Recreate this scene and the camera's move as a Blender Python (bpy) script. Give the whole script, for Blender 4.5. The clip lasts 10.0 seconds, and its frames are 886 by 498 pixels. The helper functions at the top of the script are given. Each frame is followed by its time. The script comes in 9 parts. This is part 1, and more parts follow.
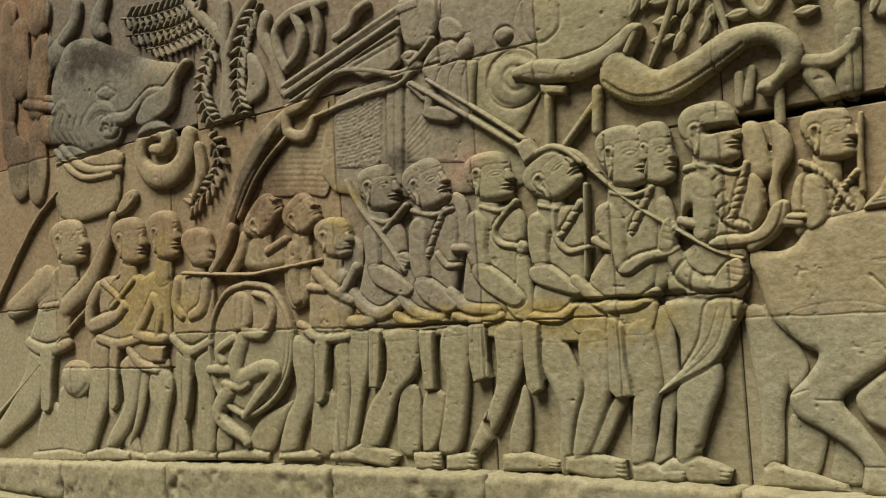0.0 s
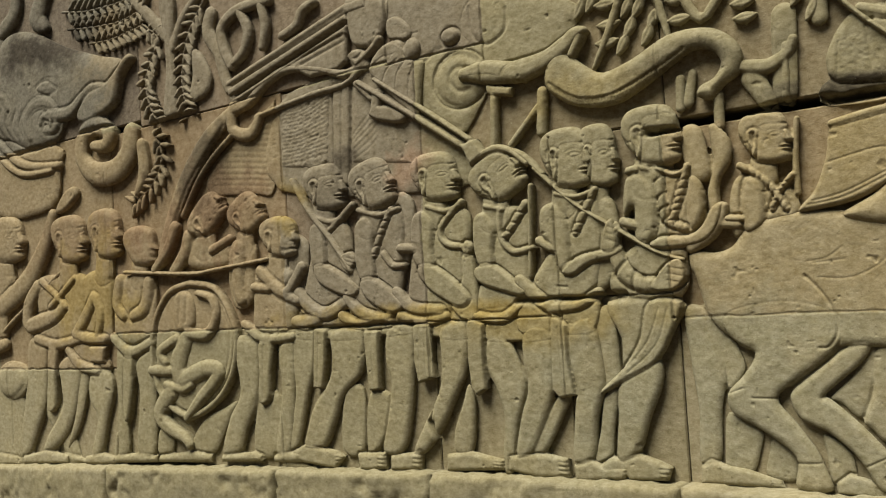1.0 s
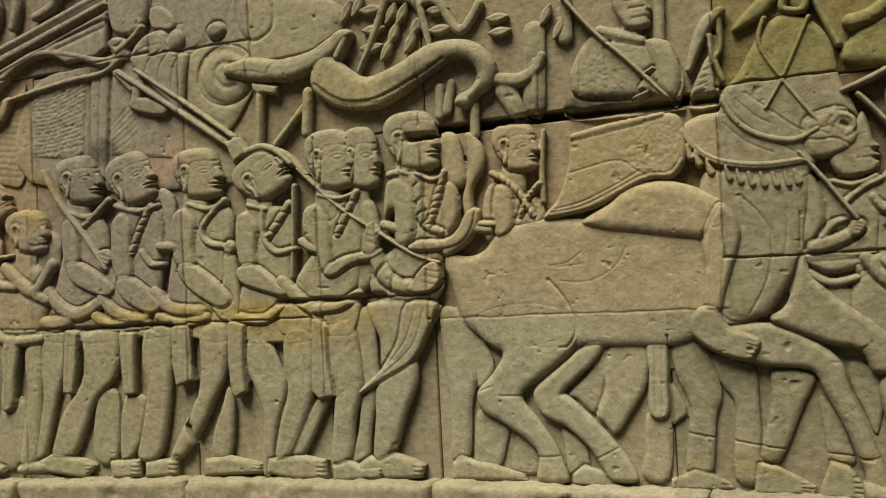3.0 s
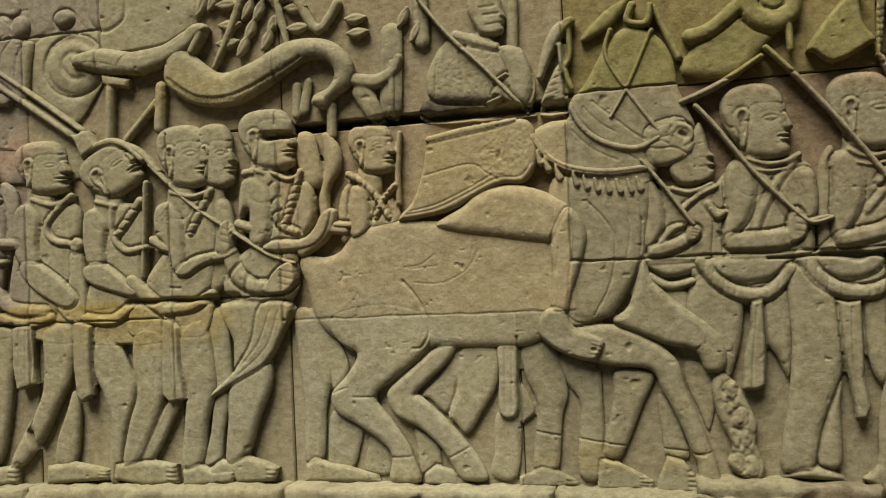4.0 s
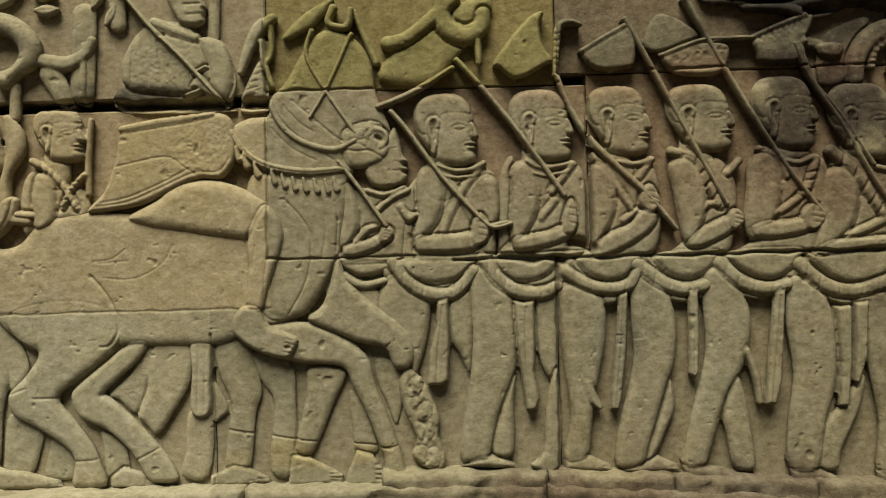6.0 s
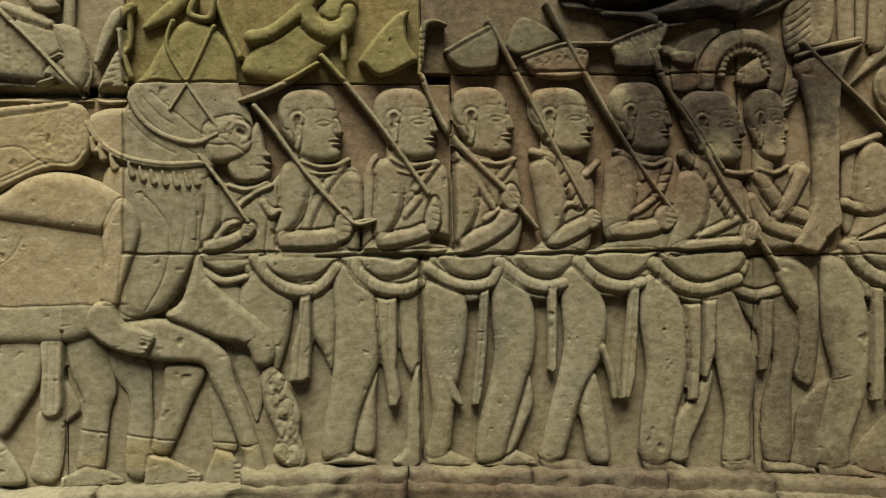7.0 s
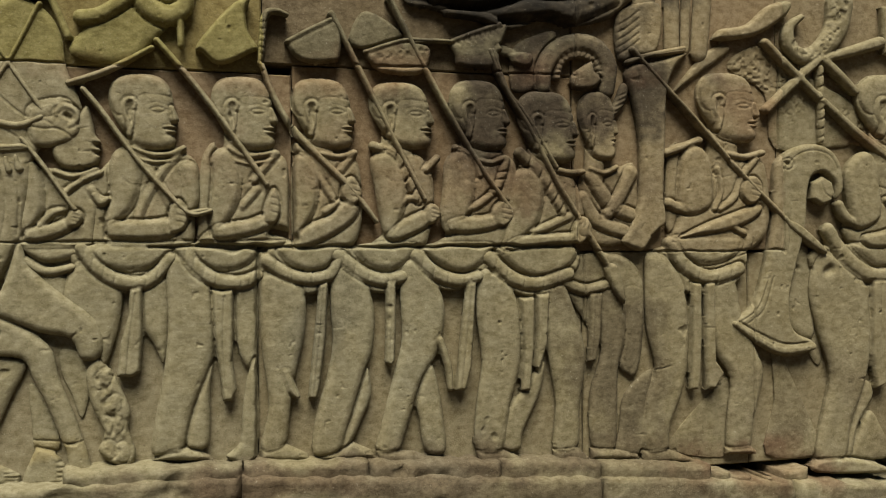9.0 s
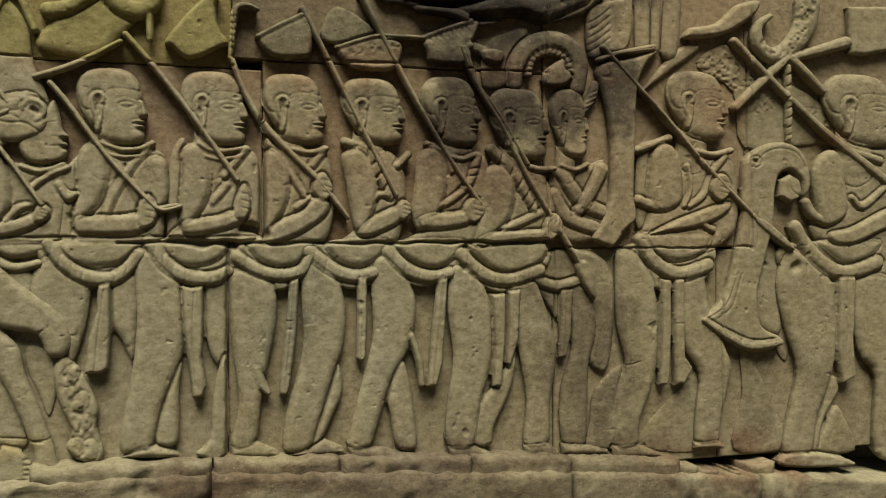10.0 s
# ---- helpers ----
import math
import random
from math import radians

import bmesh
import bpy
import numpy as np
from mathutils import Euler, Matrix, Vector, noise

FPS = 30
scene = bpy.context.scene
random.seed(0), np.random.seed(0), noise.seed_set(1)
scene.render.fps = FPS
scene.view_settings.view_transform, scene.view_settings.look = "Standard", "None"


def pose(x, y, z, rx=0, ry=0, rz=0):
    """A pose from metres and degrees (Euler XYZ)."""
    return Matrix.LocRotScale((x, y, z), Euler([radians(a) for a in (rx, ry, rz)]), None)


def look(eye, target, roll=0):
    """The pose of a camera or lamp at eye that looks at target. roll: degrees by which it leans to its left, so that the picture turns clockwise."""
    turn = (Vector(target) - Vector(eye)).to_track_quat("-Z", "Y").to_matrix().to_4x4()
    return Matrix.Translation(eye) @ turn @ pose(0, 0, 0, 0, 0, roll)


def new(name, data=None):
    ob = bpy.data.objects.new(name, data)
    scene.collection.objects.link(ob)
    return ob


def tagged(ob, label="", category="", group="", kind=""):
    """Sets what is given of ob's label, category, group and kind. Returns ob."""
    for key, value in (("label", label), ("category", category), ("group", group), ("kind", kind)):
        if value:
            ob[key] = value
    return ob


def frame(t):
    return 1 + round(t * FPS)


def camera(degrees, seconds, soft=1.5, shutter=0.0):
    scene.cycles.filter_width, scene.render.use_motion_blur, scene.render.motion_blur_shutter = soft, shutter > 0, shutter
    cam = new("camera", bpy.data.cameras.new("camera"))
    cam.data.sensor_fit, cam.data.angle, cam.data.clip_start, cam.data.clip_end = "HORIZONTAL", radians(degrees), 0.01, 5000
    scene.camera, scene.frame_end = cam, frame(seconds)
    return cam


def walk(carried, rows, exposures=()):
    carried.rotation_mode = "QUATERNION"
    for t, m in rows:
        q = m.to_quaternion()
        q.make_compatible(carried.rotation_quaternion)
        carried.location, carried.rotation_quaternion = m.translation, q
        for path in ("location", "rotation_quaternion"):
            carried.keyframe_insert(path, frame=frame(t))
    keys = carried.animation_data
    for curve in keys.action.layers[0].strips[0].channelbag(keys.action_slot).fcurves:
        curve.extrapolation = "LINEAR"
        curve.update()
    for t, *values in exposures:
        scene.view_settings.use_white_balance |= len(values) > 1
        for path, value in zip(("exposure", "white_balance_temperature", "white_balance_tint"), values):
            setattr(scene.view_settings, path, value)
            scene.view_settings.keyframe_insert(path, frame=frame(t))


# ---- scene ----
cam = camera(52.0, 10.0, soft=1.1)
# seconds, x, y, z, tilt, roll, yaw
ROWS = [
    (0, 1.1608, -2.4110, 0.6213, 3.014, -3.555, 39.052),
    (0.5, 1.1592, -2.4157, 0.6186, 3.003, -3.497, 37.957),
    (1, 1.1730, -2.4044, 0.6138, 2.939, -3.391, 35.888),
    (1.5, 1.1890, -2.3955, 0.6092, 2.863, -3.255, 33.164),
    (2, 1.2080, -2.3821, 0.6047, 2.765, -3.130, 29.963),
    (2.5, 1.2320, -2.3710, 0.6042, 2.596, -3.020, 26.639),
    (4, 1.3373, -2.3355, 0.6131, 1.830, -2.651, 15.743),
    (4.5, 1.3708, -2.3318, 0.6185, 1.537, -2.447, 11.994),
    (5, 1.4170, -2.3289, 0.6249, 1.163, -2.186, 7.974),
    (5.5, 1.4520, -2.3312, 0.6300, 0.809, -1.942, 4.329),
    (6, 1.5024, -2.3275, 0.6313, 0.566, -1.637, 0.763),
    (7.5, 1.6245, -2.3431, 0.6121, 0.447, -0.881, -8.217),
    (8, 1.6353, -2.3486, 0.6098, 0.363, -0.671, -10.704),
    (8.5, 1.6442, -2.3542, 0.6096, 0.267, -0.555, -12.805),
    (9, 1.6470, -2.3560, 0.6079, 0.173, -0.434, -14.345),
    (9.5, 1.6526, -2.3600, 0.6068, 0.069, -0.389, -15.362),
    (10, 1.6528, -2.3600, 0.6078, -0.070, -0.335, -15.991),
]


def eye(x, y, z, tilt, roll, yaw):
    """A camera at (x, y, z) turned by yaw, then tilted, then rolled."""
    return pose(x, y, z, 90 + tilt, 0, yaw) @ pose(0, 0, 0, 0, 0, roll)


walk(cam, [(row[0], eye(*row[1:])) for row in ROWS])

# ---- light ----
world = bpy.data.worlds.new("sky")
scene.world = world
world.use_nodes = True
SUN_UP, SUN_AROUND = 61.8, 196.7
nodes, links = world.node_tree.nodes, world.node_tree.links
sky = nodes.new("ShaderNodeTexSky")
sky.sky_type, sky.sun_disc = "NISHITA", False
sky.sun_elevation, sky.sun_rotation = radians(SUN_UP), radians(SUN_AROUND)
links.new(sky.outputs["Color"], nodes["Background"].inputs["Color"])
nodes["Background"].inputs["Strength"].default_value = 0.015
sun = new("sun", bpy.data.lights.new("sun", "SUN"))
sun.data.energy, sun.data.angle, sun.data.color = 7.4, radians(38), (1.0, 0.935, 0.80)
sun.matrix_world = look((-1.2, -4.0, 7.8), (0, 0, 0))
scene.view_settings.exposure = 0.15


# ---- materials ----
def material(name):
    m = bpy.data.materials.new(name)
    m.use_nodes = True
    return m, m.node_tree.nodes, m.node_tree.links


def mixed(n, l, kind, factor, a, b):
    """A colour mix node; each of factor, a and b is a value or a socket."""
    node = n.new("ShaderNodeMix")
    node.data_type, node.blend_type = "RGBA", kind
    for socket, value in ((node.inputs[0], factor), (node.inputs[6], a), (node.inputs[7], b)):
        if hasattr(value, "links"):
            l.new(value, socket)
        else:
            socket.default_value = value
    return node.outputs[2]


def noise_of(n, l, place, size, detail=6.0, rough=0.6, low=0.35, high=0.65):
    """Noise about size metres across, spread between low and high."""
    t = n.new("ShaderNodeTexNoise")
    t.inputs["Scale"].default_value, t.inputs["Detail"].default_value, t.inputs["Roughness"].default_value = 1 / size, detail, rough
    l.new(place, t.inputs["Vector"])
    r = n.new("ShaderNodeMapRange")
    r.inputs[1].default_value, r.inputs[2].default_value = low, high
    l.new(t.outputs["Fac"], r.inputs[0])
    return r.outputs[0]


def sandstone(name, relief=1.0, lichen=0.35):
    """Weathered sandstone; the quarry colour of each block comes from the attribute 'stone'."""
    m, n, l = material(name)
    bsdf = n["Principled BSDF"]
    place = n.new("ShaderNodeNewGeometry").outputs["Position"]
    stone = n.new("ShaderNodeAttribute")
    stone.attribute_name = "stone"
    col = stone.outputs["Color"]
    stretch = n.new("ShaderNodeMapping")
    stretch.inputs["Scale"].default_value = (0.85, 1.0, 1.25)
    l.new(place, stretch.inputs["Vector"])
    bed = noise_of(n, l, stretch.outputs[0], 0.02, 9, 0.75, 0.25, 0.75)
    col = mixed(n, l, "MULTIPLY", bed, col, mixed(n, l, "MULTIPLY", 1.0, col, (1.19, 1.18, 1.15, 1)))
    layers = n.new("ShaderNodeMapping")
    layers.inputs["Scale"].default_value = (0.07, 1.0, 1.7)
    l.new(place, layers.inputs["Vector"])
    strata = noise_of(n, l, layers.outputs[0], 0.03, 6, 0.7, 0.35, 0.7)
    col = mixed(n, l, "MULTIPLY", mul(n, l, strata, 0.30), col, (0.74, 0.70, 0.62, 1))
    blotch = noise_of(n, l, place, 0.16, 5, 0.6, 0.42, 0.68)
    col = mixed(n, l, "MIX", mul(n, l, blotch, 0.22), col, mixed(n, l, "MULTIPLY", 1.0, col, (1.12, 1.04, 0.82, 1)))
    dark = noise_of(n, l, place, 0.20, 8, 0.72, 0.55, 0.75)
    col = mixed(n, l, "MULTIPLY", mul(n, l, dark, lichen), col, (0.45, 0.42, 0.40, 1))
    pale = noise_of(n, l, place, 0.035, 6, 0.7, 0.58, 0.75)
    col = mixed(n, l, "MIX", mul(n, l, pale, 0.3), col, mixed(n, l, "MULTIPLY", 1.0, col, (1.55, 1.55, 1.6, 1)))
    grain = noise_of(n, l, place, 0.004, 3, 0.7, 0.3, 0.7)
    col = mixed(n, l, "MULTIPLY", mul(n, l, grain, 0.30), col, (0.6, 0.58, 0.55, 1))
    spots = noise_of(n, l, place, 0.010, 4, 0.65, 0.60, 0.70)
    col = mixed(n, l, "MULTIPLY", mul(n, l, spots, 0.55), col, (0.50, 0.46, 0.40, 1))
    crust = noise_of(n, l, place, 0.007, 5, 0.7, 0.62, 0.74)
    col = mixed(n, l, "MIX", mul(n, l, crust, 0.35), col, (0.52, 0.50, 0.40, 1))
    l.new(col, bsdf.inputs["Base Color"])
    bsdf.inputs["Roughness"].default_value = 0.9
    bsdf.inputs["Specular IOR Level"].default_value = 0.2
    high = n.new("ShaderNodeMath")
    high.operation = "ADD"
    l.new(mul(n, l, noise_of(n, l, place, 0.014, 8, 0.75, 0.25, 0.75), 0.5), high.inputs[0])
    l.new(mul(n, l, noise_of(n, l, place, 0.006, 4, 0.7, 0.25, 0.75), 0.35), high.inputs[1])
    bump = n.new("ShaderNodeBump")
    bump.inputs["Strength"].default_value, bump.inputs["Distance"].default_value = 0.37 * relief, 0.005
    l.new(high.outputs[0], bump.inputs["Height"])
    l.new(bump.outputs[0], bsdf.inputs["Normal"])
    return m


def mul(n, l, socket, value):
    node = n.new("ShaderNodeMath")
    node.operation = "MULTIPLY"
    l.new(socket, node.inputs[0])
    node.inputs[1].default_value = value
    return node.outputs[0]


STONE = sandstone("carved_sandstone", 1.0, 0.22)
BLOCK = sandstone("block_sandstone", 1.2, 0.3)
PLINTH = sandstone("plinth_sandstone", 1.8, 0.6)


# ---- the masonry: blocks, joints, stone colours ----
FACE = 0.046    # y of the wall's ground behind the carving
GREY, WARM, TAN = (0.325, 0.302, 0.205), (0.335, 0.285, 0.190), (0.362, 0.318, 0.208)
OLIVE, MAUVE, DARK = (0.262, 0.240, 0.108), (0.290, 0.262, 0.200), (0.190, 0.172, 0.112)
PALE, RUST, SLATE = (0.355, 0.330, 0.230), (0.265, 0.190, 0.118), (0.225, 0.212, 0.172)
# right-end stone: greyer, and darkened for the light falling off to the right
DIMMED_GREY, DIM = (0.278, 0.250, 0.163), (0.284, 0.243, 0.157)
PIGMENT, LICHEN_OR_SHADE, OCHRE = (0.22, 0.105, 0.055), (0.062, 0.050, 0.034), (0.36, 0.29, 0.11)
BLOCKS = []


def block(x0, x1, z0, z1, colour):
    BLOCKS.append((x0, x1, z0, z1, colour))


# lower course
block(-5.6, -3.30, -0.26, 0.69, PALE)
block(-3.30, -2.43, -0.12, 0.375, PALE)
block(-2.43, -1.37, -0.02, 0.53, GREY)
block(-1.37, -0.655, 0.0, 0.525, GREY)
block(-0.655, -0.15, 0.0, 0.53, GREY)
block(-0.15, 0.202, 0.0, 0.585, GREY)
block(0.202, 0.864, 0.0, 0.515, PALE)
block(0.864, 1.764, 0.0, 0.64, (0.292, 0.271, 0.184))
block(1.764, 2.667, 0.0, 0.62, (0.272, 0.247, 0.162))
block(2.667, 3.20, -0.03, 0.605, DIMMED_GREY)
block(3.20, 4.6, -0.03, 0.60, DIMMED_GREY)
# middle course
block(-5.6, -3.45, 0.69, 1.50, WARM)
block(-3.45, -2.43, 0.375, 1.46, WARM)
block(-2.43, -1.326, 0.53, 1.43, WARM)
block(-1.326, -0.655, 0.525, 1.42, MAUVE)
block(-0.655, -0.15, 0.53, 1.42, GREY)
block(-0.15, 0.202, 0.585, 1.07, GREY)
block(0.202, 1.022, 0.515, 1.043, TAN)
block(1.022, 1.855, 0.64, 1.075, (0.292, 0.268, 0.182))
block(1.855, 2.641, 0.62, 1.10, DIMMED_GREY)
block(2.641, 3.30, 0.605, 1.42, DIM)
block(3.30, 4.6, 0.60, 1.42, DIMMED_GREY)
# upper course
block(-5.6, -3.45, 1.50, 2.7, RUST)
block(-3.45, -2.20, 1.46, 2.7, SLATE)
block(-2.20, -0.771, 1.43, 2.7, MAUVE)
block(-0.771, -0.384, 1.42, 2.4, MAUVE)
block(-0.384, 0.202, 1.07, 2.2, GREY)
block(0.202, 1.022, 1.07, 2.2, GREY)
block(1.022, 1.779, 1.075, 2.2, OLIVE)
block(1.779, 2.641, 1.10, 2.2, DARK)
block(2.641, 3.64, 1.42, 2.2, DIM)
block(3.64, 4.6, 1.42, 2.2, DIMMED_GREY)

DEEP = 1.05     # how boldly the figures stand out


def proud(height):
    """The true height of a shape, in metres: what lies on top of a figure is cut flatter."""
    return DEEP * (height if height < 34 else 34 + 0.6 * (height - 34)) / 1000


JOINTS = []     # worn joints that cut through the carving: two ends, half width, depth


def joint(x0, z0, x1, z1, half=0.004, deep=0.012):
    JOINTS.append((x0, z0, x1, z1, half, deep))


TABLE = np.random.RandomState(7).rand(256, 256)


def wavy(x, z, size):
    """Smooth noise from -1 to 1, about size metres across, as an array."""
    u, v = x / size + 91.3, z / size + 37.7
    i, j = np.floor(u).astype(int), np.floor(v).astype(int)
    a, b = u - i, v - j
    a, b = a * a * (3 - 2 * a), b * b * (3 - 2 * b)
    i0, i1, j0, j1 = i % 256, (i + 1) % 256, j % 256, (j + 1) % 256
    low = TABLE[i0, j0] * (1 - a) + TABLE[i1, j0] * a
    top = TABLE[i0, j1] * (1 - a) + TABLE[i1, j1] * a
    return 2 * (low * (1 - b) + top * b) - 1


STAINS_AND_SHADE = []     # weather stains and painted shade: middle, half sizes, colour, strength


def stain_or_shade(x, z, rx, rz, colour, strength):
    STAINS_AND_SHADE.append((x, z, rx, rz, colour, strength))


def stone_colours(x, z):
    """The quarry colour of the block that each place belongs to, under its stains and painted shade."""
    out = np.tile(np.array(GREY), (len(x), 1))
    wobble_x, wobble_z = x + 0.004 * wavy(x, z, 0.05), z + 0.004 * wavy(z, x, 0.05)
    for x0, x1, z0, z1, colour in BLOCKS:
        inside = (wobble_x >= x0) & (wobble_x < x1) & (wobble_z >= z0) & (wobble_z < z1)
        out[inside] = colour
    ragged = 0.35 * wavy(x, z, 0.12) + 0.25 * wavy(z, x, 0.045) + 0.12 * wavy(x, z, 0.016)
    for sx, sz, rx, rz, colour, strength in STAINS_AND_SHADE:
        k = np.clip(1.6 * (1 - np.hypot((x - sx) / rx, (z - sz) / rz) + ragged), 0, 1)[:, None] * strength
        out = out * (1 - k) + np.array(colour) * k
    return out


def stretch_dist(x, z, ax, az, bx, bz):
    """The distance to a stretch from a to b and how far along it the nearest place lies."""
    dx, dz = bx - ax, bz - az
    k = np.clip(((x - ax) * dx + (z - az) * dz) / max(dx * dx + dz * dz, 1e-12), 0, 1)
    return np.hypot(x - ax - k * dx, z - az - k * dz), k


def rounded(points, closed, cuts=5):
    """A smooth line through the points (Catmull-Rom)."""
    n, out = len(points), []
    if n < 3:
        return [tuple(p) for p in points]
    p = [np.array(q, float) for q in points]
    for i in range(n if closed else n - 1):
        a, b, c, d = (p[k % n] if closed else p[min(max(k, 0), n - 1)] for k in (i - 1, i, i + 1, i + 2))
        for s in range(cuts):
            t = s / cuts
            out.append(tuple(0.5 * (2 * b + (c - a) * t + (2 * a - 5 * b + 4 * c - d) * t * t + (3 * b - a - 3 * c + d) * t ** 3)))
    if not closed:
        out.append(tuple(p[-1]))
    return out


class Relief:
    """One thing carved out of the wall: shapes laid over one another, worn, cut by the joints, and made one mesh.
    Heights are in millimetres above the wall's ground, places (x, z) and radii in metres."""

    def __init__(self, name, label, category, group="", lift=0.0):
        self.tags, self.name, self.lift, self.shapes = (label, category, group), name, lift, []

    def limb(self, height, *points, hard=False):
        line = points if hard else rounded(points, False, 4)
        self.shapes.append(("limb", proud(height), line))
        return self

    def slab(self, height, edge, *points, hard=False):
        self.shapes.append(("slab", proud(height), edge, points if hard else rounded(points, True, 4)))
        return self

    def blob(self, height, x, z, rx, rz, turn=0.0):
        self.shapes.append(("blob", proud(height), x, z, rx, rz, radians(turn)))
        return self

    def groove(self, deep, half, *points, hard=False):
        self.shapes.append(("groove", deep / 1000, half, points if hard else rounded(points, False, 4)))
        return self

    def braid(self, height, *points):
        """A twisted rope: a limb with slanting cuts across it."""
        self.limb(height, *points)
        line = rounded(points, False, 4)
        gone, last = 0.0, line[0]
        for p in line[1:]:
            step = math.hypot(p[0] - last[0], p[1] - last[1])
            gone += step
            if gone > 1.5 * p[2]:
                gone = 0.0
                ux, uz, r = (p[0] - last[0]) / step, (p[1] - last[1]) / step, p[2]
                self.groove(7, 0.2 * r, (p[0] - r * uz - 0.5 * r * ux, p[1] + r * ux - 0.5 * r * uz), (p[0] + r * uz + 0.5 * r * ux, p[1] - r * ux + 0.5 * r * uz), hard=True)
            last = p
        return self

    def foot(self, height, x, z, long, thick):
        """A bare foot seen from the side, the toes to +x, with the cuts between them."""
        self.slab(height, 0.6 * thick, (x - 0.32 * long, z), (x - 0.25 * long, z + thick), (x + 0.05 * long, z + 1.15 * thick), (x + 0.45 * long, z + 0.75 * thick), (x + 0.66 * long, z + 0.5 * thick), (x + 0.66 * long, z))
        for k in range(4):
            u = x + (0.40 + 0.06 * k) * long
            self.groove(5, 0.05 * thick, (u, z + 0.7 * thick), (u + 0.05 * long, z), hard=True)
        return self

    def head(self, x, z, w, h, way=1, height=44, cap=0.21, plain=False, tilt=0.0):
        """A head turned a little out of the wall, looking to +x (way 1) or -x, its profile cut free."""
        b, s = height, way * w

        c, n = math.cos(radians(tilt)), way * math.sin(radians(tilt))

        def at(*places):
            return [(x + c * p[0] * s - n * p[1] * h, z + n * p[0] * s + c * p[1] * h) + tuple(k * w for k in p[2:]) for p in places]

        self.limb(b - 12, (x - 0.06 * s, z - 0.3 * h, 0.24 * w), (x - 0.08 * s, z - 0.72 * h, 0.27 * w))
        outline = at((-0.42, -0.08), (-0.5, 0.12), (-0.47, 0.34), (-0.30, 0.475), (0.05, 0.5), (0.27, 0.45), (0.40, 0.31), (0.445, 0.12), (0.455, 0.04), (0.515, -0.09), (0.525, -0.122), (0.47, -0.15), (0.492, -0.195), (0.475, -0.225), (0.488, -0.258), (0.452, -0.295), (0.475, -0.37), (0.43, -0.455), (0.28, -0.5), (0.04, -0.49), (-0.17, -0.43), (-0.29, -0.27))
        self.slab(b, 0.17 * w, *outline)
        if plain:
            return self
        # the hair, a close cap with a clean edge, then the back of the head
        self.slab(b + 0.5, 0.15 * w, *at((-0.47, 0.14), (-0.44, 0.33), (-0.28, 0.455), (0.05, 0.485), (0.26, 0.43), (0.38, 0.30), (0.40, cap), (0.2, cap + 0.015), (0.0, cap + 0.01), (-0.1, cap - 0.06), (-0.16, 0.06), (-0.3, -0.05), (-0.4, -0.02)))
        # the ear, a loop with a long lobe and its drop
        self.limb(b + 5, *at((-0.12, 0.03, 0.034), (-0.11, 0.11, 0.036), (-0.18, 0.15, 0.038), (-0.26, 0.10, 0.038), (-0.25, -0.06, 0.036), (-0.2, -0.16, 0.036), (-0.2, -0.3, 0.045)))
        self.limb(b + 4, *at((-0.13, -0.02, 0.026), (-0.14, -0.16, 0.026), (-0.19, -0.32, 0.04)))
        self.groove(5, 0.024 * w, *at((-0.185, 0.07), (-0.19, -0.06)))
        # brow, lids, nose wing, lips
        self.groove(1.2, 0.010 * h, *at((0.06, 0.085), (0.2, 0.115), (0.36, 0.075)))
        self.blob(b + 1.2, *at((0.22, 0.018))[0], 0.105 * w, 0.026 * h, way * tilt)
        self.groove(1.3, 0.006 * h, *at((0.1, 0.022), (0.22, 0.052), (0.34, 0.018)))
        self.groove(1.0, 0.006 * h, *at((0.11, 0.004), (0.22, -0.012), (0.33, 0.006)))
        self.limb(b + 2, *at((0.42, 0.06, 0.028), (0.45, -0.03, 0.045), (0.465, -0.095, 0.06)))
        self.groove(2.4, 0.009 * h, *at((0.36, -0.06), (0.365, -0.125), (0.46, -0.15)))
        self.limb(b + 1.5, *at((0.31, -0.20, 0.014), (0.39, -0.19, 0.019), (0.465, -0.195, 0.017)))
        self.groove(2.5, 0.007 * h, *at((0.29, -0.222), (0.38, -0.228), (0.5, -0.225)))
        self.limb(b + 1.5, *at((0.32, -0.25, 0.014), (0.39, -0.258, 0.019), (0.46, -0.254, 0.017)))
        self.groove(2.0, 0.012 * h, *at((0.3, -0.305), (0.45, -0.305)))
        return self

    def stipple(self, deep, size, *points):
        """Fine pecked pits over an area."""
        self.shapes.append(("stipple", deep / 1000, size, rounded(points, True, 4)))
        return self

    def hand(self, height, x, z, r, turn=0.0):
        """A closed hand, its fingers parted by three cuts."""
        self.blob(height, x, z, r, 1.15 * r)
        c, s = math.cos(radians(turn)), math.sin(radians(turn))
        for k in (-0.5, 0.0, 0.5):
            u0, v0, u1, v1 = 0.1 * r, k * r, 0.95 * r, k * r
            self.groove(4, 0.1 * r, (x + u0 * c - v0 * s, z + u0 * s + v0 * c), (x + u1 * c - v1 * s, z + u1 * s + v1 * c), hard=True)
        return self

    def bounds(self):
        xs, zs = [], []
        for s in self.shapes:
            if s[0] == "limb":
                for px, pz, r in s[2]:
                    xs += [px - r, px + r]
                    zs += [pz - r, pz + r]
            elif s[0] == "slab":
                xs += [p[0] for p in s[3]]
                zs += [p[1] for p in s[3]]
            elif s[0] == "blob":
                r = max(s[4], s[5])
                xs += [s[2] - r, s[2] + r]
                zs += [s[3] - r, s[3] + r]
        return min(xs), max(xs), min(zs), max(zs)

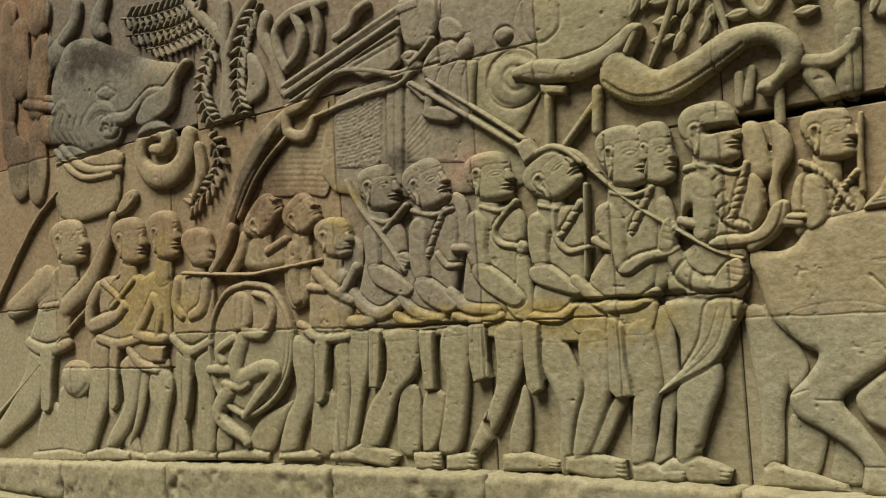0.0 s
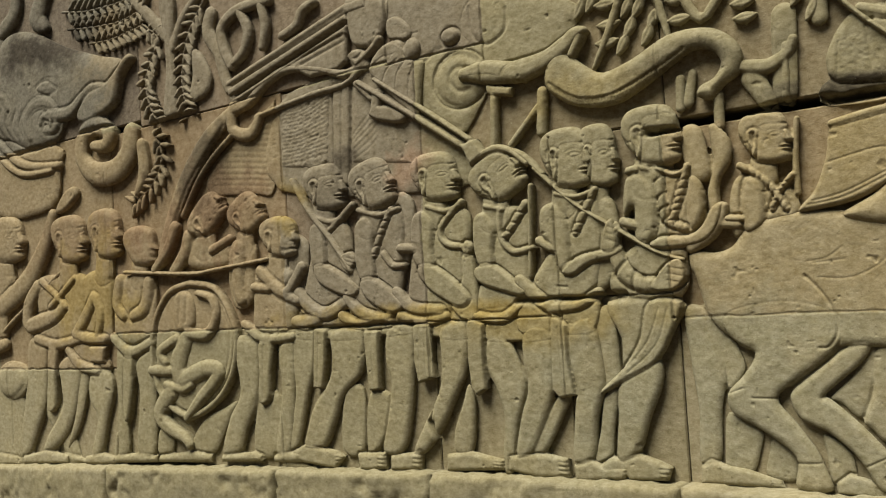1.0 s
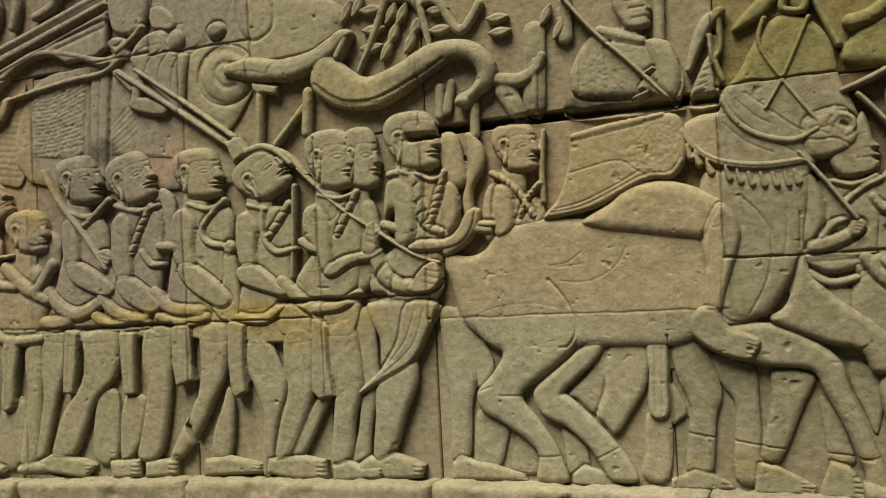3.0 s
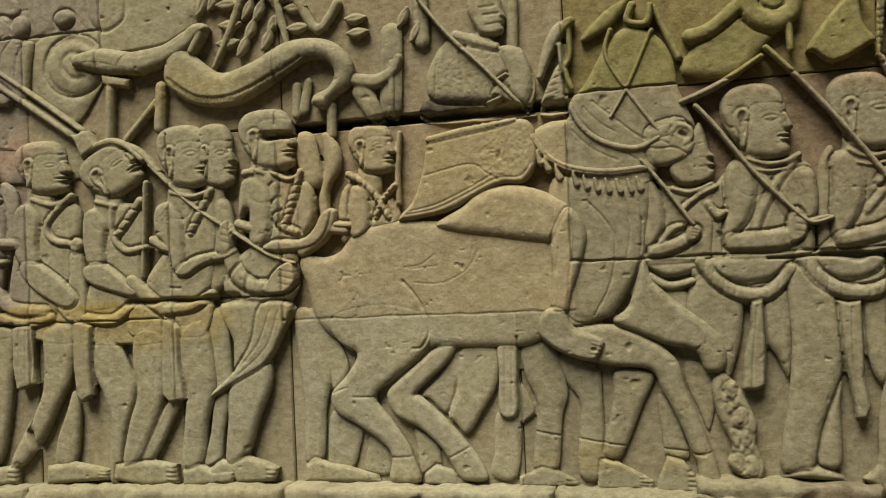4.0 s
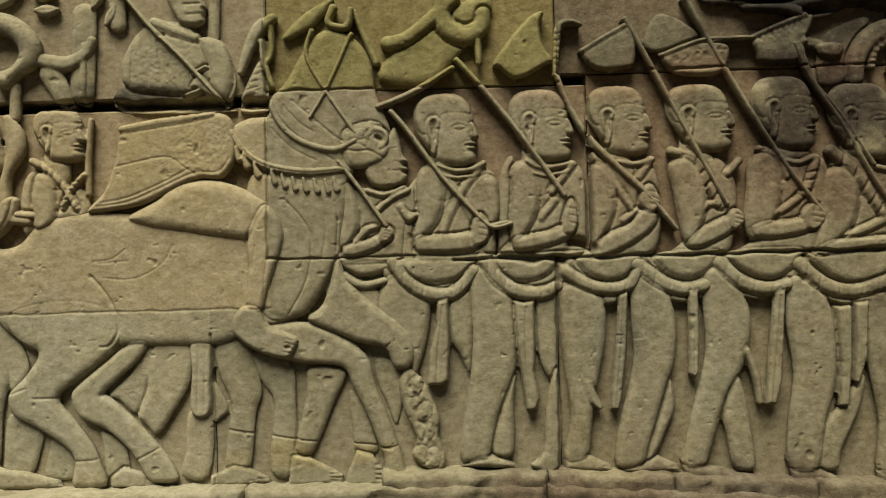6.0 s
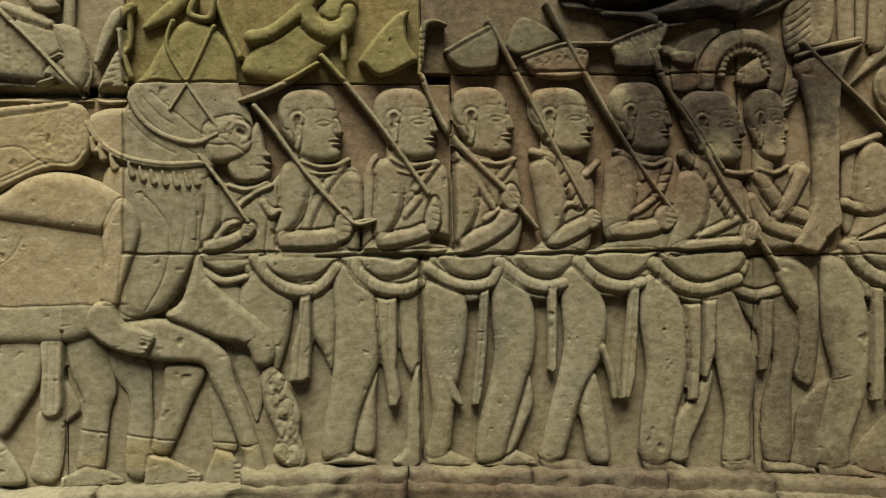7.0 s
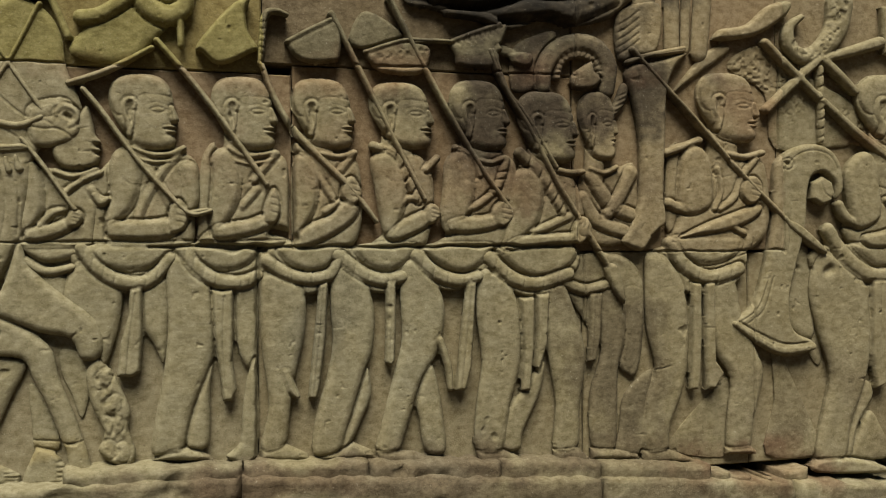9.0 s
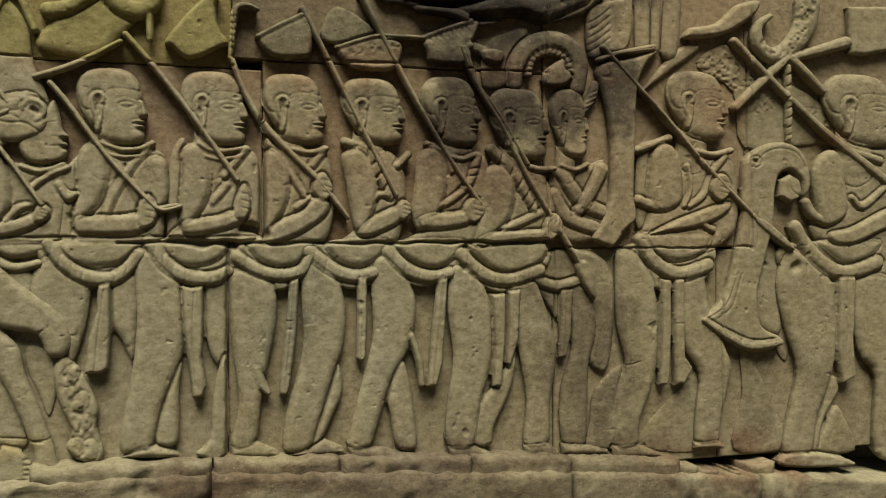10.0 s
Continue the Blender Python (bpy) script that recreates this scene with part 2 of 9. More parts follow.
    def done(self, whole=None, stuff=STONE, step=None):
        x0, x1, z0, z1 = self.bounds()
        far = max(0.0, -0.4 - 0.5 * (x0 + x1))
        g = step or 0.0028 + 0.0010 * far
        x0, z0 = x0 - 4 * g, z0 - 4 * g
        nx, nz = int((x1 - x0) / g) + 5, int((z1 - z0) / g) + 5
        X, Z = np.meshgrid(x0 + g * np.arange(nx), z0 + g * np.arange(nz), indexing="ij")
        H, D = np.full(X.shape, -0.02), np.full(X.shape, -1.0)
        for s in self.shapes:
            self.lay(s, X, Z, H, D, x0, z0, g)
        live = D > 0
        wide = np.logical_or.reduce([np.roll(live, (a, b), (0, 1)) for a in (-2, -1, 0, 1, 2) for b in (-2, -1, 0, 1, 2)])
        shut = np.logical_and.reduce([np.roll(wide, (a, b), (0, 1)) for a in (-2, -1, 0, 1, 2) for b in (-2, -1, 0, 1, 2)]) & ~live
        around = np.maximum.reduce([np.roll(H, (a, b), (0, 1)) for a in (-2, 0, 2) for b in (-2, 0, 2)])
        H, D = np.where(shut, np.maximum(0.3 * around, 0.002), H), np.where(shut, 0.4 * g, D)
        live = (D > 0).astype(float)
        total, count = H * live * 2, live * 2
        for a, b in ((1, 0), (-1, 0), (0, 1), (0, -1)):
            total, count = total + np.roll(H * live, (a, b), (0, 1)), count + np.roll(live, (a, b), (0, 1))
        H = np.where(live > 0, total / np.maximum(count, 1), H)
        H = H + 0.0009 * self.lift * (D > -g)
        # wear: large flats sag a little, edges and tops lose grains
        H = H + 0.0011 * wavy(X, Z, 0.07) + 0.0005 * wavy(X, Z, 0.021) + 0.0003 * wavy(X, Z, 0.009)
        chips = np.clip(wavy(X, Z, 0.045) + 0.5 * wavy(X, Z, 0.017) - 1.05, 0, 1)
        pits = np.clip(wavy(X, Z, 0.011) + 0.6 * wavy(X, Z, 0.03) - 1.05, 0, 1)
        H = H - 0.02 * chips - 0.008 * pits
        for ax, az, bx, bz, half, deep in JOINTS:
            if max(ax, bx) < x0 - 0.02 or min(ax, bx) > x1 + 0.02 or max(az, bz) < z0 - 0.02 or min(az, bz) > z1 + 0.02:
                continue
            d, k = stretch_dist(X, Z + 0.0035 * wavy(X, Z, 0.04), ax, az, bx, bz)
            wide = half * (1 + 0.5 * wavy(X, Z, 0.03))
            H = H - (deep if deep > 0.04 else np.minimum(deep, np.maximum(H, 0) * 0.8 + 0.002)) * np.exp(-(d / np.maximum(wide, 0.0015)) ** 2 / 1.2)
        # draw the grid's edge onto the outline, then let the sides fall back into the wall, undercut a little
        gx, gz = np.gradient(D, g)
        size = np.maximum(np.hypot(gx, gz), 0.3)
        rim, skirt = (D <= 0) & (D > -1.05 * g), (D <= -1.05 * g) & (D > -2.6 * g)
        move = np.where(rim, -D, 0) + np.where(skirt, -D + 0.011, 0)
        Xm, Zm = X + move * gx / size, Z + move * gz / size
        edge = np.maximum.reduce([np.roll(H, (a, b), (0, 1)) * (np.roll(D, (a, b), (0, 1)) > 0) for a in (-1, 0, 1) for b in (-1, 0, 1)])
        H = np.where(rim, 0.80 * edge, np.where(skirt, -0.02, H))
        keep = D > -2.6 * g
        cell = keep[:-1, :-1] & keep[1:, :-1] & keep[:-1, 1:] & keep[1:, 1:]
        live = D > 0
        near = live[:-1, :-1] | live[1:, :-1] | live[:-1, 1:] | live[1:, 1:]
        near = np.pad(near, 1)
        near = np.logical_or.reduce([np.roll(near, (a, b), (0, 1)) for a in (-1, 0, 1) for b in (-1, 0, 1)])[1:-1, 1:-1]
        ci, cj = np.nonzero(cell & near)
        corners = np.stack([ci * nz + cj, (ci + 1) * nz + cj, (ci + 1) * nz + cj + 1, ci * nz + cj + 1], 1)
        used, back = np.unique(corners.ravel(), return_inverse=True)
        xs, zs, hs = Xm.ravel()[used], Zm.ravel()[used], H.ravel()[used]
        mesh = bpy.data.meshes.new(self.name)
        mesh.vertices.add(len(used))
        mesh.vertices.foreach_set("co", np.stack([xs, FACE - hs, zs], 1).astype(np.float32).ravel())
        mesh.loops.add(len(back))
        mesh.loops.foreach_set("vertex_index", back.astype(np.int32).ravel())
        mesh.polygons.add(len(corners))
        mesh.polygons.foreach_set("loop_start", (4 * np.arange(len(corners))).astype(np.int32))
        mesh.polygons.foreach_set("loop_total", np.full(len(corners), 4, np.int32))
        mesh.polygons.foreach_set("use_smooth", np.ones(len(corners), bool))
        mesh.update(calc_edges=True)
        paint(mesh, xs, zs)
        mesh.materials.append(stuff)
        label, category, group = self.tags
        ob = new(self.name, mesh)
        if whole:
            ob.parent = whole
            if label:
                ob["label"] = label
            return ob
        return tagged(ob, label, category, group)

    def lay(self, s, X, Z, H, D, x0, z0, g):
        kind, height = s[0], s[1]
        if kind == "blob":
            r = max(s[4], s[5]) * 1.05
            box = (s[2] - r, s[2] + r, s[3] - r, s[3] + r)
        else:
            line = s[2] if kind == "limb" else s[3]
            r = max(p[2] for p in line) if kind == "limb" else (4 * s[2] if kind == "groove" else 0.0)
            box = (min(p[0] for p in line) - r, max(p[0] for p in line) + r, min(p[1] for p in line) - r, max(p[1] for p in line) + r)
        i0, i1 = max(int((box[0] - x0) / g) - 4, 0), min(int((box[1] - x0) / g) + 6, X.shape[0])
        j0, j1 = max(int((box[2] - z0) / g) - 4, 0), min(int((box[3] - z0) / g) + 6, X.shape[1])
        if i1 <= i0 or j1 <= j0:
            return
        x, z, h, dist = X[i0:i1, j0:j1], Z[i0:i1, j0:j1], H[i0:i1, j0:j1], D[i0:i1, j0:j1]
        if kind == "groove":
            d = np.full(x.shape, 9.0)
            for a, b in zip(line[:-1], line[1:]):
                d = np.minimum(d, stretch_dist(x, z, a[0], a[1], b[0], b[1])[0])
            half = max(s[2], 0.6 * g)
            h -= np.where(h > 0, height * min(1.0, s[2] / (0.45 * g)) * np.exp(-(d / half) ** 2), 0)
            return
        if kind == "limb":
            d, wide = np.full(x.shape, -9.0), np.full(x.shape, 0.01)
            pairs = list(zip(line[:-1], line[1:])) or [(line[0], line[0])]
            for a, b in pairs:
                q, k = stretch_dist(x, z, a[0], a[1], b[0], b[1])
                r = a[2] + k * (b[2] - a[2])
                better = r - q > d
                d, wide = np.where(better, r - q, d), np.where(better, r, wide)
        elif kind == "blob":
            c, n = math.cos(s[6]), math.sin(s[6])
            u, v = (x - s[2]) * c + (z - s[3]) * n, -(x - s[2]) * n + (z - s[3]) * c
            q = np.hypot(u / s[4], v / s[5])
            wide = np.full(x.shape, min(s[4], s[5]))
            d = (1 - q) * np.where(q > 0.05, np.hypot(u, v) / np.maximum(q, 0.05), wide)
            d = np.minimum(d, wide)
        else:
            inside, q = np.zeros(x.shape, bool), np.full(x.shape, 9.0)
            for a, b in zip(line, line[1:] + line[:1]):
                q = np.minimum(q, stretch_dist(x, z, a[0], a[1], b[0], b[1])[0])
                over = (a[1] > z) != (b[1] > z)
                inside ^= over & (x < (b[0] - a[0]) * (z - a[1]) / ((b[1] - a[1]) or 1e-9) + a[0])
            d, wide = np.where(inside, q, -q), np.full(x.shape, s[2])
        root = 1.0
        if kind == "limb":
            root = np.clip(np.hypot(x - line[0][0], z - line[0][1]) / max(line[0][2], 1e-4) - 0.75, 0, 1)
        if kind == "stipple":
            h -= np.where(d > 0, height * np.clip(2 * wavy(x, z, s[2]), -0.3, 1) * np.clip(d / 0.006, 0, 1), 0)
            return
        t = np.clip(d / np.maximum(0.80 * wide, 1e-4), 0, 1)
        top = height * (0.42 + 0.58 * np.sqrt(np.clip(1 - (1 - t) ** 2, 0, 1)))
        # a cut round the shape where it lies on another one
        h -= np.where((d <= 0) & (h > 0), root * np.minimum(min(0.014, 0.35 * height), 0.8 * np.maximum(height - h, 0) + 0.0012) * np.exp(-(np.minimum(d, 0) / (0.0030 + 0.4 * g)) ** 2), 0)
        soft = np.clip(d / (0.8 * g) + 0.3, 0, 1)
        top = np.where(dist > 0, h + (np.maximum(top, h) - h) * soft, top)
        h[:] = np.where(d > -0.3 * g, np.maximum(h, np.where(d > 0, top, np.where(dist > 0, top, h))), h)
        dist[:] = np.maximum(dist, d)


def paint(mesh, xs, zs, colour=None):
    tones = stone_colours(xs, zs) if colour is None else np.tile(np.array(colour), (len(xs), 1))
    col = mesh.color_attributes.new("stone", "FLOAT_COLOR", "POINT")
    col.data.foreach_set("color", np.concatenate([tones, np.ones((len(xs), 1))], 1).astype(np.float32).ravel())


def hewn(name, x0, x1, y0, y1, z0, z1, parent, stuff, chamfer=0.006, wear=0.0, rise=0.0, colour=None):
    """A hewn stone block with its front at y0 and broken edges; one mesh."""
    bm = bmesh.new()
    c, r = chamfer, random.Random(round(x0 * 1000 + z0 * 77))
    rings = []
    for inset, y in ((0, y1), (0, y0 + c), (c, y0)):
        ring = []
        for px, pz in ((x0 + inset, z0 + inset), (x1 - inset, z0 + inset), (x1 - inset, z1 + rise - inset), (x0 + inset, z1 - inset)):
            ring.append(bm.verts.new((px + r.uniform(-wear, wear), y, pz + r.uniform(-wear, wear))))
        rings.append(ring)
    for a, b in zip(rings[:-1], rings[1:]):
        for k in range(4):
            bm.faces.new((a[k], a[(k + 1) % 4], b[(k + 1) % 4], b[k]))
    bm.faces.new(rings[-1])
    bm.faces.new(rings[0][::-1])
    mesh = bpy.data.meshes.new(name)
    bm.to_mesh(mesh)
    bm.free()
    co = np.array([v.co for v in mesh.vertices])
    mid = np.clip(co, (x0 + 0.01, -9, z0 + 0.01), (x1 - 0.01, 9, z1 - 0.01))
    paint(mesh, mid[:, 0], mid[:, 2], colour)
    mesh.materials.append(stuff)
    ob = new(name, mesh)
    ob.parent = parent
    return ob


def rough(name, x0, x1, y0, y1, z0, z1, parent, stuff, rise=0.0):
    """A plinth stone with a worn, chipped front and a broken upper edge."""
    nx, nz = max(int((x1 - x0) / 0.012), 6), max(int((z1 - z0) / 0.012), 6)
    U, V = np.meshgrid(np.linspace(0, 1, nx), np.linspace(0, 1, nz), indexing="ij")
    X, Zt = x0 + U * (x1 - x0), z1 + rise * U
    Z = z0 + V * (Zt - z0)
    edge = np.minimum(np.minimum(X - x0, x1 - X), np.minimum(Z - z0, Zt - Z))
    worn = np.clip(1 - edge / (0.012 + 0.008 * wavy(X, Z, 0.05)), 0, 1) ** 2 * 0.014
    chip = np.clip(wavy(X, Z, 0.09) + 0.6 * wavy(X, Z, 0.03) - 0.55, 0, 1) * 0.03
    Y = y0 + worn + chip + 0.004 * wavy(X, Z, 0.05) + 0.002 * wavy(X, Z, 0.018)
    Z = Z - (V > 0.999) * (0.006 + 0.006 * wavy(X, X, 0.035))
    front = np.stack([X, Y, Z], -1).reshape(-1, 3)
    verts = [tuple(v) for v in front]
    faces = [(i * nz + j, (i + 1) * nz + j, (i + 1) * nz + j + 1, i * nz + j + 1) for i in range(nx - 1) for j in range(nz - 1)]
    border = [i * nz for i in range(nx)] + [(nx - 1) * nz + j for j in range(1, nz)] + [i * nz + nz - 1 for i in range(nx - 2, -1, -1)] + [j for j in range(nz - 2, 0, -1)]
    base = len(verts)
    verts += [(front[k][0], y1, front[k][2]) for k in border]
    m = len(border)
    faces += [(border[k], base + k, base + (k + 1) % m, border[(k + 1) % m]) for k in range(m)]
    mesh = bpy.data.meshes.new(name)
    mesh.from_pydata(verts, [], faces)
    mesh.polygons.foreach_set("use_smooth", np.ones(len(faces), bool))
    co = np.array(verts)
    paint(mesh, co[:, 0], np.minimum(co[:, 2], z1 - 0.005))
    mesh.materials.append(stuff)
    ob = new(name, mesh)
    ob.parent = parent
    return ob


# weather and painted shade: dark lichen, remains of red pigment, ochre bands
stain_or_shade(2.55, 0.80, 0.40, 0.15, (0.15, 0.112, 0.068), 0.5)
stain_or_shade(2.54, 0.98, 0.42, 0.18, LICHEN_OR_SHADE, 0.92)
# canopy: black lichen, with the deep shade of its folds painted in
stain_or_shade(2.36, 1.30, 0.36, 0.16, LICHEN_OR_SHADE, 0.75)
stain_or_shade(2.55, 1.33, 0.52, 0.24, LICHEN_OR_SHADE, 0.95)
stain_or_shade(2.78, 1.08, 0.30, 0.18, LICHEN_OR_SHADE, 0.7)
stain_or_shade(2.10, 0.80, 0.60, 0.16, PIGMENT, 0.2)
stain_or_shade(1.75, 1.06, 0.50, 0.05, PIGMENT, 0.25)
stain_or_shade(2.25, 1.10, 0.55, 0.06, PIGMENT, 0.3)
stain_or_shade(2.74, 0.33, 0.20, 0.42, (0.11, 0.088, 0.055), 0.6)
stain_or_shade(1.95, 0.42, 0.09, 0.14, LICHEN_OR_SHADE, 0.4)
# plinth darkened at the right to offset the steep sun on its tops
stain_or_shade(2.6, -0.14, 1.5, 0.22, (0.15, 0.122, 0.078), 0.75)
stain_or_shade(3.3, 0.15, 0.30, 0.16, (0.14, 0.11, 0.07), 0.4)
stain_or_shade(3.25, -0.04, 0.30, 0.10, PIGMENT, 0.3)
stain_or_shade(1.85, 0.03, 0.30, 0.05, PIGMENT, 0.3)
stain_or_shade(-2.85, 1.93, 0.60, 0.15, LICHEN_OR_SHADE, 0.85)
stain_or_shade(-1.95, 1.00, 0.50, 0.20, PIGMENT, 0.30)
stain_or_shade(-1.85, 1.22, 0.30, 0.26, LICHEN_OR_SHADE, 0.6)
stain_or_shade(-2.60, 0.95, 0.60, 0.25, RUST, 0.45)
stain_or_shade(-1.60, 0.98, 0.32, 0.22, RUST, 0.4)
stain_or_shade(-1.02, 1.12, 0.10, 0.06, LICHEN_OR_SHADE, 0.6)
stain_or_shade(-0.70, 1.06, 0.14, 0.10, (0.42, 0.30, 0.22), 0.5)
stain_or_shade(-2.35, 1.75, 0.25, 0.30, WARM, 0.6)
stain_or_shade(0.30, 0.28, 0.75, 0.30, (0.335, 0.328, 0.245), 0.55)
stain_or_shade(0.15, 1.48, 0.30, 0.14, (0.23, 0.20, 0.12), 0.4)
stain_or_shade(-2.55, 0.72, 0.35, 0.30, OCHRE, 0.6)
stain_or_shade(-0.75, 0.56, 0.65, 0.05, OCHRE, 0.7)
stain_or_shade(-0.20, 0.52, 0.40, 0.09, OCHRE, 0.5)
stain_or_shade(-0.05, 1.20, 0.35, 0.09, OCHRE, 0.35)
stain_or_shade(-1.30, 0.98, 0.10, 0.12, OCHRE, 0.8)
stain_or_shade(0.30, 1.22, 0.32, 0.05, LICHEN_OR_SHADE, 0.35)
stain_or_shade(-1.02, 0.99, 0.16, 0.09, LICHEN_OR_SHADE, 0.25)
stain_or_shade(0.75, 0.90, 0.35, 0.14, OCHRE, 0.2)
stain_or_shade(1.15, 0.13, 0.35, 0.04, OCHRE, 0.3)
stain_or_shade(-3.9, 1.7, 0.6, 0.7, LICHEN_OR_SHADE, 0.55)
# painted shade of the broken overhang at the rider's waist
stain_or_shade(0.72, 1.085, 0.24, 0.035, LICHEN_OR_SHADE, 0.8)
stain_or_shade(1.95, 0.03, 0.75, 0.075, (0.14, 0.11, 0.072), 0.8)
# near-black patch round the axe blade, above the darkened heads
stain_or_shade(2.36, 1.10, 0.14, 0.10, (0.045, 0.036, 0.025), 0.9)
stain_or_shade(2.38, 0.98, 0.15, 0.13, (0.085, 0.068, 0.045), 0.75)
stain_or_shade(2.57, 0.97, 0.15, 0.13, (0.08, 0.062, 0.041), 0.75)
stain_or_shade(2.70, 0.97, 0.10, 0.13, (0.09, 0.068, 0.044), 0.6)
stain_or_shade(2.64, 1.13, 0.12, 0.07, (0.20, 0.165, 0.11), 0.7)
# near-black over the canopy, painting in the deep shadow of its folds
stain_or_shade(2.42, 1.33, 0.42, 0.11, (0.020, 0.017, 0.012), 0.95)
stain_or_shade(3.60, 0.95, 0.10, 0.05, PIGMENT, 0.3)
stain_or_shade(3.20, 1.02, 0.14, 0.10, PIGMENT, 0.25)
stain_or_shade(2.09, 0.46, 0.34, 0.42, (0.315, 0.305, 0.225), 0.45)

# joints that run on through the figures
for x0, x1, z0, z1, colour in BLOCKS:
    if z0 > 0.2 and x0 < 3.0 and z0 != 1.07:
        joint(x0, z0, x1, z0, 0.0025, 0.0025 if x0 == 0.202 else 0.008)
    if x0 > -4:
        joint(x0, max(z0, 0.0), x0, 0.45 if x0 == 0.864 else z1, 0.0026, 0.010)
joint(1.62, 0.627, 1.78, 0.62, 0.006, 0.045)
joint(1.50, 0.625, 2.60, 0.622, 0.0035, 0.016)
joint(1.80, 0.662, 1.855, 0.648, 0.010, 0.05)
joint(1.852, 0.66, 1.852, 1.08, 0.005, 0.05)
joint(1.762, 0.02, 1.764, 0.60, 0.005, 0.02)
joint(0.46, 1.055, 1.02, 1.046, 0.009, 0.07)
joint(0.40, 1.062, 0.50, 1.058, 0.008, 0.06)
joint(0.165, 1.034, 0.255, 1.034, 0.0055, 0.06)
joint(-0.30, 0.582, 0.06, 0.588, 0.006, 0.025)
joint(-1.20, 0.522, -0.72, 0.528, 0.006, 0.02)
joint(-0.66, 0.0, -0.64, 0.12, 0.010, 0.05)
joint(-0.64, 0.12, -0.672, 0.20, 0.006, 0.05)
joint(-0.672, 0.20, -0.655, 0.30, 0.005, 0.03)
joint(-2.43, 0.0, -2.43, 0.40, 0.008, 0.02)
joint(-2.15, 1.415, -1.90, 1.43, 0.009, 0.05)
joint(-1.90, 1.43, -1.60, 1.45, 0.009, 0.05)
joint(-3.40, 1.44, -2.35, 1.47, 0.008, 0.02)

joint(0.856, 0.206, 1.094, 0.171, 0.0022, 0.004)
joint(1.094, 0.171, 1.326, 0.145, 0.0022, 0.004)

# the wall: a core of rubble with the hewn blocks set before it
core = bmesh.new()
bmesh.ops.create_cube(core, size=1, matrix=Matrix.Translation((-0.5, 0.52, 0.90)) @ Matrix.Diagonal((14.0, 0.42, 3.6, 1)))
core_mesh = bpy.data.meshes.new("wall_north")
core.to_mesh(core_mesh)
core.free()
paint(core_mesh, np.zeros(len(core_mesh.vertices)), np.zeros(len(core_mesh.vertices)), DIMMED_GREY)
core_mesh.materials.append(BLOCK)
wall = tagged(new("wall_north", core_mesh), "long sandstone temple wall of large hewn blocks", "wall", kind="structure")
for x0, x1, z0, z1, colour in BLOCKS:
    # recessed ground: remains of red pigment, also darkened to deepen the recesses' shade
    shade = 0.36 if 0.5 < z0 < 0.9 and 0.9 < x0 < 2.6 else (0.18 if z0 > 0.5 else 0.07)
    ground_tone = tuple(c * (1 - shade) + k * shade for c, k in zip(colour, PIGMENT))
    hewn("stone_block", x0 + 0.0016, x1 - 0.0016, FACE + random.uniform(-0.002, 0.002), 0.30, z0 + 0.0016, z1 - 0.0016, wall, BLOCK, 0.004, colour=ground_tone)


def frond(name, label, leaf, wide, height, *line):
    """A fern frond: a rib with slim leaflets on both sides."""
    r = Relief(name, label, "fern frond", "fern fronds")
    curve = rounded(line, False, 8)
    r.limb(height - 4, *[(p[0], p[1], 0.28 * wide) for p in curve[::3]])
    gone = 0.0
    for a, b in zip(curve[:-1], curve[1:]):
        step = math.hypot(b[0] - a[0], b[1] - a[1])
        gone += step
        if gone < 1.75 * wide:
            continue
        gone = 0.0
        ux, uz = (b[0] - a[0]) / step, (b[1] - a[1]) / step
        for side in (-1, 1):
            lean = math.atan2(0.62 * uz + 0.78 * side * ux, 0.62 * ux - 0.78 * side * uz)
            reach = 0.52 * leaf
            r.blob(height, b[0] + reach * math.cos(lean), b[1] + reach * math.sin(lean), 0.46 * leaf, 0.58 * wide, math.degrees(lean))
    return r.done(step=0.0036)



# ---- the carving, from one end of the wall to the other ----
r = Relief("carved_wall_figure", "worn rust-brown carved figures at the wall's far end", "figure carving")
r.limb(34, (-3.541, 2.286, 0.1174), (-3.555, 2.274, 0.1071))
r.limb(30, (-3.519, 2.049, 0.1238), (-3.577, 1.938, 0.1173), (-3.599, 1.818, 0.1093))
r.limb(36, (-3.714, 1.822, 0.0306), (-3.409, 1.751, 0.0292))
r.limb(28, (-3.764, 2.231, 0.0921), (-3.784, 1.980, 0.1178))
r.limb(30, (-3.846, 1.544, 0.1237), (-3.823, 1.413, 0.1103))
r.limb(28, (-3.618, 1.635, 0.0855), (-3.620, 1.449, 0.0989), (-3.641, 1.343, 0.0843))
r.blob(34, -3.360, 2.029, 0.0828, 0.0829)
r.limb(24, (-3.898, 2.361, 0.0941), (-3.931, 2.108, 0.0946), (-3.927, 1.814, 0.0789))
r.limb(26, (-3.943, 1.720, 0.0759), (-3.924, 1.620, 0.0878))
r.done()

r = Relief("carved_elephant", "dark grey carved elephant head with tusk and curled trunk", "elephant carving", "elephants")
r.slab(22, 0.04, (-3.382, 1.530), (-2.832, 1.437), (-2.815, 1.338), (-2.895, 1.148), (-3.399, 1.164))
r.slab(34, 0.1, (-3.295, 2.036), (-3.129, 2.058), (-2.943, 2.003), (-2.721, 1.897), (-2.466, 1.803), (-2.283, 1.743), (-2.333, 1.660), (-2.412, 1.618), (-2.501, 1.645), (-2.584, 1.607), (-2.682, 1.570), (-2.753, 1.544), (-2.830, 1.465), (-3.040, 1.449), (-3.255, 1.528), (-3.577, 1.590), (-3.560, 1.729), (-3.426, 1.724), (-3.426, 1.876))
r.blob(38, -2.880, 1.734, 0.1017, 0.0389)
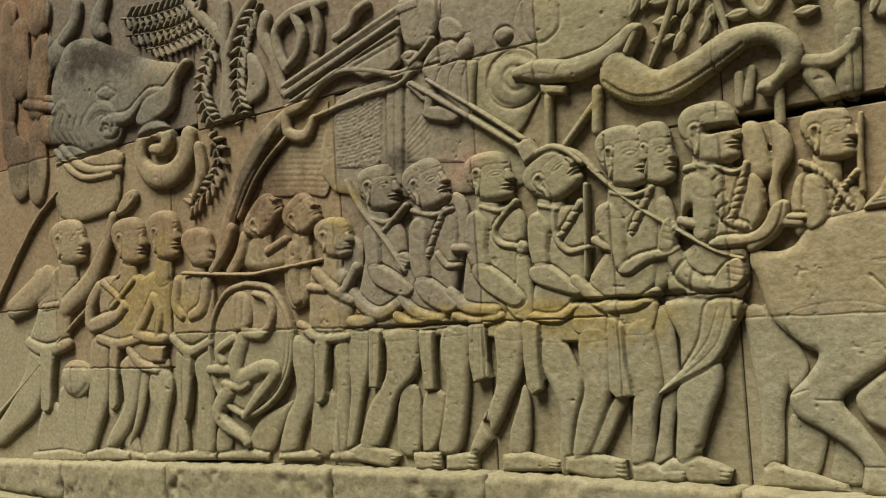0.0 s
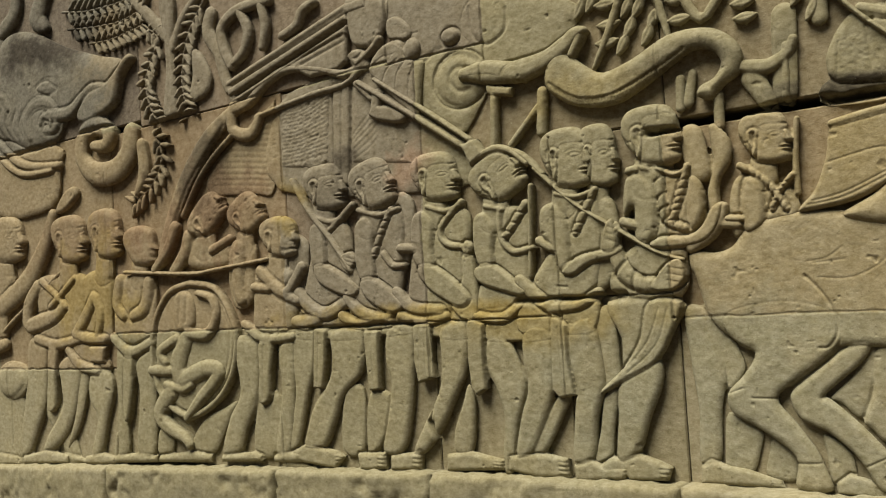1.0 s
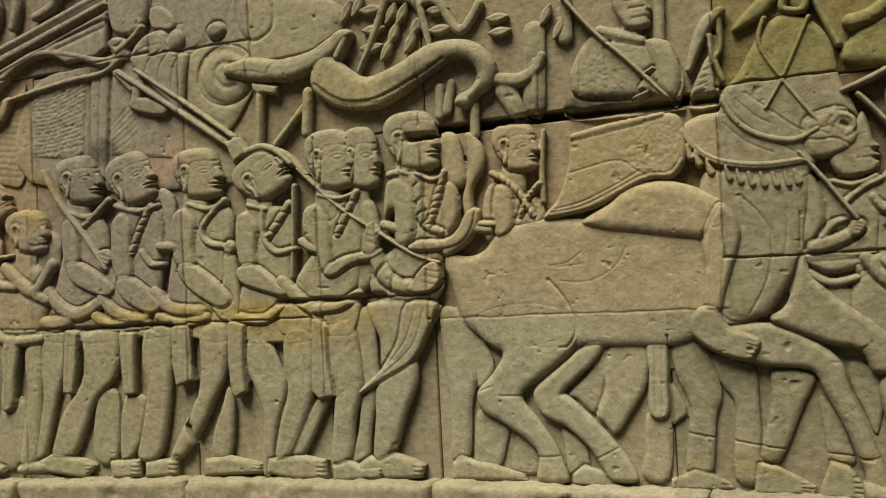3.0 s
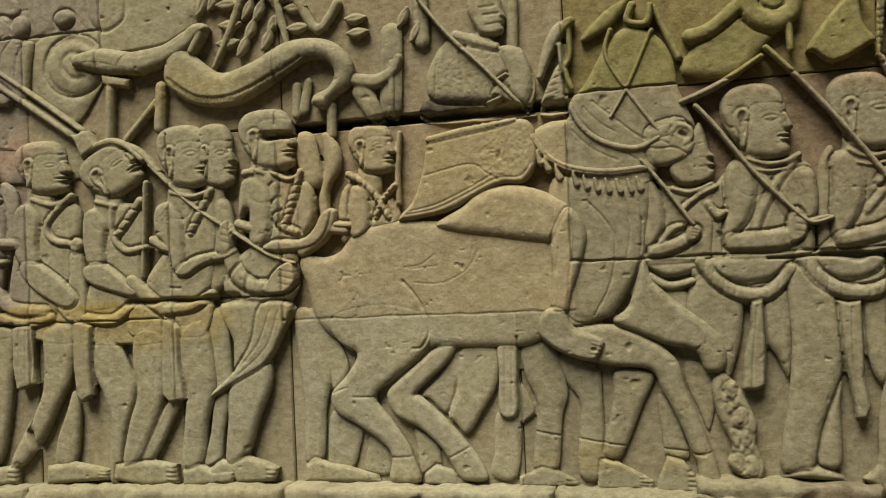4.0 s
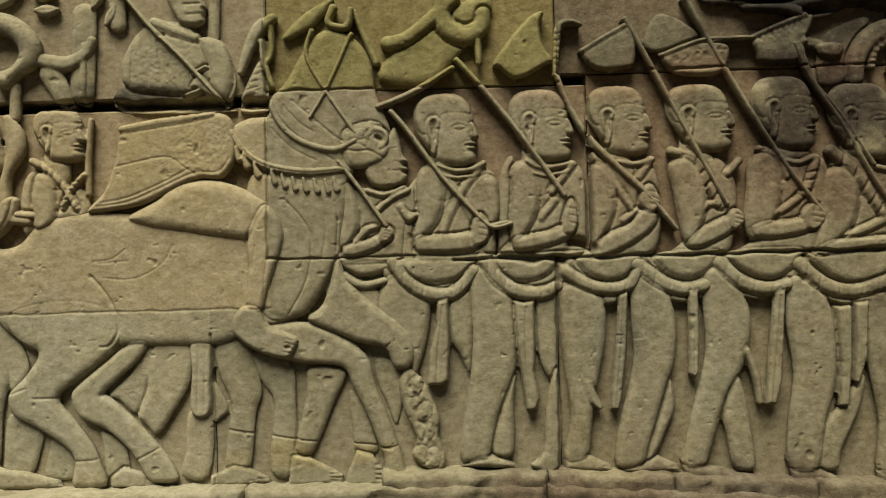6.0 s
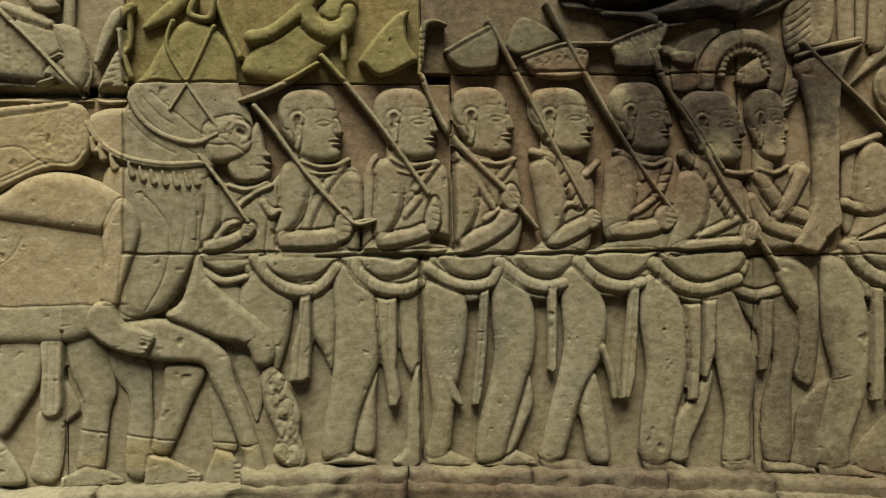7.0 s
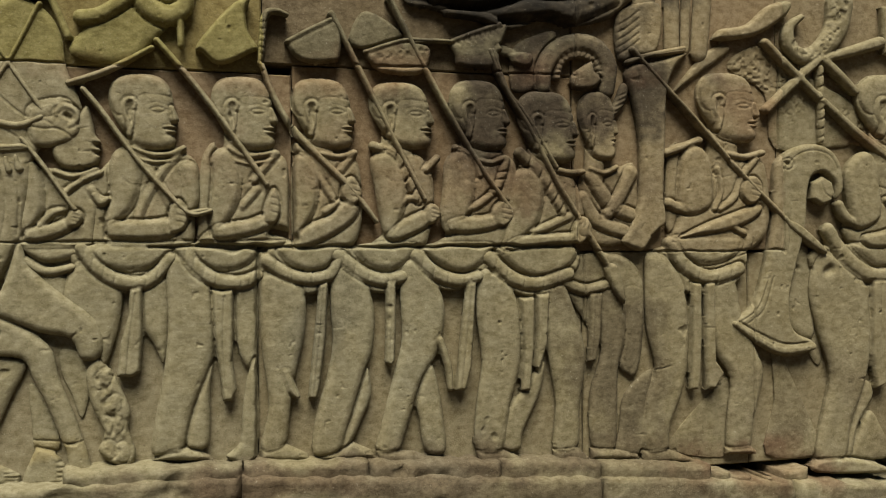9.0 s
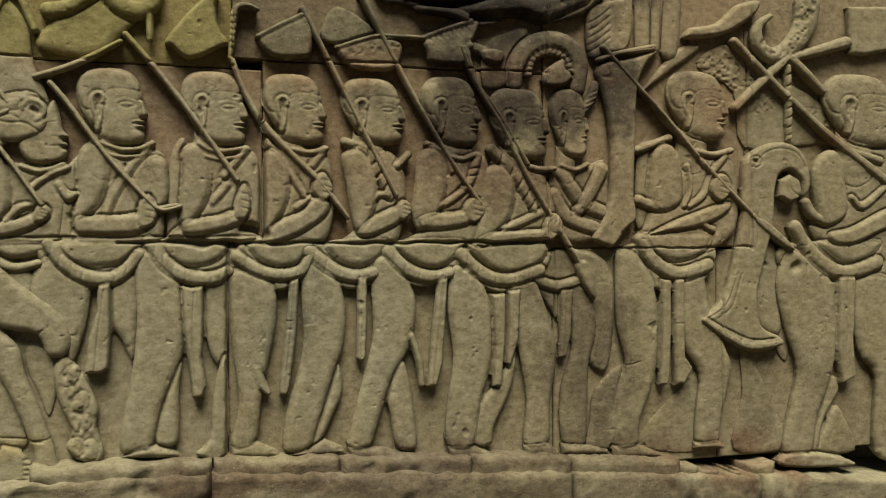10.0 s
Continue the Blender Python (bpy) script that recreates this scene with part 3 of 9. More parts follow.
r.groove(4, 0.008, (-2.974, 1.744), (-2.883, 1.763), (-2.785, 1.708))
r.groove(4, 0.008, (-2.964, 1.728), (-2.874, 1.688), (-2.791, 1.700))
r.limb(40, (-3.035, 1.511, 0.0312), (-3.071, 1.603, 0.0354), (-2.996, 1.659, 0.0349), (-2.891, 1.657, 0.0341), (-2.809, 1.601, 0.0298), (-2.825, 1.528, 0.0298), (-2.897, 1.523, 0.0227))
r.limb(44, (-2.935, 1.563, 0.0191), (-2.912, 1.593, 0.0190), (-2.851, 1.577, 0.0188), (-2.849, 1.543, 0.0150))
r.groove(5, 0.01, (-3.100, 1.649), (-3.138, 1.586), (-3.110, 1.523))
r.groove(5, 0.01, (-3.165, 1.660), (-3.204, 1.597), (-3.170, 1.532))
r.groove(5, 0.01, (-3.232, 1.672), (-3.271, 1.608), (-3.231, 1.542))
r.groove(5, 0.01, (-3.300, 1.684), (-3.340, 1.619), (-3.293, 1.552))
r.groove(5, 0.01, (-3.369, 1.696), (-3.410, 1.631), (-3.356, 1.562))
r.limb(46, (-2.871, 1.592, 0.0302), (-2.711, 1.575, 0.0328), (-2.602, 1.621, 0.0285), (-2.514, 1.658, 0.0245), (-2.414, 1.650, 0.0171))
r.slab(48, 0.03, (-2.625, 1.560), (-2.534, 1.641), (-2.386, 1.670), (-2.247, 1.759), (-2.202, 1.736), (-2.289, 1.672), (-2.341, 1.558), (-2.479, 1.514), (-2.601, 1.508))
r.limb(46, (-2.241, 1.412, 0.0458), (-2.264, 1.326, 0.0558), (-2.365, 1.258, 0.0570), (-2.517, 1.265, 0.0555), (-2.614, 1.343, 0.0462), (-2.596, 1.448, 0.0496), (-2.500, 1.485, 0.0486), (-2.404, 1.438, 0.0407), (-2.426, 1.384, 0.0341), (-2.516, 1.392, 0.0244))
r.limb(36, (-3.341, 1.524, 0.0207), (-3.206, 1.421, 0.0242), (-3.046, 1.364, 0.0234), (-2.814, 1.343, 0.0185))
r.limb(38, (-3.401, 1.515, 0.0168), (-3.265, 1.400, 0.0204), (-3.103, 1.334, 0.0197), (-2.866, 1.323, 0.0150))
r.limb(38, (-3.403, 1.720, 0.0211), (-3.294, 1.754, 0.0289), (-3.231, 1.689, 0.0244))
r.slab(30, 0.02, (-2.775, 1.209), (-2.690, 1.226), (-2.675, 1.178), (-2.782, 1.119), (-2.857, 1.121))
r.limb(30, (-3.498, 1.814, 0.0215), (-3.237, 1.756, 0.0245))
r.done(step=0.0042)

frond("fern_frond", "carved fern frond with slim leaflets beside the palm", 0.078, 0.022, 28, (-2.742, 2.069), (-2.564, 2.030), (-2.359, 2.011), (-2.206, 2.009))
frond("fern_frond", "carved fern frond arching over to the palm trunk", 0.078, 0.022, 28, (-2.700, 1.975), (-2.524, 1.945), (-2.321, 1.923), (-2.170, 1.933), (-2.098, 1.946))
frond("fern_frond", "carved fern frond with drooping leaflets over the tusk", 0.074, 0.020, 28, (-2.530, 1.871), (-2.371, 1.856), (-2.218, 1.863), (-2.133, 1.868))
frond("fern_frond", "carved fern frond hanging beside the palm trunk", 0.074, 0.020, 28, (-2.133, 1.873), (-2.029, 1.786), (-2.076, 1.709), (-2.124, 1.619), (-2.107, 1.515), (-2.050, 1.425))
frond("fern_frond", "carved fern frond curling below the cracked joint", 0.074, 0.020, 28, (-2.100, 1.399), (-2.042, 1.318), (-2.049, 1.233), (-2.120, 1.155), (-2.235, 1.101))
frond("fern_frond", "carved fern frond hanging beside the chariot", 0.075, 0.018, 28, (-1.716, 1.883), (-1.804, 1.795), (-1.858, 1.687), (-1.879, 1.570), (-1.861, 1.456))

r = Relief("carved_tree", "carved palm tree trunk with rough bark", "tree carving")
r.slab(30, 0.04, (-2.015, 1.970), (-1.922, 1.946), (-1.926, 1.702), (-1.915, 1.444), (-2.008, 1.453), (-1.981, 1.689))
r.limb(28, (-2.206, 2.007, 0.0262), (-2.101, 1.911, 0.0287), (-1.981, 1.788, 0.0279))
r.limb(28, (-1.766, 1.906, 0.0177), (-1.869, 1.835, 0.0211), (-1.931, 1.727, 0.0214))
r.groove(3, 0.005, (-1.956, 1.905), (-1.951, 1.682), (-1.960, 1.464))
r.done(step=0.0042)

r = Relief("carved_chariot", "carved chariot with looped railing and stepped beams", "chariot carving")
r.slab(34, 0.0229, (-1.611, 1.517), (-0.950, 1.684), (-0.842, 1.687), (-0.846, 1.638), (-0.954, 1.634), (-1.596, 1.480), hard=True)
r.slab(42, 0.0171, (-1.590, 1.485), (-0.949, 1.642), (-0.934, 1.616), (-1.582, 1.447), hard=True)
r.slab(36, 0.0170, (-1.588, 1.439), (-0.941, 1.606), (-0.945, 1.566), (-1.130, 1.539), (-1.583, 1.406), hard=True)
r.slab(30, 0.0155, (-1.258, 1.513), (-0.949, 1.582), (-0.957, 1.471), (-1.000, 1.449), (-1.143, 1.447), hard=True)
r.groove(5, 0.0051, (-1.196, 1.526), (-0.963, 1.571), hard=True)
r.groove(5, 0.0051, (-1.183, 1.502), (-0.965, 1.545), hard=True)
r.groove(6, 0.0071, (-1.583, 1.494), (-0.957, 1.652), hard=True)
r.groove(6, 0.0070, (-1.570, 1.441), (-0.961, 1.599), hard=True)
chariot = r.done()

r = Relief("side_panel", "smooth bent carved side panel", "")
r.slab(24, 0.03, (-1.813, 1.689), (-1.759, 1.670), (-1.705, 1.571), (-1.721, 1.504), (-1.792, 1.477), (-1.851, 1.488), (-1.817, 1.582))
r.limb(30, (-1.686, 1.814, 0.0317), (-1.706, 1.743, 0.0347), (-1.643, 1.640, 0.0312), (-1.616, 1.541, 0.0281), (-1.565, 1.444, 0.0249))
r.done(chariot,step=0.0036)

r = Relief("railing_loop", "", "")
r.limb(34, (-1.571, 1.578, 0.0223), (-1.613, 1.661, 0.0254), (-1.621, 1.740, 0.0255), (-1.548, 1.785, 0.0250), (-1.446, 1.796, 0.0244), (-1.350, 1.789, 0.0211))
r.done(chariot,step=0.0036)

r = Relief("railing_loop", "", "")
r.limb(34, (-1.508, 1.779, 0.0192), (-1.468, 1.697, 0.0244), (-1.497, 1.622, 0.0219), (-1.553, 1.588, 0.0194))
r.done(chariot,step=0.0036)

r = Relief("railing_loop", "", "")
r.limb(34, (-1.386, 1.776, 0.0213), (-1.370, 1.692, 0.0212), (-1.389, 1.616, 0.0186))
r.done(chariot,step=0.0036)

r = Relief("railing_loop", "", "")
r.limb(34, (-1.280, 1.635, 0.0181), (-1.205, 1.657, 0.0202), (-1.171, 1.705, 0.0201), (-1.111, 1.724, 0.0173))
r.done(chariot,step=0.0036)

r = Relief("pennant", "carved leaf-shaped pennant on the chariot", "")
r.slab(30, 0.0332, (-0.939, 1.703), (-0.771, 1.659), (-0.773, 1.570), (-0.841, 1.496), (-0.924, 1.546), (-0.953, 1.634))
r.groove(4, 0.0046, (-0.865, 1.613), (-0.840, 1.506))
r.done(chariot)

r = Relief("carved_elephant", "mauve-grey carved elephant with patterned cloth, long tusk and raised trunk", "elephant carving", "elephants")
r.slab(14, 0.0523, (-1.333, 1.377), (-1.017, 1.445), (-0.803, 1.441), (-0.667, 1.276), (-0.503, 1.133), (-0.453, 1.061), (-0.505, 0.966), (-1.344, 1.050))
r.slab(18, 0.0672, (-0.768, 1.672), (-0.080, 1.491), (-0.080, 1.371), (-0.162, 1.303), (-0.368, 1.274), (-0.392, 1.242), (-0.500, 1.132), (-0.641, 1.251), (-0.725, 1.423))
r.slab(22, 0.0193, (-1.040, 1.406), (-0.953, 1.389), (-0.982, 1.026), (-1.059, 1.035), hard=True)
r.groove(4, 0.0047, (-0.994, 1.387), (-1.019, 1.041), hard=True)
r.blob(20, -0.371, 1.493, 0.0899, 0.0853)
r.groove(5, 0.0050, (-0.428, 1.545), (-0.418, 1.450), (-0.367, 1.410), (-0.301, 1.440), (-0.289, 1.509))
r.blob(34, -0.506, 1.464, 0.0364, 0.0293)
r.blob(26, -0.479, 1.317, 0.1066, 0.0944)
r.groove(4, 0.0099, (-0.409, 1.364), (-0.495, 1.401), (-0.567, 1.360), (-0.566, 1.284), (-0.498, 1.224), (-0.420, 1.232), (-0.395, 1.264))
r.groove(5, 0.0080, (-0.433, 1.341), (-0.487, 1.356), (-0.517, 1.321), (-0.482, 1.277), (-0.438, 1.277))
r.groove(3, 0.0083, (-0.537, 1.438), (-0.618, 1.399), (-0.635, 1.306), (-0.586, 1.211), (-0.492, 1.158))
r.groove(2, 0.0063, (-0.572, 1.437), (-0.649, 1.367), (-0.633, 1.268))
r.limb(50, (-0.449, 1.326, 0.0217), (-0.347, 1.305, 0.0324), (-0.245, 1.302, 0.0342), (-0.145, 1.320, 0.0267), (-0.070, 1.355, 0.0244), (-0.032, 1.363, 0.0180), (-0.061, 1.310, 0.0144))
elephant = r.done()

r = Relief("blanket", "carved elephant blanket with rows of fine wavy lines", "", lift=1)
r.slab(18, 0.0260, (-1.313, 1.362), (-1.055, 1.410), (-1.078, 1.121), (-1.124, 1.107), (-1.325, 1.134), hard=True)
r.slab(18, 0.0234, (-0.946, 1.384), (-0.823, 1.304), (-0.744, 1.181), (-0.692, 1.066), (-0.968, 1.106), hard=True)
r.groove(2, 0.0026, (-1.303, 1.343), (-1.224, 1.339), (-1.148, 1.358), (-1.062, 1.390))
r.groove(2, 0.0026, (-1.304, 1.329), (-1.225, 1.326), (-1.149, 1.343), (-1.063, 1.374))
r.groove(2, 0.0026, (-1.305, 1.315), (-1.226, 1.312), (-1.150, 1.329), (-1.064, 1.357))
r.groove(2, 0.0026, (-1.306, 1.301), (-1.227, 1.298), (-1.151, 1.314), (-1.066, 1.341))
r.groove(2, 0.0026, (-1.307, 1.287), (-1.228, 1.284), (-1.153, 1.299), (-1.067, 1.324))
r.groove(2, 0.0026, (-1.308, 1.273), (-1.229, 1.270), (-1.154, 1.284), (-1.068, 1.308))
r.groove(2, 0.0026, (-1.309, 1.259), (-1.230, 1.257), (-1.155, 1.270), (-1.070, 1.291))
r.groove(2, 0.0026, (-1.310, 1.245), (-1.231, 1.243), (-1.156, 1.255), (-1.071, 1.275))
r.groove(2, 0.0026, (-1.312, 1.230), (-1.232, 1.229), (-1.157, 1.240), (-1.072, 1.258))
r.groove(2, 0.0026, (-1.313, 1.216), (-1.233, 1.215), (-1.158, 1.226), (-1.074, 1.242))
r.groove(2, 0.0026, (-1.314, 1.202), (-1.235, 1.201), (-1.160, 1.211), (-1.075, 1.225))
r.groove(2, 0.0026, (-1.315, 1.188), (-1.236, 1.187), (-1.161, 1.196), (-1.076, 1.209))
r.groove(2, 0.0026, (-1.316, 1.174), (-1.237, 1.174), (-1.162, 1.182), (-1.078, 1.192))
r.groove(2, 0.0026, (-1.317, 1.160), (-1.238, 1.160), (-1.163, 1.167), (-1.079, 1.176))
r.groove(2, 0.0026, (-1.318, 1.146), (-1.239, 1.146), (-1.164, 1.152), (-1.080, 1.159))
r.stipple(1.6, 0.007, (-1.308, 1.350), (-1.061, 1.401), (-1.083, 1.126), (-1.319, 1.138))
r.groove(2, 0.0026, (-0.955, 1.206), (-0.878, 1.264), (-0.831, 1.295))
r.groove(2, 0.0026, (-0.956, 1.187), (-0.880, 1.240), (-0.833, 1.272))
r.groove(2, 0.0026, (-0.958, 1.169), (-0.882, 1.216), (-0.835, 1.248))
r.groove(2, 0.0026, (-0.959, 1.151), (-0.884, 1.192), (-0.837, 1.225))
r.groove(2, 0.0026, (-0.960, 1.133), (-0.886, 1.168), (-0.839, 1.201))
r.groove(2, 0.0026, (-0.962, 1.115), (-0.887, 1.144), (-0.840, 1.177))
r.done(elephant)

r = Relief("trunk", "raised carved elephant trunk, smooth and ringed underneath", "", lift=4)
r.slab(48, 0.0447, (-0.159, 1.240), (-0.144, 1.307), (-0.094, 1.329), (-0.020, 1.268), (0.035, 1.238), (0.128, 1.259), (0.237, 1.305), (0.339, 1.304), (0.402, 1.273), (0.439, 1.220), (0.427, 1.159), (0.385, 1.135), (0.350, 1.101), (0.310, 1.118), (0.320, 1.145), (0.362, 1.162), (0.381, 1.199), (0.359, 1.234), (0.301, 1.244), (0.240, 1.215), (0.158, 1.171), (0.065, 1.136), (-0.047, 1.150), (-0.122, 1.190))
r.groove(5, 0.0037, (-0.139, 1.236), (-0.045, 1.173), (0.067, 1.166), (0.196, 1.211), (0.285, 1.255))
r.groove(3, 0.0028, (-0.130, 1.221), (-0.042, 1.163), (0.070, 1.156))
for k in range(34):
    u = -0.115 + 0.0105 * k
    low = np.interp(u, (-0.12, -0.047, 0.065, 0.158, 0.24), (1.19, 1.15, 1.136, 1.171, 1.215))
    r.groove(4, 0.0017, (u, low + 0.004), (u - 0.003, low + 0.026), hard=True)
r.done(elephant)

r = Relief("tusk", "long pale curved elephant tusk in carved stone", "", lift=2)
r.limb(50, (-0.454, 1.325, 0.0227), (-0.372, 1.325, 0.0306), (-0.258, 1.295, 0.0356), (-0.175, 1.304, 0.0310), (-0.093, 1.333, 0.0292), (-0.048, 1.367, 0.0253), (-0.017, 1.373, 0.0123))
r.groove(5, 0.0039, (-0.311, 1.274), (-0.288, 1.314), (-0.224, 1.330))
r.done(elephant)

r = Relief("carved_branch", "carved branch with pointed leaves above the trunk", "branch carving")
r.limb(30, (0.105, 1.459, 0.0143), (0.051, 1.343, 0.0126), (0.005, 1.258, 0.0073))
r.limb(26, (0.103, 1.461, 0.0132), (0.192, 1.442, 0.0134), (0.223, 1.361, 0.0120), (0.236, 1.301, 0.0085))
r.limb(26, (0.227, 1.434, 0.0129), (0.270, 1.425, 0.0148), (0.332, 1.331, 0.0141), (0.395, 1.399, 0.0144))
branch = r.done()

r = Relief("leaf", "", "")
r.limb(24, (-0.016, 1.475, 0.0056), (-0.031, 1.447, 0.0186), (-0.048, 1.419, 0.0056))
r.groove(3, 0.0022, (-0.018, 1.468), (-0.044, 1.425), hard=True)
r.done(branch)

r = Relief("leaf", "", "")
r.limb(24, (0.018, 1.440, 0.0051), (0.050, 1.437, 0.0187), (0.088, 1.439, 0.0051))
r.groove(3, 0.0021, (0.026, 1.439), (0.080, 1.439), hard=True)
r.done(branch)

r = Relief("leaf", "", "")
r.limb(24, (0.024, 1.379, 0.0051), (0.056, 1.376, 0.0186), (0.093, 1.379, 0.0051))
r.groove(3, 0.0021, (0.031, 1.378), (0.086, 1.379), hard=True)
r.done(branch)

r = Relief("leaf", "", "")
r.limb(24, (0.015, 1.326, 0.0051), (0.047, 1.324, 0.0186), (0.084, 1.327, 0.0051))
r.groove(3, 0.0021, (0.022, 1.325), (0.077, 1.327), hard=True)
r.done(branch)

r = Relief("leaf", "", "")
r.limb(24, (0.132, 1.443, 0.0053), (0.118, 1.416, 0.0177), (0.101, 1.389, 0.0053))
r.groove(3, 0.0021, (0.130, 1.437), (0.105, 1.395), hard=True)
r.done(branch)

r = Relief("leaf", "", "")
r.limb(24, (0.137, 1.384, 0.0053), (0.123, 1.356, 0.0176), (0.107, 1.329, 0.0053))
r.groove(3, 0.0021, (0.135, 1.378), (0.111, 1.335), hard=True)
r.done(branch)

r = Relief("leaf", "", "")
r.limb(24, (0.113, 1.338, 0.0053), (0.098, 1.311, 0.0177), (0.081, 1.284, 0.0053))
r.groove(3, 0.0021, (0.110, 1.332), (0.086, 1.290), hard=True)
r.done(branch)

r = Relief("leaf", "", "")
r.limb(24, (0.168, 1.436, 0.0052), (0.153, 1.409, 0.0175), (0.137, 1.382, 0.0053))
r.groove(3, 0.0020, (0.166, 1.430), (0.141, 1.388), hard=True)
r.done(branch)

r = Relief("leaf", "", "")
r.limb(24, (0.189, 1.349, 0.0052), (0.175, 1.322, 0.0173), (0.159, 1.295, 0.0052))
r.groove(3, 0.0020, (0.187, 1.342), (0.163, 1.301), hard=True)
r.done(branch)

r = Relief("leaf", "", "")
r.limb(24, (0.210, 1.394, 0.0051), (0.196, 1.367, 0.0172), (0.180, 1.341, 0.0052))
r.groove(3, 0.0020, (0.208, 1.388), (0.184, 1.346), hard=True)
r.done(branch)

r = Relief("leaf", "", "")
r.limb(24, (0.235, 1.404, 0.0049), (0.264, 1.401, 0.0178), (0.299, 1.403, 0.0048))
r.groove(3, 0.0020, (0.242, 1.402), (0.292, 1.403), hard=True)
r.done(branch)

r = Relief("leaf", "", "")
r.limb(24, (0.240, 1.345, 0.0048), (0.269, 1.343, 0.0177), (0.304, 1.346, 0.0048))
r.groove(3, 0.0020, (0.247, 1.344), (0.297, 1.345), hard=True)
r.done(branch)

r = Relief("leaf", "", "")
r.limb(24, (0.417, 1.350, 0.0047), (0.444, 1.348, 0.0170), (0.477, 1.350, 0.0046))
r.groove(3, 0.0019, (0.423, 1.349), (0.470, 1.350), hard=True)
r.done(branch)

r = Relief("leaf", "", "")
r.limb(24, (0.422, 1.309, 0.0047), (0.450, 1.307, 0.0170), (0.482, 1.310, 0.0046))
r.groove(3, 0.0019, (0.429, 1.308), (0.475, 1.310), hard=True)
r.done(branch)

r = Relief("leaf", "", "")
r.limb(24, (0.600, 1.360, 0.0045), (0.587, 1.335, 0.0150), (0.573, 1.310, 0.0045))
r.groove(3, 0.0018, (0.598, 1.354), (0.577, 1.316), hard=True)
r.done(branch)

r = Relief("leaf", "", "")
r.limb(24, (0.634, 1.315, 0.0044), (0.622, 1.290, 0.0148), (0.608, 1.265, 0.0045))
r.groove(3, 0.0018, (0.632, 1.309), (0.612, 1.271), hard=True)
r.done(branch)

r = Relief("leaf", "", "")
r.limb(24, (0.023, 1.484, 0.0055), (0.008, 1.456, 0.0183), (-0.009, 1.429, 0.0055))
r.groove(3, 0.0021, (0.021, 1.477), (-0.005, 1.435), hard=True)
r.done(branch)

r = Relief("carved_attendant", "worn carved attendant raising one hand to a pole", "figure carving")
r.limb(30, (0.430, 1.178, 0.0184), (0.501, 1.166, 0.0213), (0.549, 1.188, 0.0166), (0.569, 1.223, 0.0136))
r.limb(26, (0.549, 1.212, 0.0107), (0.542, 1.068, 0.0121))
r.limb(24, (0.458, 1.143, 0.0311), (0.493, 1.075, 0.0245))
r.done()

r = Relief("carved_post", "short carved post under the elephant's trunk", "post carving", "posts")
r.limb(26, (0.364, 1.113, 0.0146), (0.362, 1.031, 0.0146))
r.done()

r = Relief("carved_post", "short carved post under the elephant's trunk", "post carving", "posts")
r.limb(18, (0.296, 1.187, 0.0117), (0.277, 1.109, 0.0167))
r.done()

r = Relief("carved_post", "thin carved post under the elephant's trunk", "post carving", "posts")
r.limb(20, (0.260, 1.176, 0.0136), (0.255, 1.096, 0.0136))
r.done()

r = Relief("carved_post", "thin carved post with a flat head", "post carving", "posts")
r.limb(34, (-0.347, 1.245, 0.0150), (-0.358, 1.067, 0.0149))
r.slab(36, 0.0119, (-0.376, 1.277), (-0.278, 1.252), (-0.280, 1.222), (-0.370, 1.243), hard=True)
r.done()

r = Relief("carved_stand", "carved post with a slanting brace", "stand carving")
r.limb(34, (-0.174, 1.218, 0.0180), (-0.185, 1.097, 0.0180))
r.limb(32, (-0.171, 1.192, 0.0132), (-0.297, 1.072, 0.0117))
r.done()

r = Relief("carved_fan", "carved pleated fan and bent leg of the elephant's driver", "fan carving", lift=2)
r.slab(28, 0.02, (-0.939, 1.643), (-0.809, 1.610), (-0.790, 1.552), (-0.814, 1.513), (-0.885, 1.506), (-0.934, 1.539))
r.slab(26, 0.02, (-0.776, 1.573), (-0.720, 1.581), (-0.667, 1.529), (-0.679, 1.489), (-0.760, 1.504))
r.slab(32, 0.024, (-0.859, 1.418), (-0.796, 1.491), (-0.708, 1.494), (-0.654, 1.420), (-0.618, 1.399), (-0.632, 1.315), (-0.652, 1.216), (-0.702, 1.249), (-0.789, 1.335))
r.blob(40, -0.662, 1.456, 0.0329, 0.0377)
r.groove(3, 0.002, (-0.688, 1.495), (-0.705, 1.459), (-0.687, 1.428))
r.groove(4, 0.0025, (-0.721, 1.431), (-0.771, 1.403), (-0.798, 1.355))
r.groove(4, 0.0025, (-0.688, 1.418), (-0.728, 1.377), (-0.737, 1.311))
r.groove(4, 0.0025, (-0.656, 1.398), (-0.678, 1.341), (-0.682, 1.261))
r.groove(3, 0.002, (-0.791, 1.494), (-0.737, 1.492), (-0.700, 1.466))
r.groove(3, 0.002, (-0.829, 1.432), (-0.788, 1.451), (-0.739, 1.450))
r.blob(38, -0.914, 1.484, 0.0355, 0.0215)
r.limb(36, (-0.804, 1.519, 0.0131), (-0.848, 1.484, 0.0132), (-0.908, 1.455, 0.0134))
r.limb(36, (-0.908, 1.455, 0.0112), (-0.937, 1.484, 0.0112))
r.limb(36, (-0.917, 1.382, 0.0134), (-0.850, 1.317, 0.0132))
r.slab(38, 0.016, (-0.867, 1.269), (-0.802, 1.286), (-0.707, 1.242), (-0.723, 1.210), (-0.834, 1.237))
r.limb(38, (-0.824, 1.325, 0.0240), (-0.837, 1.268, 0.0219))
r.done(step=0.0028)

r = Relief("carved_hammer", "carved long-handled hammer crossing the elephant's flank", "hammer carving", lift=4)
r.limb(44, (-0.904, 1.382, 0.0110), (-0.619, 1.193, 0.0123), (-0.461, 1.084, 0.0118))
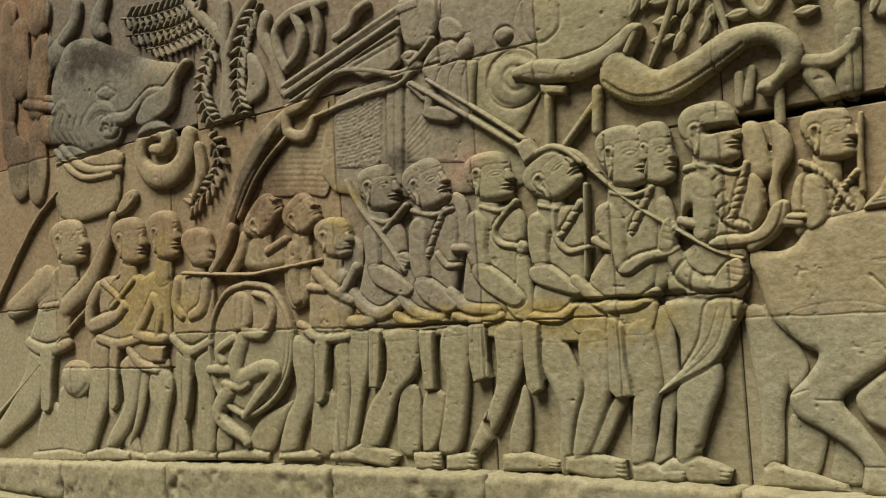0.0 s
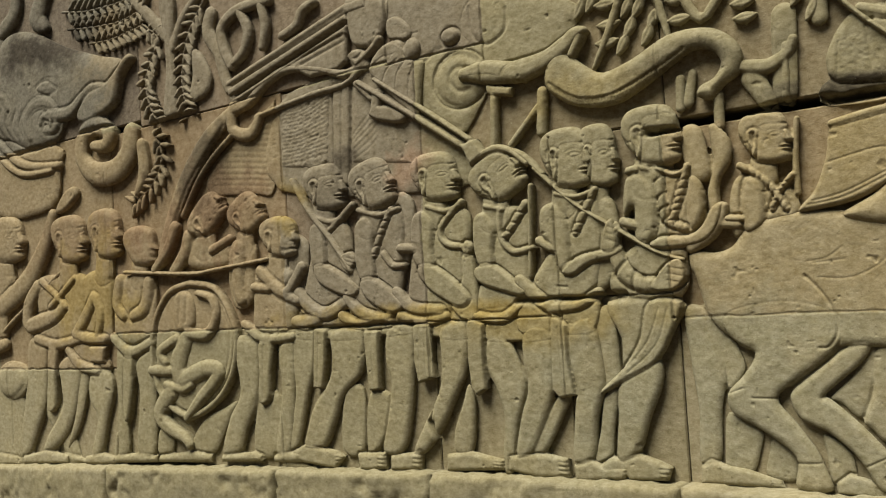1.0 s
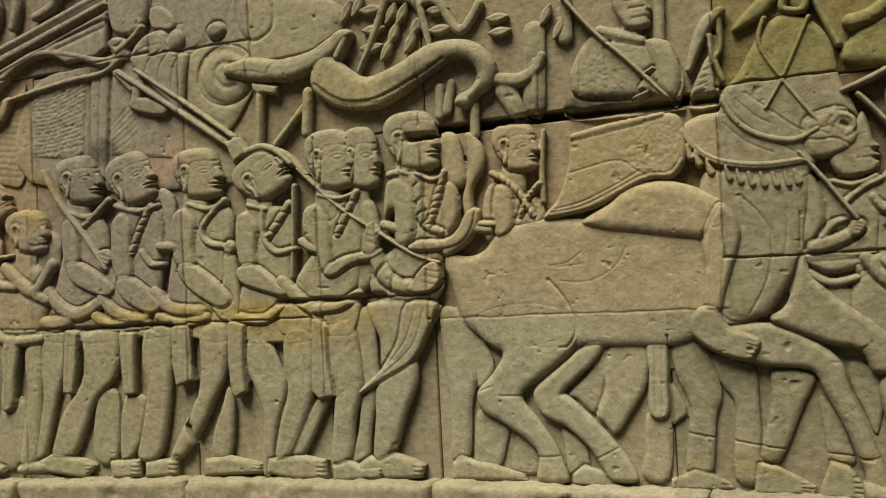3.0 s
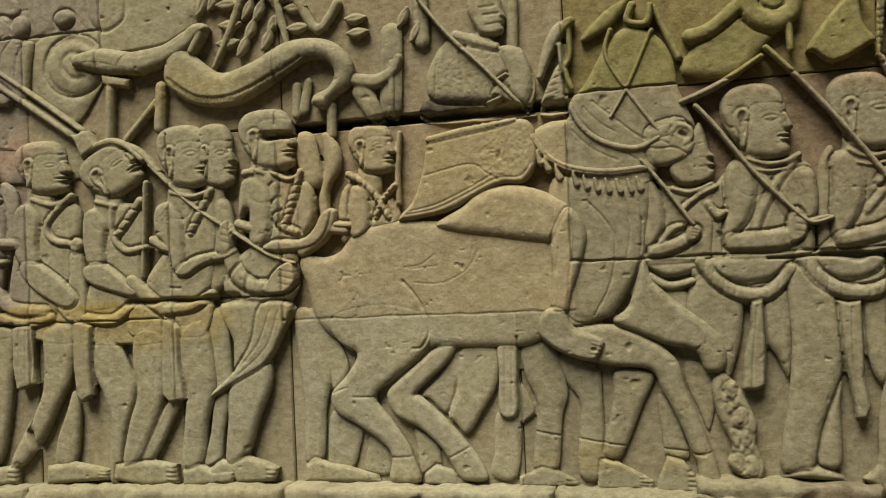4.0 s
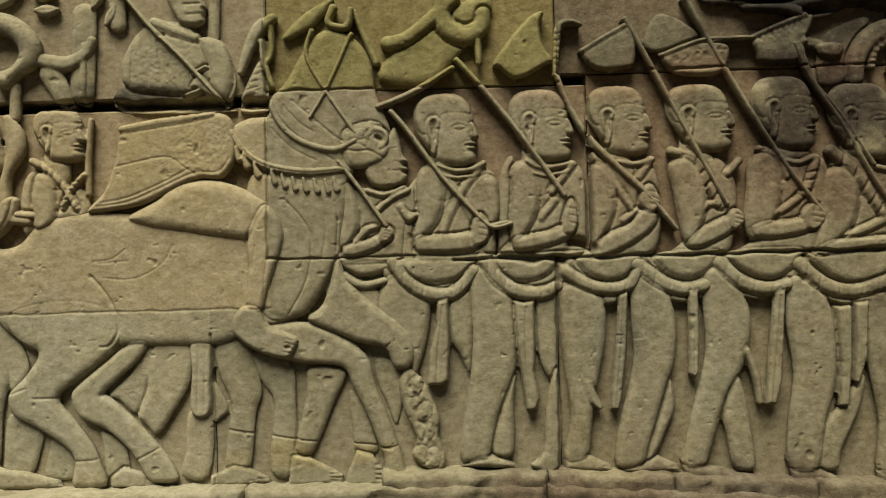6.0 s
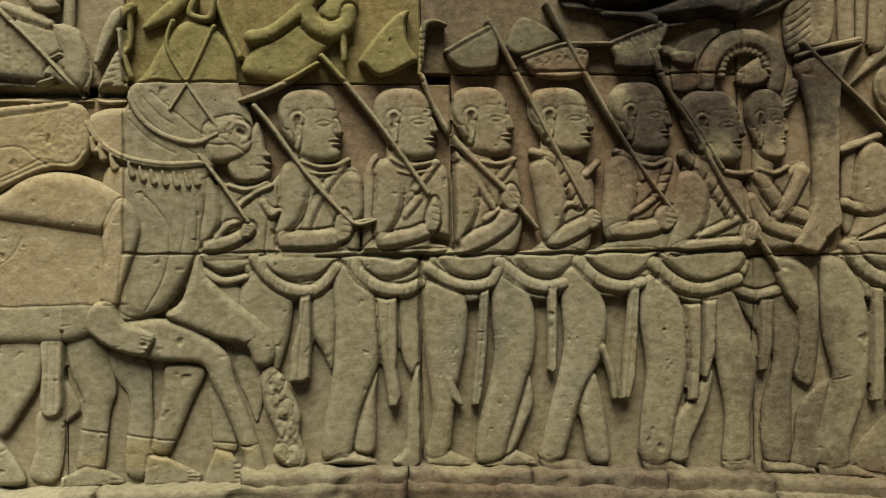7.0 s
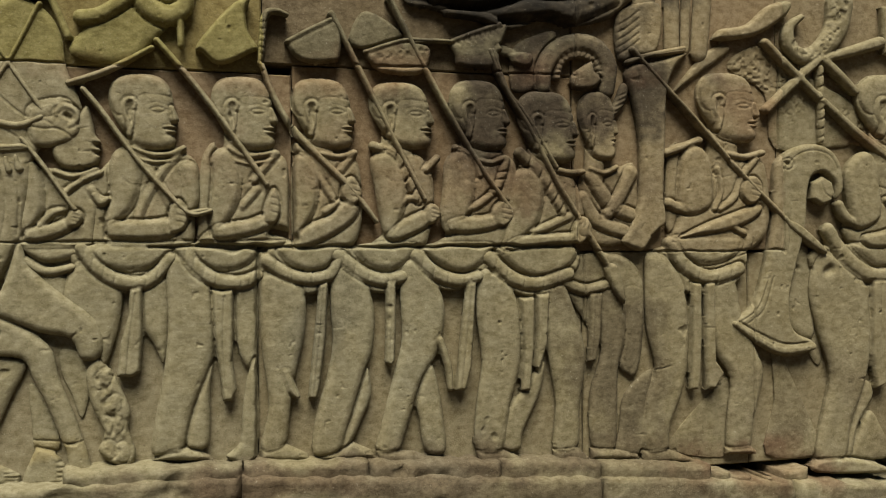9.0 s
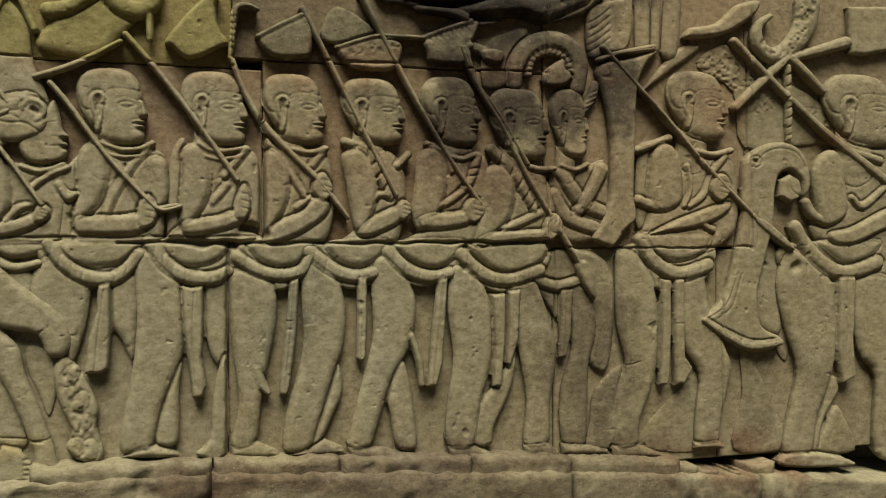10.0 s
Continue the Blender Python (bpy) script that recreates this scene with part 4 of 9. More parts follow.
r.limb(42, (-0.829, 1.379, 0.0087), (-0.595, 1.218, 0.0102), (-0.443, 1.108, 0.0098))
r.slab(52, 0.0162, (-0.479, 1.099), (-0.421, 1.111), (-0.381, 1.055), (-0.444, 1.019), hard=True)
r.done()

r = Relief("carved_bow", "carved curved bow with a long straight shaft", "bow carving")
r.limb(32, (-1.570, 1.406, 0.0283), (-1.486, 1.414, 0.0216), (-1.384, 1.473, 0.0185), (-1.256, 1.502, 0.0162), (-1.082, 1.465, 0.0148), (-0.972, 1.428, 0.0168), (-0.877, 1.443, 0.0219))
r.limb(32, (-1.442, 1.350, 0.0100), (-1.146, 1.383, 0.0115), (-0.975, 1.392, 0.0113), (-0.891, 1.436, 0.0139))
r.limb(32, (-1.589, 1.387, 0.0259), (-1.578, 1.316, 0.0253), (-1.479, 1.289, 0.0258), (-1.426, 1.347, 0.0201))
r.blob(34, -0.900, 1.468, 0.0426, 0.0318)
r.done()

r = Relief("carved_pole", "dark carved elephant goad pole leaning over the soldiers", "pole carving")
r.limb(31, (-1.590, 1.387, 0.0315), (-1.737, 1.307, 0.0399), (-1.877, 1.161, 0.0463), (-1.985, 1.005, 0.0384), (-2.055, 0.865, 0.0324))
r.limb(30, (-1.581, 1.305, 0.0115), (-1.767, 1.182, 0.0124), (-1.910, 1.010, 0.0133))
r.groove(5, 0.0057, (-1.629, 1.348), (-1.862, 1.136), (-1.992, 0.933))
r.done()

r = Relief("carved_soldier", "weathered carved soldier leaning on a lance", "soldier carving", "far soldiers", lift=2)
r.slab(30, 0.05, (-3.694, 0.894), (-3.479, 0.892), (-3.252, 0.837), (-3.324, 0.642), (-3.380, 0.512), (-3.755, 0.518), (-3.666, 0.684))
r.slab(28, 0.05, (-3.744, 0.496), (-3.626, 0.410), (-3.652, 0.228), (-3.775, 0.103), (-3.963, 0.015), (-4.167, -0.071), (-4.268, -0.012), (-4.046, 0.157), (-3.845, 0.348))
r.slab(26, 0.04, (-3.469, 0.261), (-3.197, 0.266), (-3.234, -0.063), (-3.449, -0.076))
r.slab(20, 0.04, (-3.658, 0.162), (-3.488, 0.172), (-3.436, -0.060), (-3.738, -0.078))
r.limb(37, (-3.768, 0.509, 0.0355), (-3.585, 0.464, 0.0385), (-3.358, 0.497, 0.0327))
r.slab(38, 0.016, (-3.635, 0.455), (-3.502, 0.454), (-3.526, 0.290), (-3.549, 0.153), (-3.646, 0.150), (-3.635, 0.289))
r.limb(38, (-3.433, 0.883, 0.0209), (-3.429, 0.779, 0.0208), (-3.367, 0.673, 0.0205))
r.limb(37, (-3.585, 0.696, 0.0215), (-3.435, 0.705, 0.0208))
r.limb(40, (-3.555, 0.843, 0.0813), (-3.788, 0.751, 0.0759), (-3.949, 0.702, 0.0598))
r.limb(41, (-3.366, 0.687, 0.0534), (-3.145, 0.793, 0.0591), (-3.019, 0.898, 0.0538), (-2.915, 1.030, 0.0415), (-2.878, 1.110, 0.0300))
r.head(-3.322, 1.026, 0.3533, 0.2399, 1, 42)
r.slab(31, 0.020, (-3.770, -0.086), (-3.435, -0.049), (-3.212, -0.059), (-3.215, -0.098), (-3.774, -0.135), hard=True)
r.groove(5, 0.0020, (-3.272, -0.116), (-3.212, -0.118), hard=True)
r.groove(5, 0.0020, (-3.272, -0.101), (-3.212, -0.103), hard=True)
r.groove(5, 0.0020, (-3.272, -0.086), (-3.212, -0.088), hard=True)
r.groove(5, 0.0020, (-3.272, -0.071), (-3.212, -0.073), hard=True)
r.done(step=0.0042)

r = Relief("carved_soldier", "yellow-stained carved soldier in a tunic holding a lance", "soldier carving", "far soldiers", lift=3)
r.slab(28, 0.05, (-3.026, 0.811), (-2.805, 0.820), (-2.629, 0.798), (-2.643, 0.618), (-2.671, 0.499), (-3.018, 0.505), (-3.038, 0.660))
r.slab(28, 0.045, (-3.124, 0.516), (-2.974, 0.535), (-2.976, 0.380), (-3.000, 0.214), (-3.084, 0.072), (-3.179, -0.057), (-3.277, -0.051), (-3.193, 0.181), (-3.156, 0.380))
r.slab(30, 0.045, (-2.863, 0.407), (-2.685, 0.439), (-2.719, 0.247), (-2.809, 0.084), (-2.946, -0.010), (-3.039, -0.029), (-2.992, 0.054), (-2.860, 0.190), (-2.861, 0.298))
r.slab(36, 0.016, (-2.937, 0.490), (-2.866, 0.489), (-2.889, 0.325), (-2.900, 0.189), (-2.971, 0.181), (-2.960, 0.325))
r.limb(36, (-3.049, 0.520, 0.0269), (-2.881, 0.489, 0.0259), (-2.684, 0.513, 0.0249))
r.limb(37, (-2.995, 0.798, 0.0191), (-2.887, 0.737, 0.0186), (-2.783, 0.664, 0.0182))
r.limb(37, (-2.710, 0.795, 0.0180), (-2.812, 0.733, 0.0183), (-2.918, 0.669, 0.0187))
r.slab(42, 0.035, (-3.160, 0.602), (-3.039, 0.638), (-2.868, 0.664), (-2.809, 0.706), (-2.773, 0.663), (-2.879, 0.588), (-3.100, 0.544))
r.limb(40, (-3.029, 0.772, 0.0384), (-3.110, 0.691, 0.0429), (-3.133, 0.607, 0.0391))
r.head(-2.753, 0.982, 0.2820, 0.2324, 1, 42)
r.slab(31, 0.020, (-3.211, -0.053), (-2.997, -0.013), (-2.823, -0.030), (-2.826, -0.067), (-3.215, -0.093), hard=True)
r.groove(5, 0.0020, (-2.883, -0.077), (-2.823, -0.079), hard=True)
r.groove(5, 0.0020, (-2.883, -0.065), (-2.823, -0.067), hard=True)
r.groove(5, 0.0020, (-2.883, -0.052), (-2.823, -0.054), hard=True)
r.groove(5, 0.0020, (-2.883, -0.039), (-2.823, -0.041), hard=True)
r.done(step=0.0042)

r = Relief("carved_soldier", "weathered carved soldier with bent arm", "soldier carving", "far soldiers", lift=2)
r.slab(26, 0.045, (-2.637, 0.804), (-2.445, 0.805), (-2.442, 0.611), (-2.470, 0.483), (-2.710, 0.487), (-2.659, 0.645))
r.slab(26, 0.04, (-2.779, 0.472), (-2.614, 0.506), (-2.476, 0.406), (-2.516, 0.354), (-2.718, 0.385))
r.slab(29, 0.04, (-2.616, 0.359), (-2.488, 0.367), (-2.452, 0.273), (-2.501, 0.148), (-2.564, -0.022), (-2.638, -0.027), (-2.578, 0.146), (-2.635, 0.235))
r.slab(22, 0.035, (-2.739, 0.367), (-2.645, 0.354), (-2.686, 0.195), (-2.752, 0.081), (-2.835, 0.002), (-2.752, 0.193))
r.limb(40, (-2.562, 0.699, 0.0312), (-2.644, 0.602, 0.0353), (-2.715, 0.540, 0.0286))
r.limb(40, (-2.544, 0.693, 0.0276), (-2.514, 0.614, 0.0274), (-2.538, 0.536, 0.0241))
r.limb(42, (-2.716, 0.535, 0.0286), (-2.604, 0.512, 0.0279), (-2.486, 0.509, 0.0238))
r.slab(38, 0.012, (-2.607, 0.480), (-2.480, 0.478), (-2.495, 0.401), (-2.595, 0.401), hard=True)
r.limb(38, (-2.780, 0.461, 0.0254), (-2.698, 0.393, 0.0284), (-2.556, 0.367, 0.0241))
r.head(-2.467, 0.984, 0.2501, 0.2332, 1, 41)
r.slab(31, 0.020, (-2.679, -0.026), (-2.540, -0.003), (-2.453, -0.018), (-2.455, -0.048), (-2.682, -0.063), hard=True)
r.groove(5, 0.0020, (-2.508, -0.051), (-2.453, -0.053), hard=True)
r.groove(5, 0.0020, (-2.508, -0.042), (-2.453, -0.044), hard=True)
r.groove(5, 0.0020, (-2.508, -0.033), (-2.453, -0.035), hard=True)
r.groove(5, 0.0020, (-2.508, -0.024), (-2.453, -0.026), hard=True)
r.done(step=0.0042)

r = Relief("carved_soldier", "weathered carved soldier raising one arm", "soldier carving", "far soldiers", lift=3)
r.slab(28, 0.045, (-2.392, 0.750), (-2.281, 0.787), (-2.134, 0.768), (-2.119, 0.600), (-2.156, 0.488), (-2.390, 0.492), (-2.420, 0.611))
r.slab(27, 0.04, (-2.410, 0.462), (-2.317, 0.443), (-2.358, 0.254), (-2.352, -0.002), (-2.456, -0.008), (-2.422, 0.202))
r.slab(29, 0.04, (-2.270, 0.405), (-2.138, 0.459), (-2.142, 0.258), (-2.162, 0.010), (-2.285, 0.002), (-2.256, 0.256))
r.slab(34, 0.014, (-2.343, 0.443), (-2.275, 0.443), (-2.321, 0.180), (-2.365, 0.166))
r.limb(37, (-2.424, 0.513, 0.0235), (-2.308, 0.446, 0.0261), (-2.148, 0.488, 0.0251))
r.limb(40, (-2.152, 0.749, 0.0316), (-2.185, 0.640, 0.0349), (-2.270, 0.605, 0.0259))
r.limb(40, (-2.361, 0.761, 0.0332), (-2.386, 0.660, 0.0333), (-2.338, 0.608, 0.0263))
r.head(-2.209, 0.907, 0.2225, 0.1791, 1, 41, plain=True)
r.limb(38, (-2.108, 0.796, 0.0219), (-2.010, 0.886, 0.0276), (-1.965, 0.967, 0.0273))
r.slab(31, 0.020, (-2.452, -0.013), (-2.280, 0.013), (-2.146, 0.006), (-2.149, -0.023), (-2.455, -0.043), hard=True)
r.groove(5, 0.0020, (-2.206, -0.030), (-2.146, -0.032), hard=True)
r.groove(5, 0.0020, (-2.206, -0.020), (-2.146, -0.022), hard=True)
r.groove(5, 0.0020, (-2.206, -0.011), (-2.146, -0.013), hard=True)
r.groove(5, 0.0020, (-2.206, -0.001), (-2.146, -0.003), hard=True)
r.done(step=0.0042)

r = Relief("oval_shield", "large carved shield with a raised rim", "shield carving", lift=2)
r.slab(24, 0.05, (-1.882, 0.726), (-1.728, 0.697), (-1.633, 0.583), (-1.612, 0.470), (-1.656, 0.336), (-1.769, 0.232), (-1.932, 0.180), (-2.087, 0.255), (-2.147, 0.405), (-2.125, 0.576), (-2.021, 0.693))
r.limb(34, (-1.882, 0.726, 0.0148), (-1.728, 0.697, 0.0142), (-1.637, 0.583, 0.0139), (-1.612, 0.470, 0.0137), (-1.656, 0.336, 0.0138), (-1.769, 0.232, 0.0142), (-1.932, 0.180, 0.0148), (-2.087, 0.255, 0.0154), (-2.147, 0.405, 0.0157), (-2.121, 0.576, 0.0156), (-2.021, 0.693, 0.0153), (-1.882, 0.726, 0.0148))
r.groove(4, 0.006, (-1.854, 0.697), (-1.741, 0.668), (-1.672, 0.571), (-1.653, 0.466), (-1.697, 0.347), (-1.795, 0.261))
r.done(step=0.0042)

r = Relief("carved_dancer", "carved crouching dancer on the large shield", "figure carving", lift=4)
r.slab(40, 0.03, (-1.968, 0.686), (-1.892, 0.694), (-1.852, 0.638), (-1.859, 0.544), (-1.965, 0.528), (-1.990, 0.596))
r.groove(4, 0.006, (-1.931, 0.677), (-1.947, 0.558))
r.groove(4, 0.006, (-1.889, 0.682), (-1.902, 0.569))
r.limb(42, (-1.914, 0.503, 0.0415), (-1.976, 0.392, 0.0541), (-1.952, 0.305, 0.0477))
r.limb(46, (-1.898, 0.522, 0.0266), (-1.782, 0.514, 0.0258), (-1.720, 0.582, 0.0226), (-1.742, 0.656, 0.0200), (-1.826, 0.683, 0.0146))
r.limb(44, (-1.975, 0.500, 0.0241), (-2.088, 0.448, 0.0247), (-2.052, 0.400, 0.0214))
r.limb(44, (-2.150, 0.368, 0.0251), (-2.024, 0.366, 0.0243))
r.limb(47, (-1.936, 0.329, 0.0416), (-1.793, 0.376, 0.0373), (-1.717, 0.358, 0.0310), (-1.823, 0.265, 0.0289), (-1.926, 0.174, 0.0207))
r.limb(47, (-2.023, 0.280, 0.0425), (-2.108, 0.196, 0.0402), (-2.065, 0.135, 0.0336), (-1.954, 0.092, 0.0238), (-1.919, 0.064, 0.0206))
r.limb(46, (-2.052, 0.308, 0.0214), (-1.942, 0.291, 0.0178), (-1.885, 0.310, 0.0147))
r.done(step=0.0042)

r = Relief("carved_soldier", "carved soldier with face turned up", "soldier carving", "far soldiers", lift=1)
r.slab(26, 0.04, (-1.912, 0.914), (-1.731, 0.882), (-1.626, 0.889), (-1.634, 0.787), (-1.884, 0.793))
r.limb(36, (-1.881, 0.923, 0.0297), (-1.909, 0.854, 0.0328), (-1.983, 0.783, 0.0273))
r.limb(37, (-1.626, 0.889, 0.0195), (-1.734, 0.852, 0.0200))
r.head(-1.765, 0.992, 0.2428, 0.1576, 1, 40, tilt=40)
r.done(step=0.0042)

r = Relief("carved_soldier", "carved leg of a soldier behind the large shield", "soldier carving", "far soldiers", lift=-2)
r.slab(22, 0.04, (-1.853, 0.160), (-1.714, 0.217), (-1.637, 0.242), (-1.722, 0.119), (-1.792, 0.032), (-1.945, 0.023))
r.slab(22, 0.04, (-2.138, 0.113), (-2.045, 0.093), (-2.067, 0.015), (-2.154, 0.010))
r.slab(31, 0.020, (-2.138, 0.006), (-1.907, 0.039), (-1.799, 0.027), (-1.801, -0.001), (-2.141, -0.023), hard=True)
r.groove(5, 0.0020, (-1.859, -0.010), (-1.799, -0.012), hard=True)
r.groove(5, 0.0020, (-1.859, 0.000), (-1.799, -0.002), hard=True)
r.groove(5, 0.0020, (-1.859, 0.010), (-1.799, 0.008), hard=True)
r.groove(5, 0.0020, (-1.859, 0.020), (-1.799, 0.018), hard=True)
r.done(step=0.0042)

r = Relief("carved_soldier", "carved soldier with bald head turned up", "soldier carving", "far soldiers", lift=2)
r.slab(28, 0.04, (-1.621, 0.872), (-1.500, 0.871), (-1.482, 0.777), (-1.508, 0.645), (-1.608, 0.609), (-1.646, 0.720))
r.limb(36, (-1.562, 0.849, 0.0383), (-1.586, 0.716, 0.0356), (-1.571, 0.648, 0.0300))
r.head(-1.528, 0.977, 0.1907, 0.1690, 1, 41, tilt=30)
r.done(step=0.0042)

r = Relief("carved_soldier", "carved soldier with arms crossed, beside the large shield", "soldier carving", "far soldiers", lift=4)
r.slab(29, 0.045, (-1.476, 0.763), (-1.343, 0.771), (-1.252, 0.697), (-1.281, 0.550), (-1.347, 0.492), (-1.497, 0.508), (-1.504, 0.623))
r.slab(28, 0.04, (-1.631, 0.489), (-1.493, 0.473), (-1.499, 0.271), (-1.578, 0.137), (-1.626, 0.042), (-1.728, 0.035), (-1.676, 0.178), (-1.606, 0.291))
r.slab(28, 0.035, (-1.380, 0.462), (-1.293, 0.482), (-1.302, 0.296), (-1.336, 0.059), (-1.419, 0.054), (-1.376, 0.274))
r.slab(18, 0.03, (-1.503, 0.271), (-1.395, 0.273), (-1.412, 0.059), (-1.543, 0.051))
r.limb(37, (-1.559, 0.547, 0.0190), (-1.459, 0.490, 0.0211), (-1.298, 0.495, 0.0177))
r.slab(36, 0.014, (-1.480, 0.473), (-1.404, 0.476), (-1.419, 0.359), (-1.434, 0.255), (-1.492, 0.245), (-1.483, 0.359))
r.groove(3, 0.004, (-1.446, 0.463), (-1.462, 0.261))
r.limb(41, (-1.452, 0.748, 0.0265), (-1.357, 0.673, 0.0283), (-1.257, 0.629, 0.0225))
r.limb(43, (-1.230, 0.750, 0.0224), (-1.289, 0.678, 0.0228), (-1.327, 0.658, 0.0179))
r.limb(40, (-1.492, 0.689, 0.0187), (-1.406, 0.680, 0.0183))
r.head(-1.350, 0.873, 0.2033, 0.1592, 1, 41)
r.slab(31, 0.020, (-1.729, 0.031), (-1.542, 0.055), (-1.495, 0.045), (-1.497, 0.019), (-1.731, 0.004), hard=True)
r.groove(5, 0.0020, (-1.552, 0.017), (-1.495, 0.015), hard=True)
r.groove(5, 0.0020, (-1.552, 0.027), (-1.495, 0.025), hard=True)
r.groove(5, 0.0020, (-1.552, 0.038), (-1.495, 0.036), hard=True)
r.groove(5, 0.0020, (-1.552, 0.048), (-1.495, 0.046), hard=True)
r.slab(31, 0.020, (-1.431, 0.049), (-1.308, 0.069), (-1.250, 0.056), (-1.252, 0.031), (-1.434, 0.019), hard=True)
r.groove(5, 0.0020, (-1.294, 0.029), (-1.250, 0.027), hard=True)
r.groove(5, 0.0020, (-1.294, 0.037), (-1.250, 0.035), hard=True)
r.groove(5, 0.0020, (-1.294, 0.044), (-1.250, 0.042), hard=True)
r.groove(5, 0.0020, (-1.294, 0.051), (-1.250, 0.049), hard=True)
r.done(step=0.0042)

r = Relief("round_shield", "small carved round shield", "shield carving", lift=8)
r.blob(44, -3.280, 0.318, 0.1452, 0.0979)
r.groove(4, 0.0087, (-3.378, 0.366), (-3.273, 0.410), (-3.177, 0.367), (-3.160, 0.296), (-3.287, 0.231), (-3.398, 0.264), (-3.391, 0.352))
r.done()

r = Relief("carved_lance", "slanting carved lance with a long shaft", "lance carving", "lances")
r.limb(32, (-2.706, 0.889, 0.0108), (-3.274, 0.611, 0.0124), (-3.842, 0.286, 0.0141), (-4.194, 0.088, 0.0152))
r.done()

r = Relief("carved_lance", "slanting carved lance with a long shaft", "lance carving", "lances")
r.limb(30, (-3.408, 1.300, 0.0066), (-3.649, 1.174, 0.0108), (-3.926, 0.948, 0.0119), (-4.148, 0.735, 0.0126))
r.done()

r = Relief("carved_lance", "level carved lance across the far soldiers", "lance carving", "lances", lift=5)
r.limb(42, (-2.309, 0.799, 0.0092), (-1.874, 0.766, 0.0086), (-1.693, 0.773, 0.0089), (-1.409, 0.793, 0.0084))
r.done()

r = Relief("carved_soldier", "bald carved soldier shouldering a short staff", "soldier carving", "marching soldiers")
r.slab(28, 0.03, (-1.147, 0.898), (-1.115, 0.923), (-1.007, 0.892), (-0.981, 0.800), (-1.004, 0.681), (-1.021, 0.592), (-1.096, 0.565), (-1.251, 0.570), (-1.220, 0.693))
r.slab(27, 0.024, (-1.289, 0.519), (-1.186, 0.516), (-1.197, 0.383), (-1.235, 0.281), (-1.275, 0.156), (-1.306, 0.079), (-1.347, 0.081), (-1.322, 0.196), (-1.303, 0.301), (-1.308, 0.405))
r.slab(31, 0.03, (-1.105, 0.508), (-0.957, 0.520), (-0.949, 0.441), (-0.973, 0.353), (-1.057, 0.279), (-1.107, 0.182), (-1.163, 0.090), (-1.268, 0.075), (-1.249, 0.157), (-1.209, 0.240), (-1.125, 0.339), (-1.108, 0.423))
r.slab(25, 0.012, (-1.296, 0.551), (-0.949, 0.560), (-0.949, 0.481), (-1.300, 0.488))
r.slab(38, 0.011, (-1.182, 0.527), (-1.121, 0.529), (-1.131, 0.403), (-1.149, 0.302), (-1.200, 0.302), (-1.193, 0.404), hard=True)
r.groove(3, 0.002, (-1.155, 0.505), (-1.174, 0.312))
r.limb(37, (-1.257, 0.653, 0.0270), (-1.198, 0.597, 0.0290), (-1.115, 0.573, 0.0261), (-1.009, 0.618, 0.0231))
r.limb(35, (-1.281, 0.550, 0.0247), (-1.224, 0.544, 0.0292), (-1.166, 0.555, 0.0240))
r.limb(36, (-0.971, 0.955, 0.0138), (-1.027, 0.914, 0.0140), (-1.084, 0.873, 0.0118))
r.limb(36, (-1.142, 0.925, 0.0120), (-1.074, 0.904, 0.0118), (-1.019, 0.915, 0.0116))
r.slab(40, 0.022, (-1.179, 0.893), (-1.127, 0.905), (-1.101, 0.829), (-1.107, 0.736), (-1.167, 0.727), (-1.184, 0.815))
r.slab(43, 0.018, (-1.165, 0.744), (-1.098, 0.752), (-0.980, 0.688), (-0.948, 0.654), (-0.971, 0.628), (-1.037, 0.635), (-1.144, 0.685))
r.slab(46, 0.01, (-1.034, 0.759), (-1.014, 0.786), (-0.976, 0.787), (-0.957, 0.750), (-0.997, 0.717))
r.groove(3, 0.0016, (-0.998, 0.771), (-0.959, 0.759))
r.groove(3, 0.0016, (-0.999, 0.757), (-0.960, 0.744))
r.groove(3, 0.0016, (-1.000, 0.743), (-0.961, 0.730))
r.head(-1.102, 1.034, 0.2105, 0.1754, 1, 42)
r.slab(31, 0.020, (-1.336, 0.067), (-1.267, 0.095), (-1.114, 0.082), (-1.072, 0.060), (-1.113, 0.014), (-1.286, 0.028), hard=True)
r.groove(5, 0.0020, (-1.104, 0.031), (-1.072, 0.029), hard=True)
r.groove(5, 0.0020, (-1.104, 0.045), (-1.072, 0.043), hard=True)
r.groove(5, 0.0020, (-1.104, 0.058), (-1.072, 0.056), hard=True)
r.groove(5, 0.0020, (-1.104, 0.072), (-1.072, 0.070), hard=True)
r.done(step=0.0026)

r = Relief("carved_soldier", "bald carved soldier with hanging beads", "soldier carving", "marching soldiers", lift=2)
r.slab(20, 0.02, (-0.782, 0.959), (-0.706, 0.947), (-0.705, 0.817), (-0.749, 0.706), (-0.799, 0.709))
r.slab(28, 0.03, (-0.921, 0.889), (-0.899, 0.920), (-0.777, 0.927), (-0.745, 0.878), (-0.748, 0.763), (-0.765, 0.649), (-0.821, 0.555), (-1.002, 0.561), (-1.007, 0.681))
r.slab(31, 0.028, (-0.834, 0.517), (-0.720, 0.525), (-0.731, 0.363), (-0.755, 0.212), (-0.797, 0.093), (-0.887, 0.089), (-0.857, 0.209), (-0.836, 0.324), (-0.856, 0.401))
r.slab(18, 0.02, (-1.060, 0.283), (-0.971, 0.304), (-0.980, 0.088), (-1.081, 0.083))
r.slab(22, 0.02, (-0.941, 0.285), (-0.849, 0.286), (-0.867, 0.170), (-0.915, 0.091), (-0.964, 0.089))
r.slab(25, 0.012, (-0.948, 0.569), (-0.710, 0.570), (-0.715, 0.495), (-0.953, 0.497))
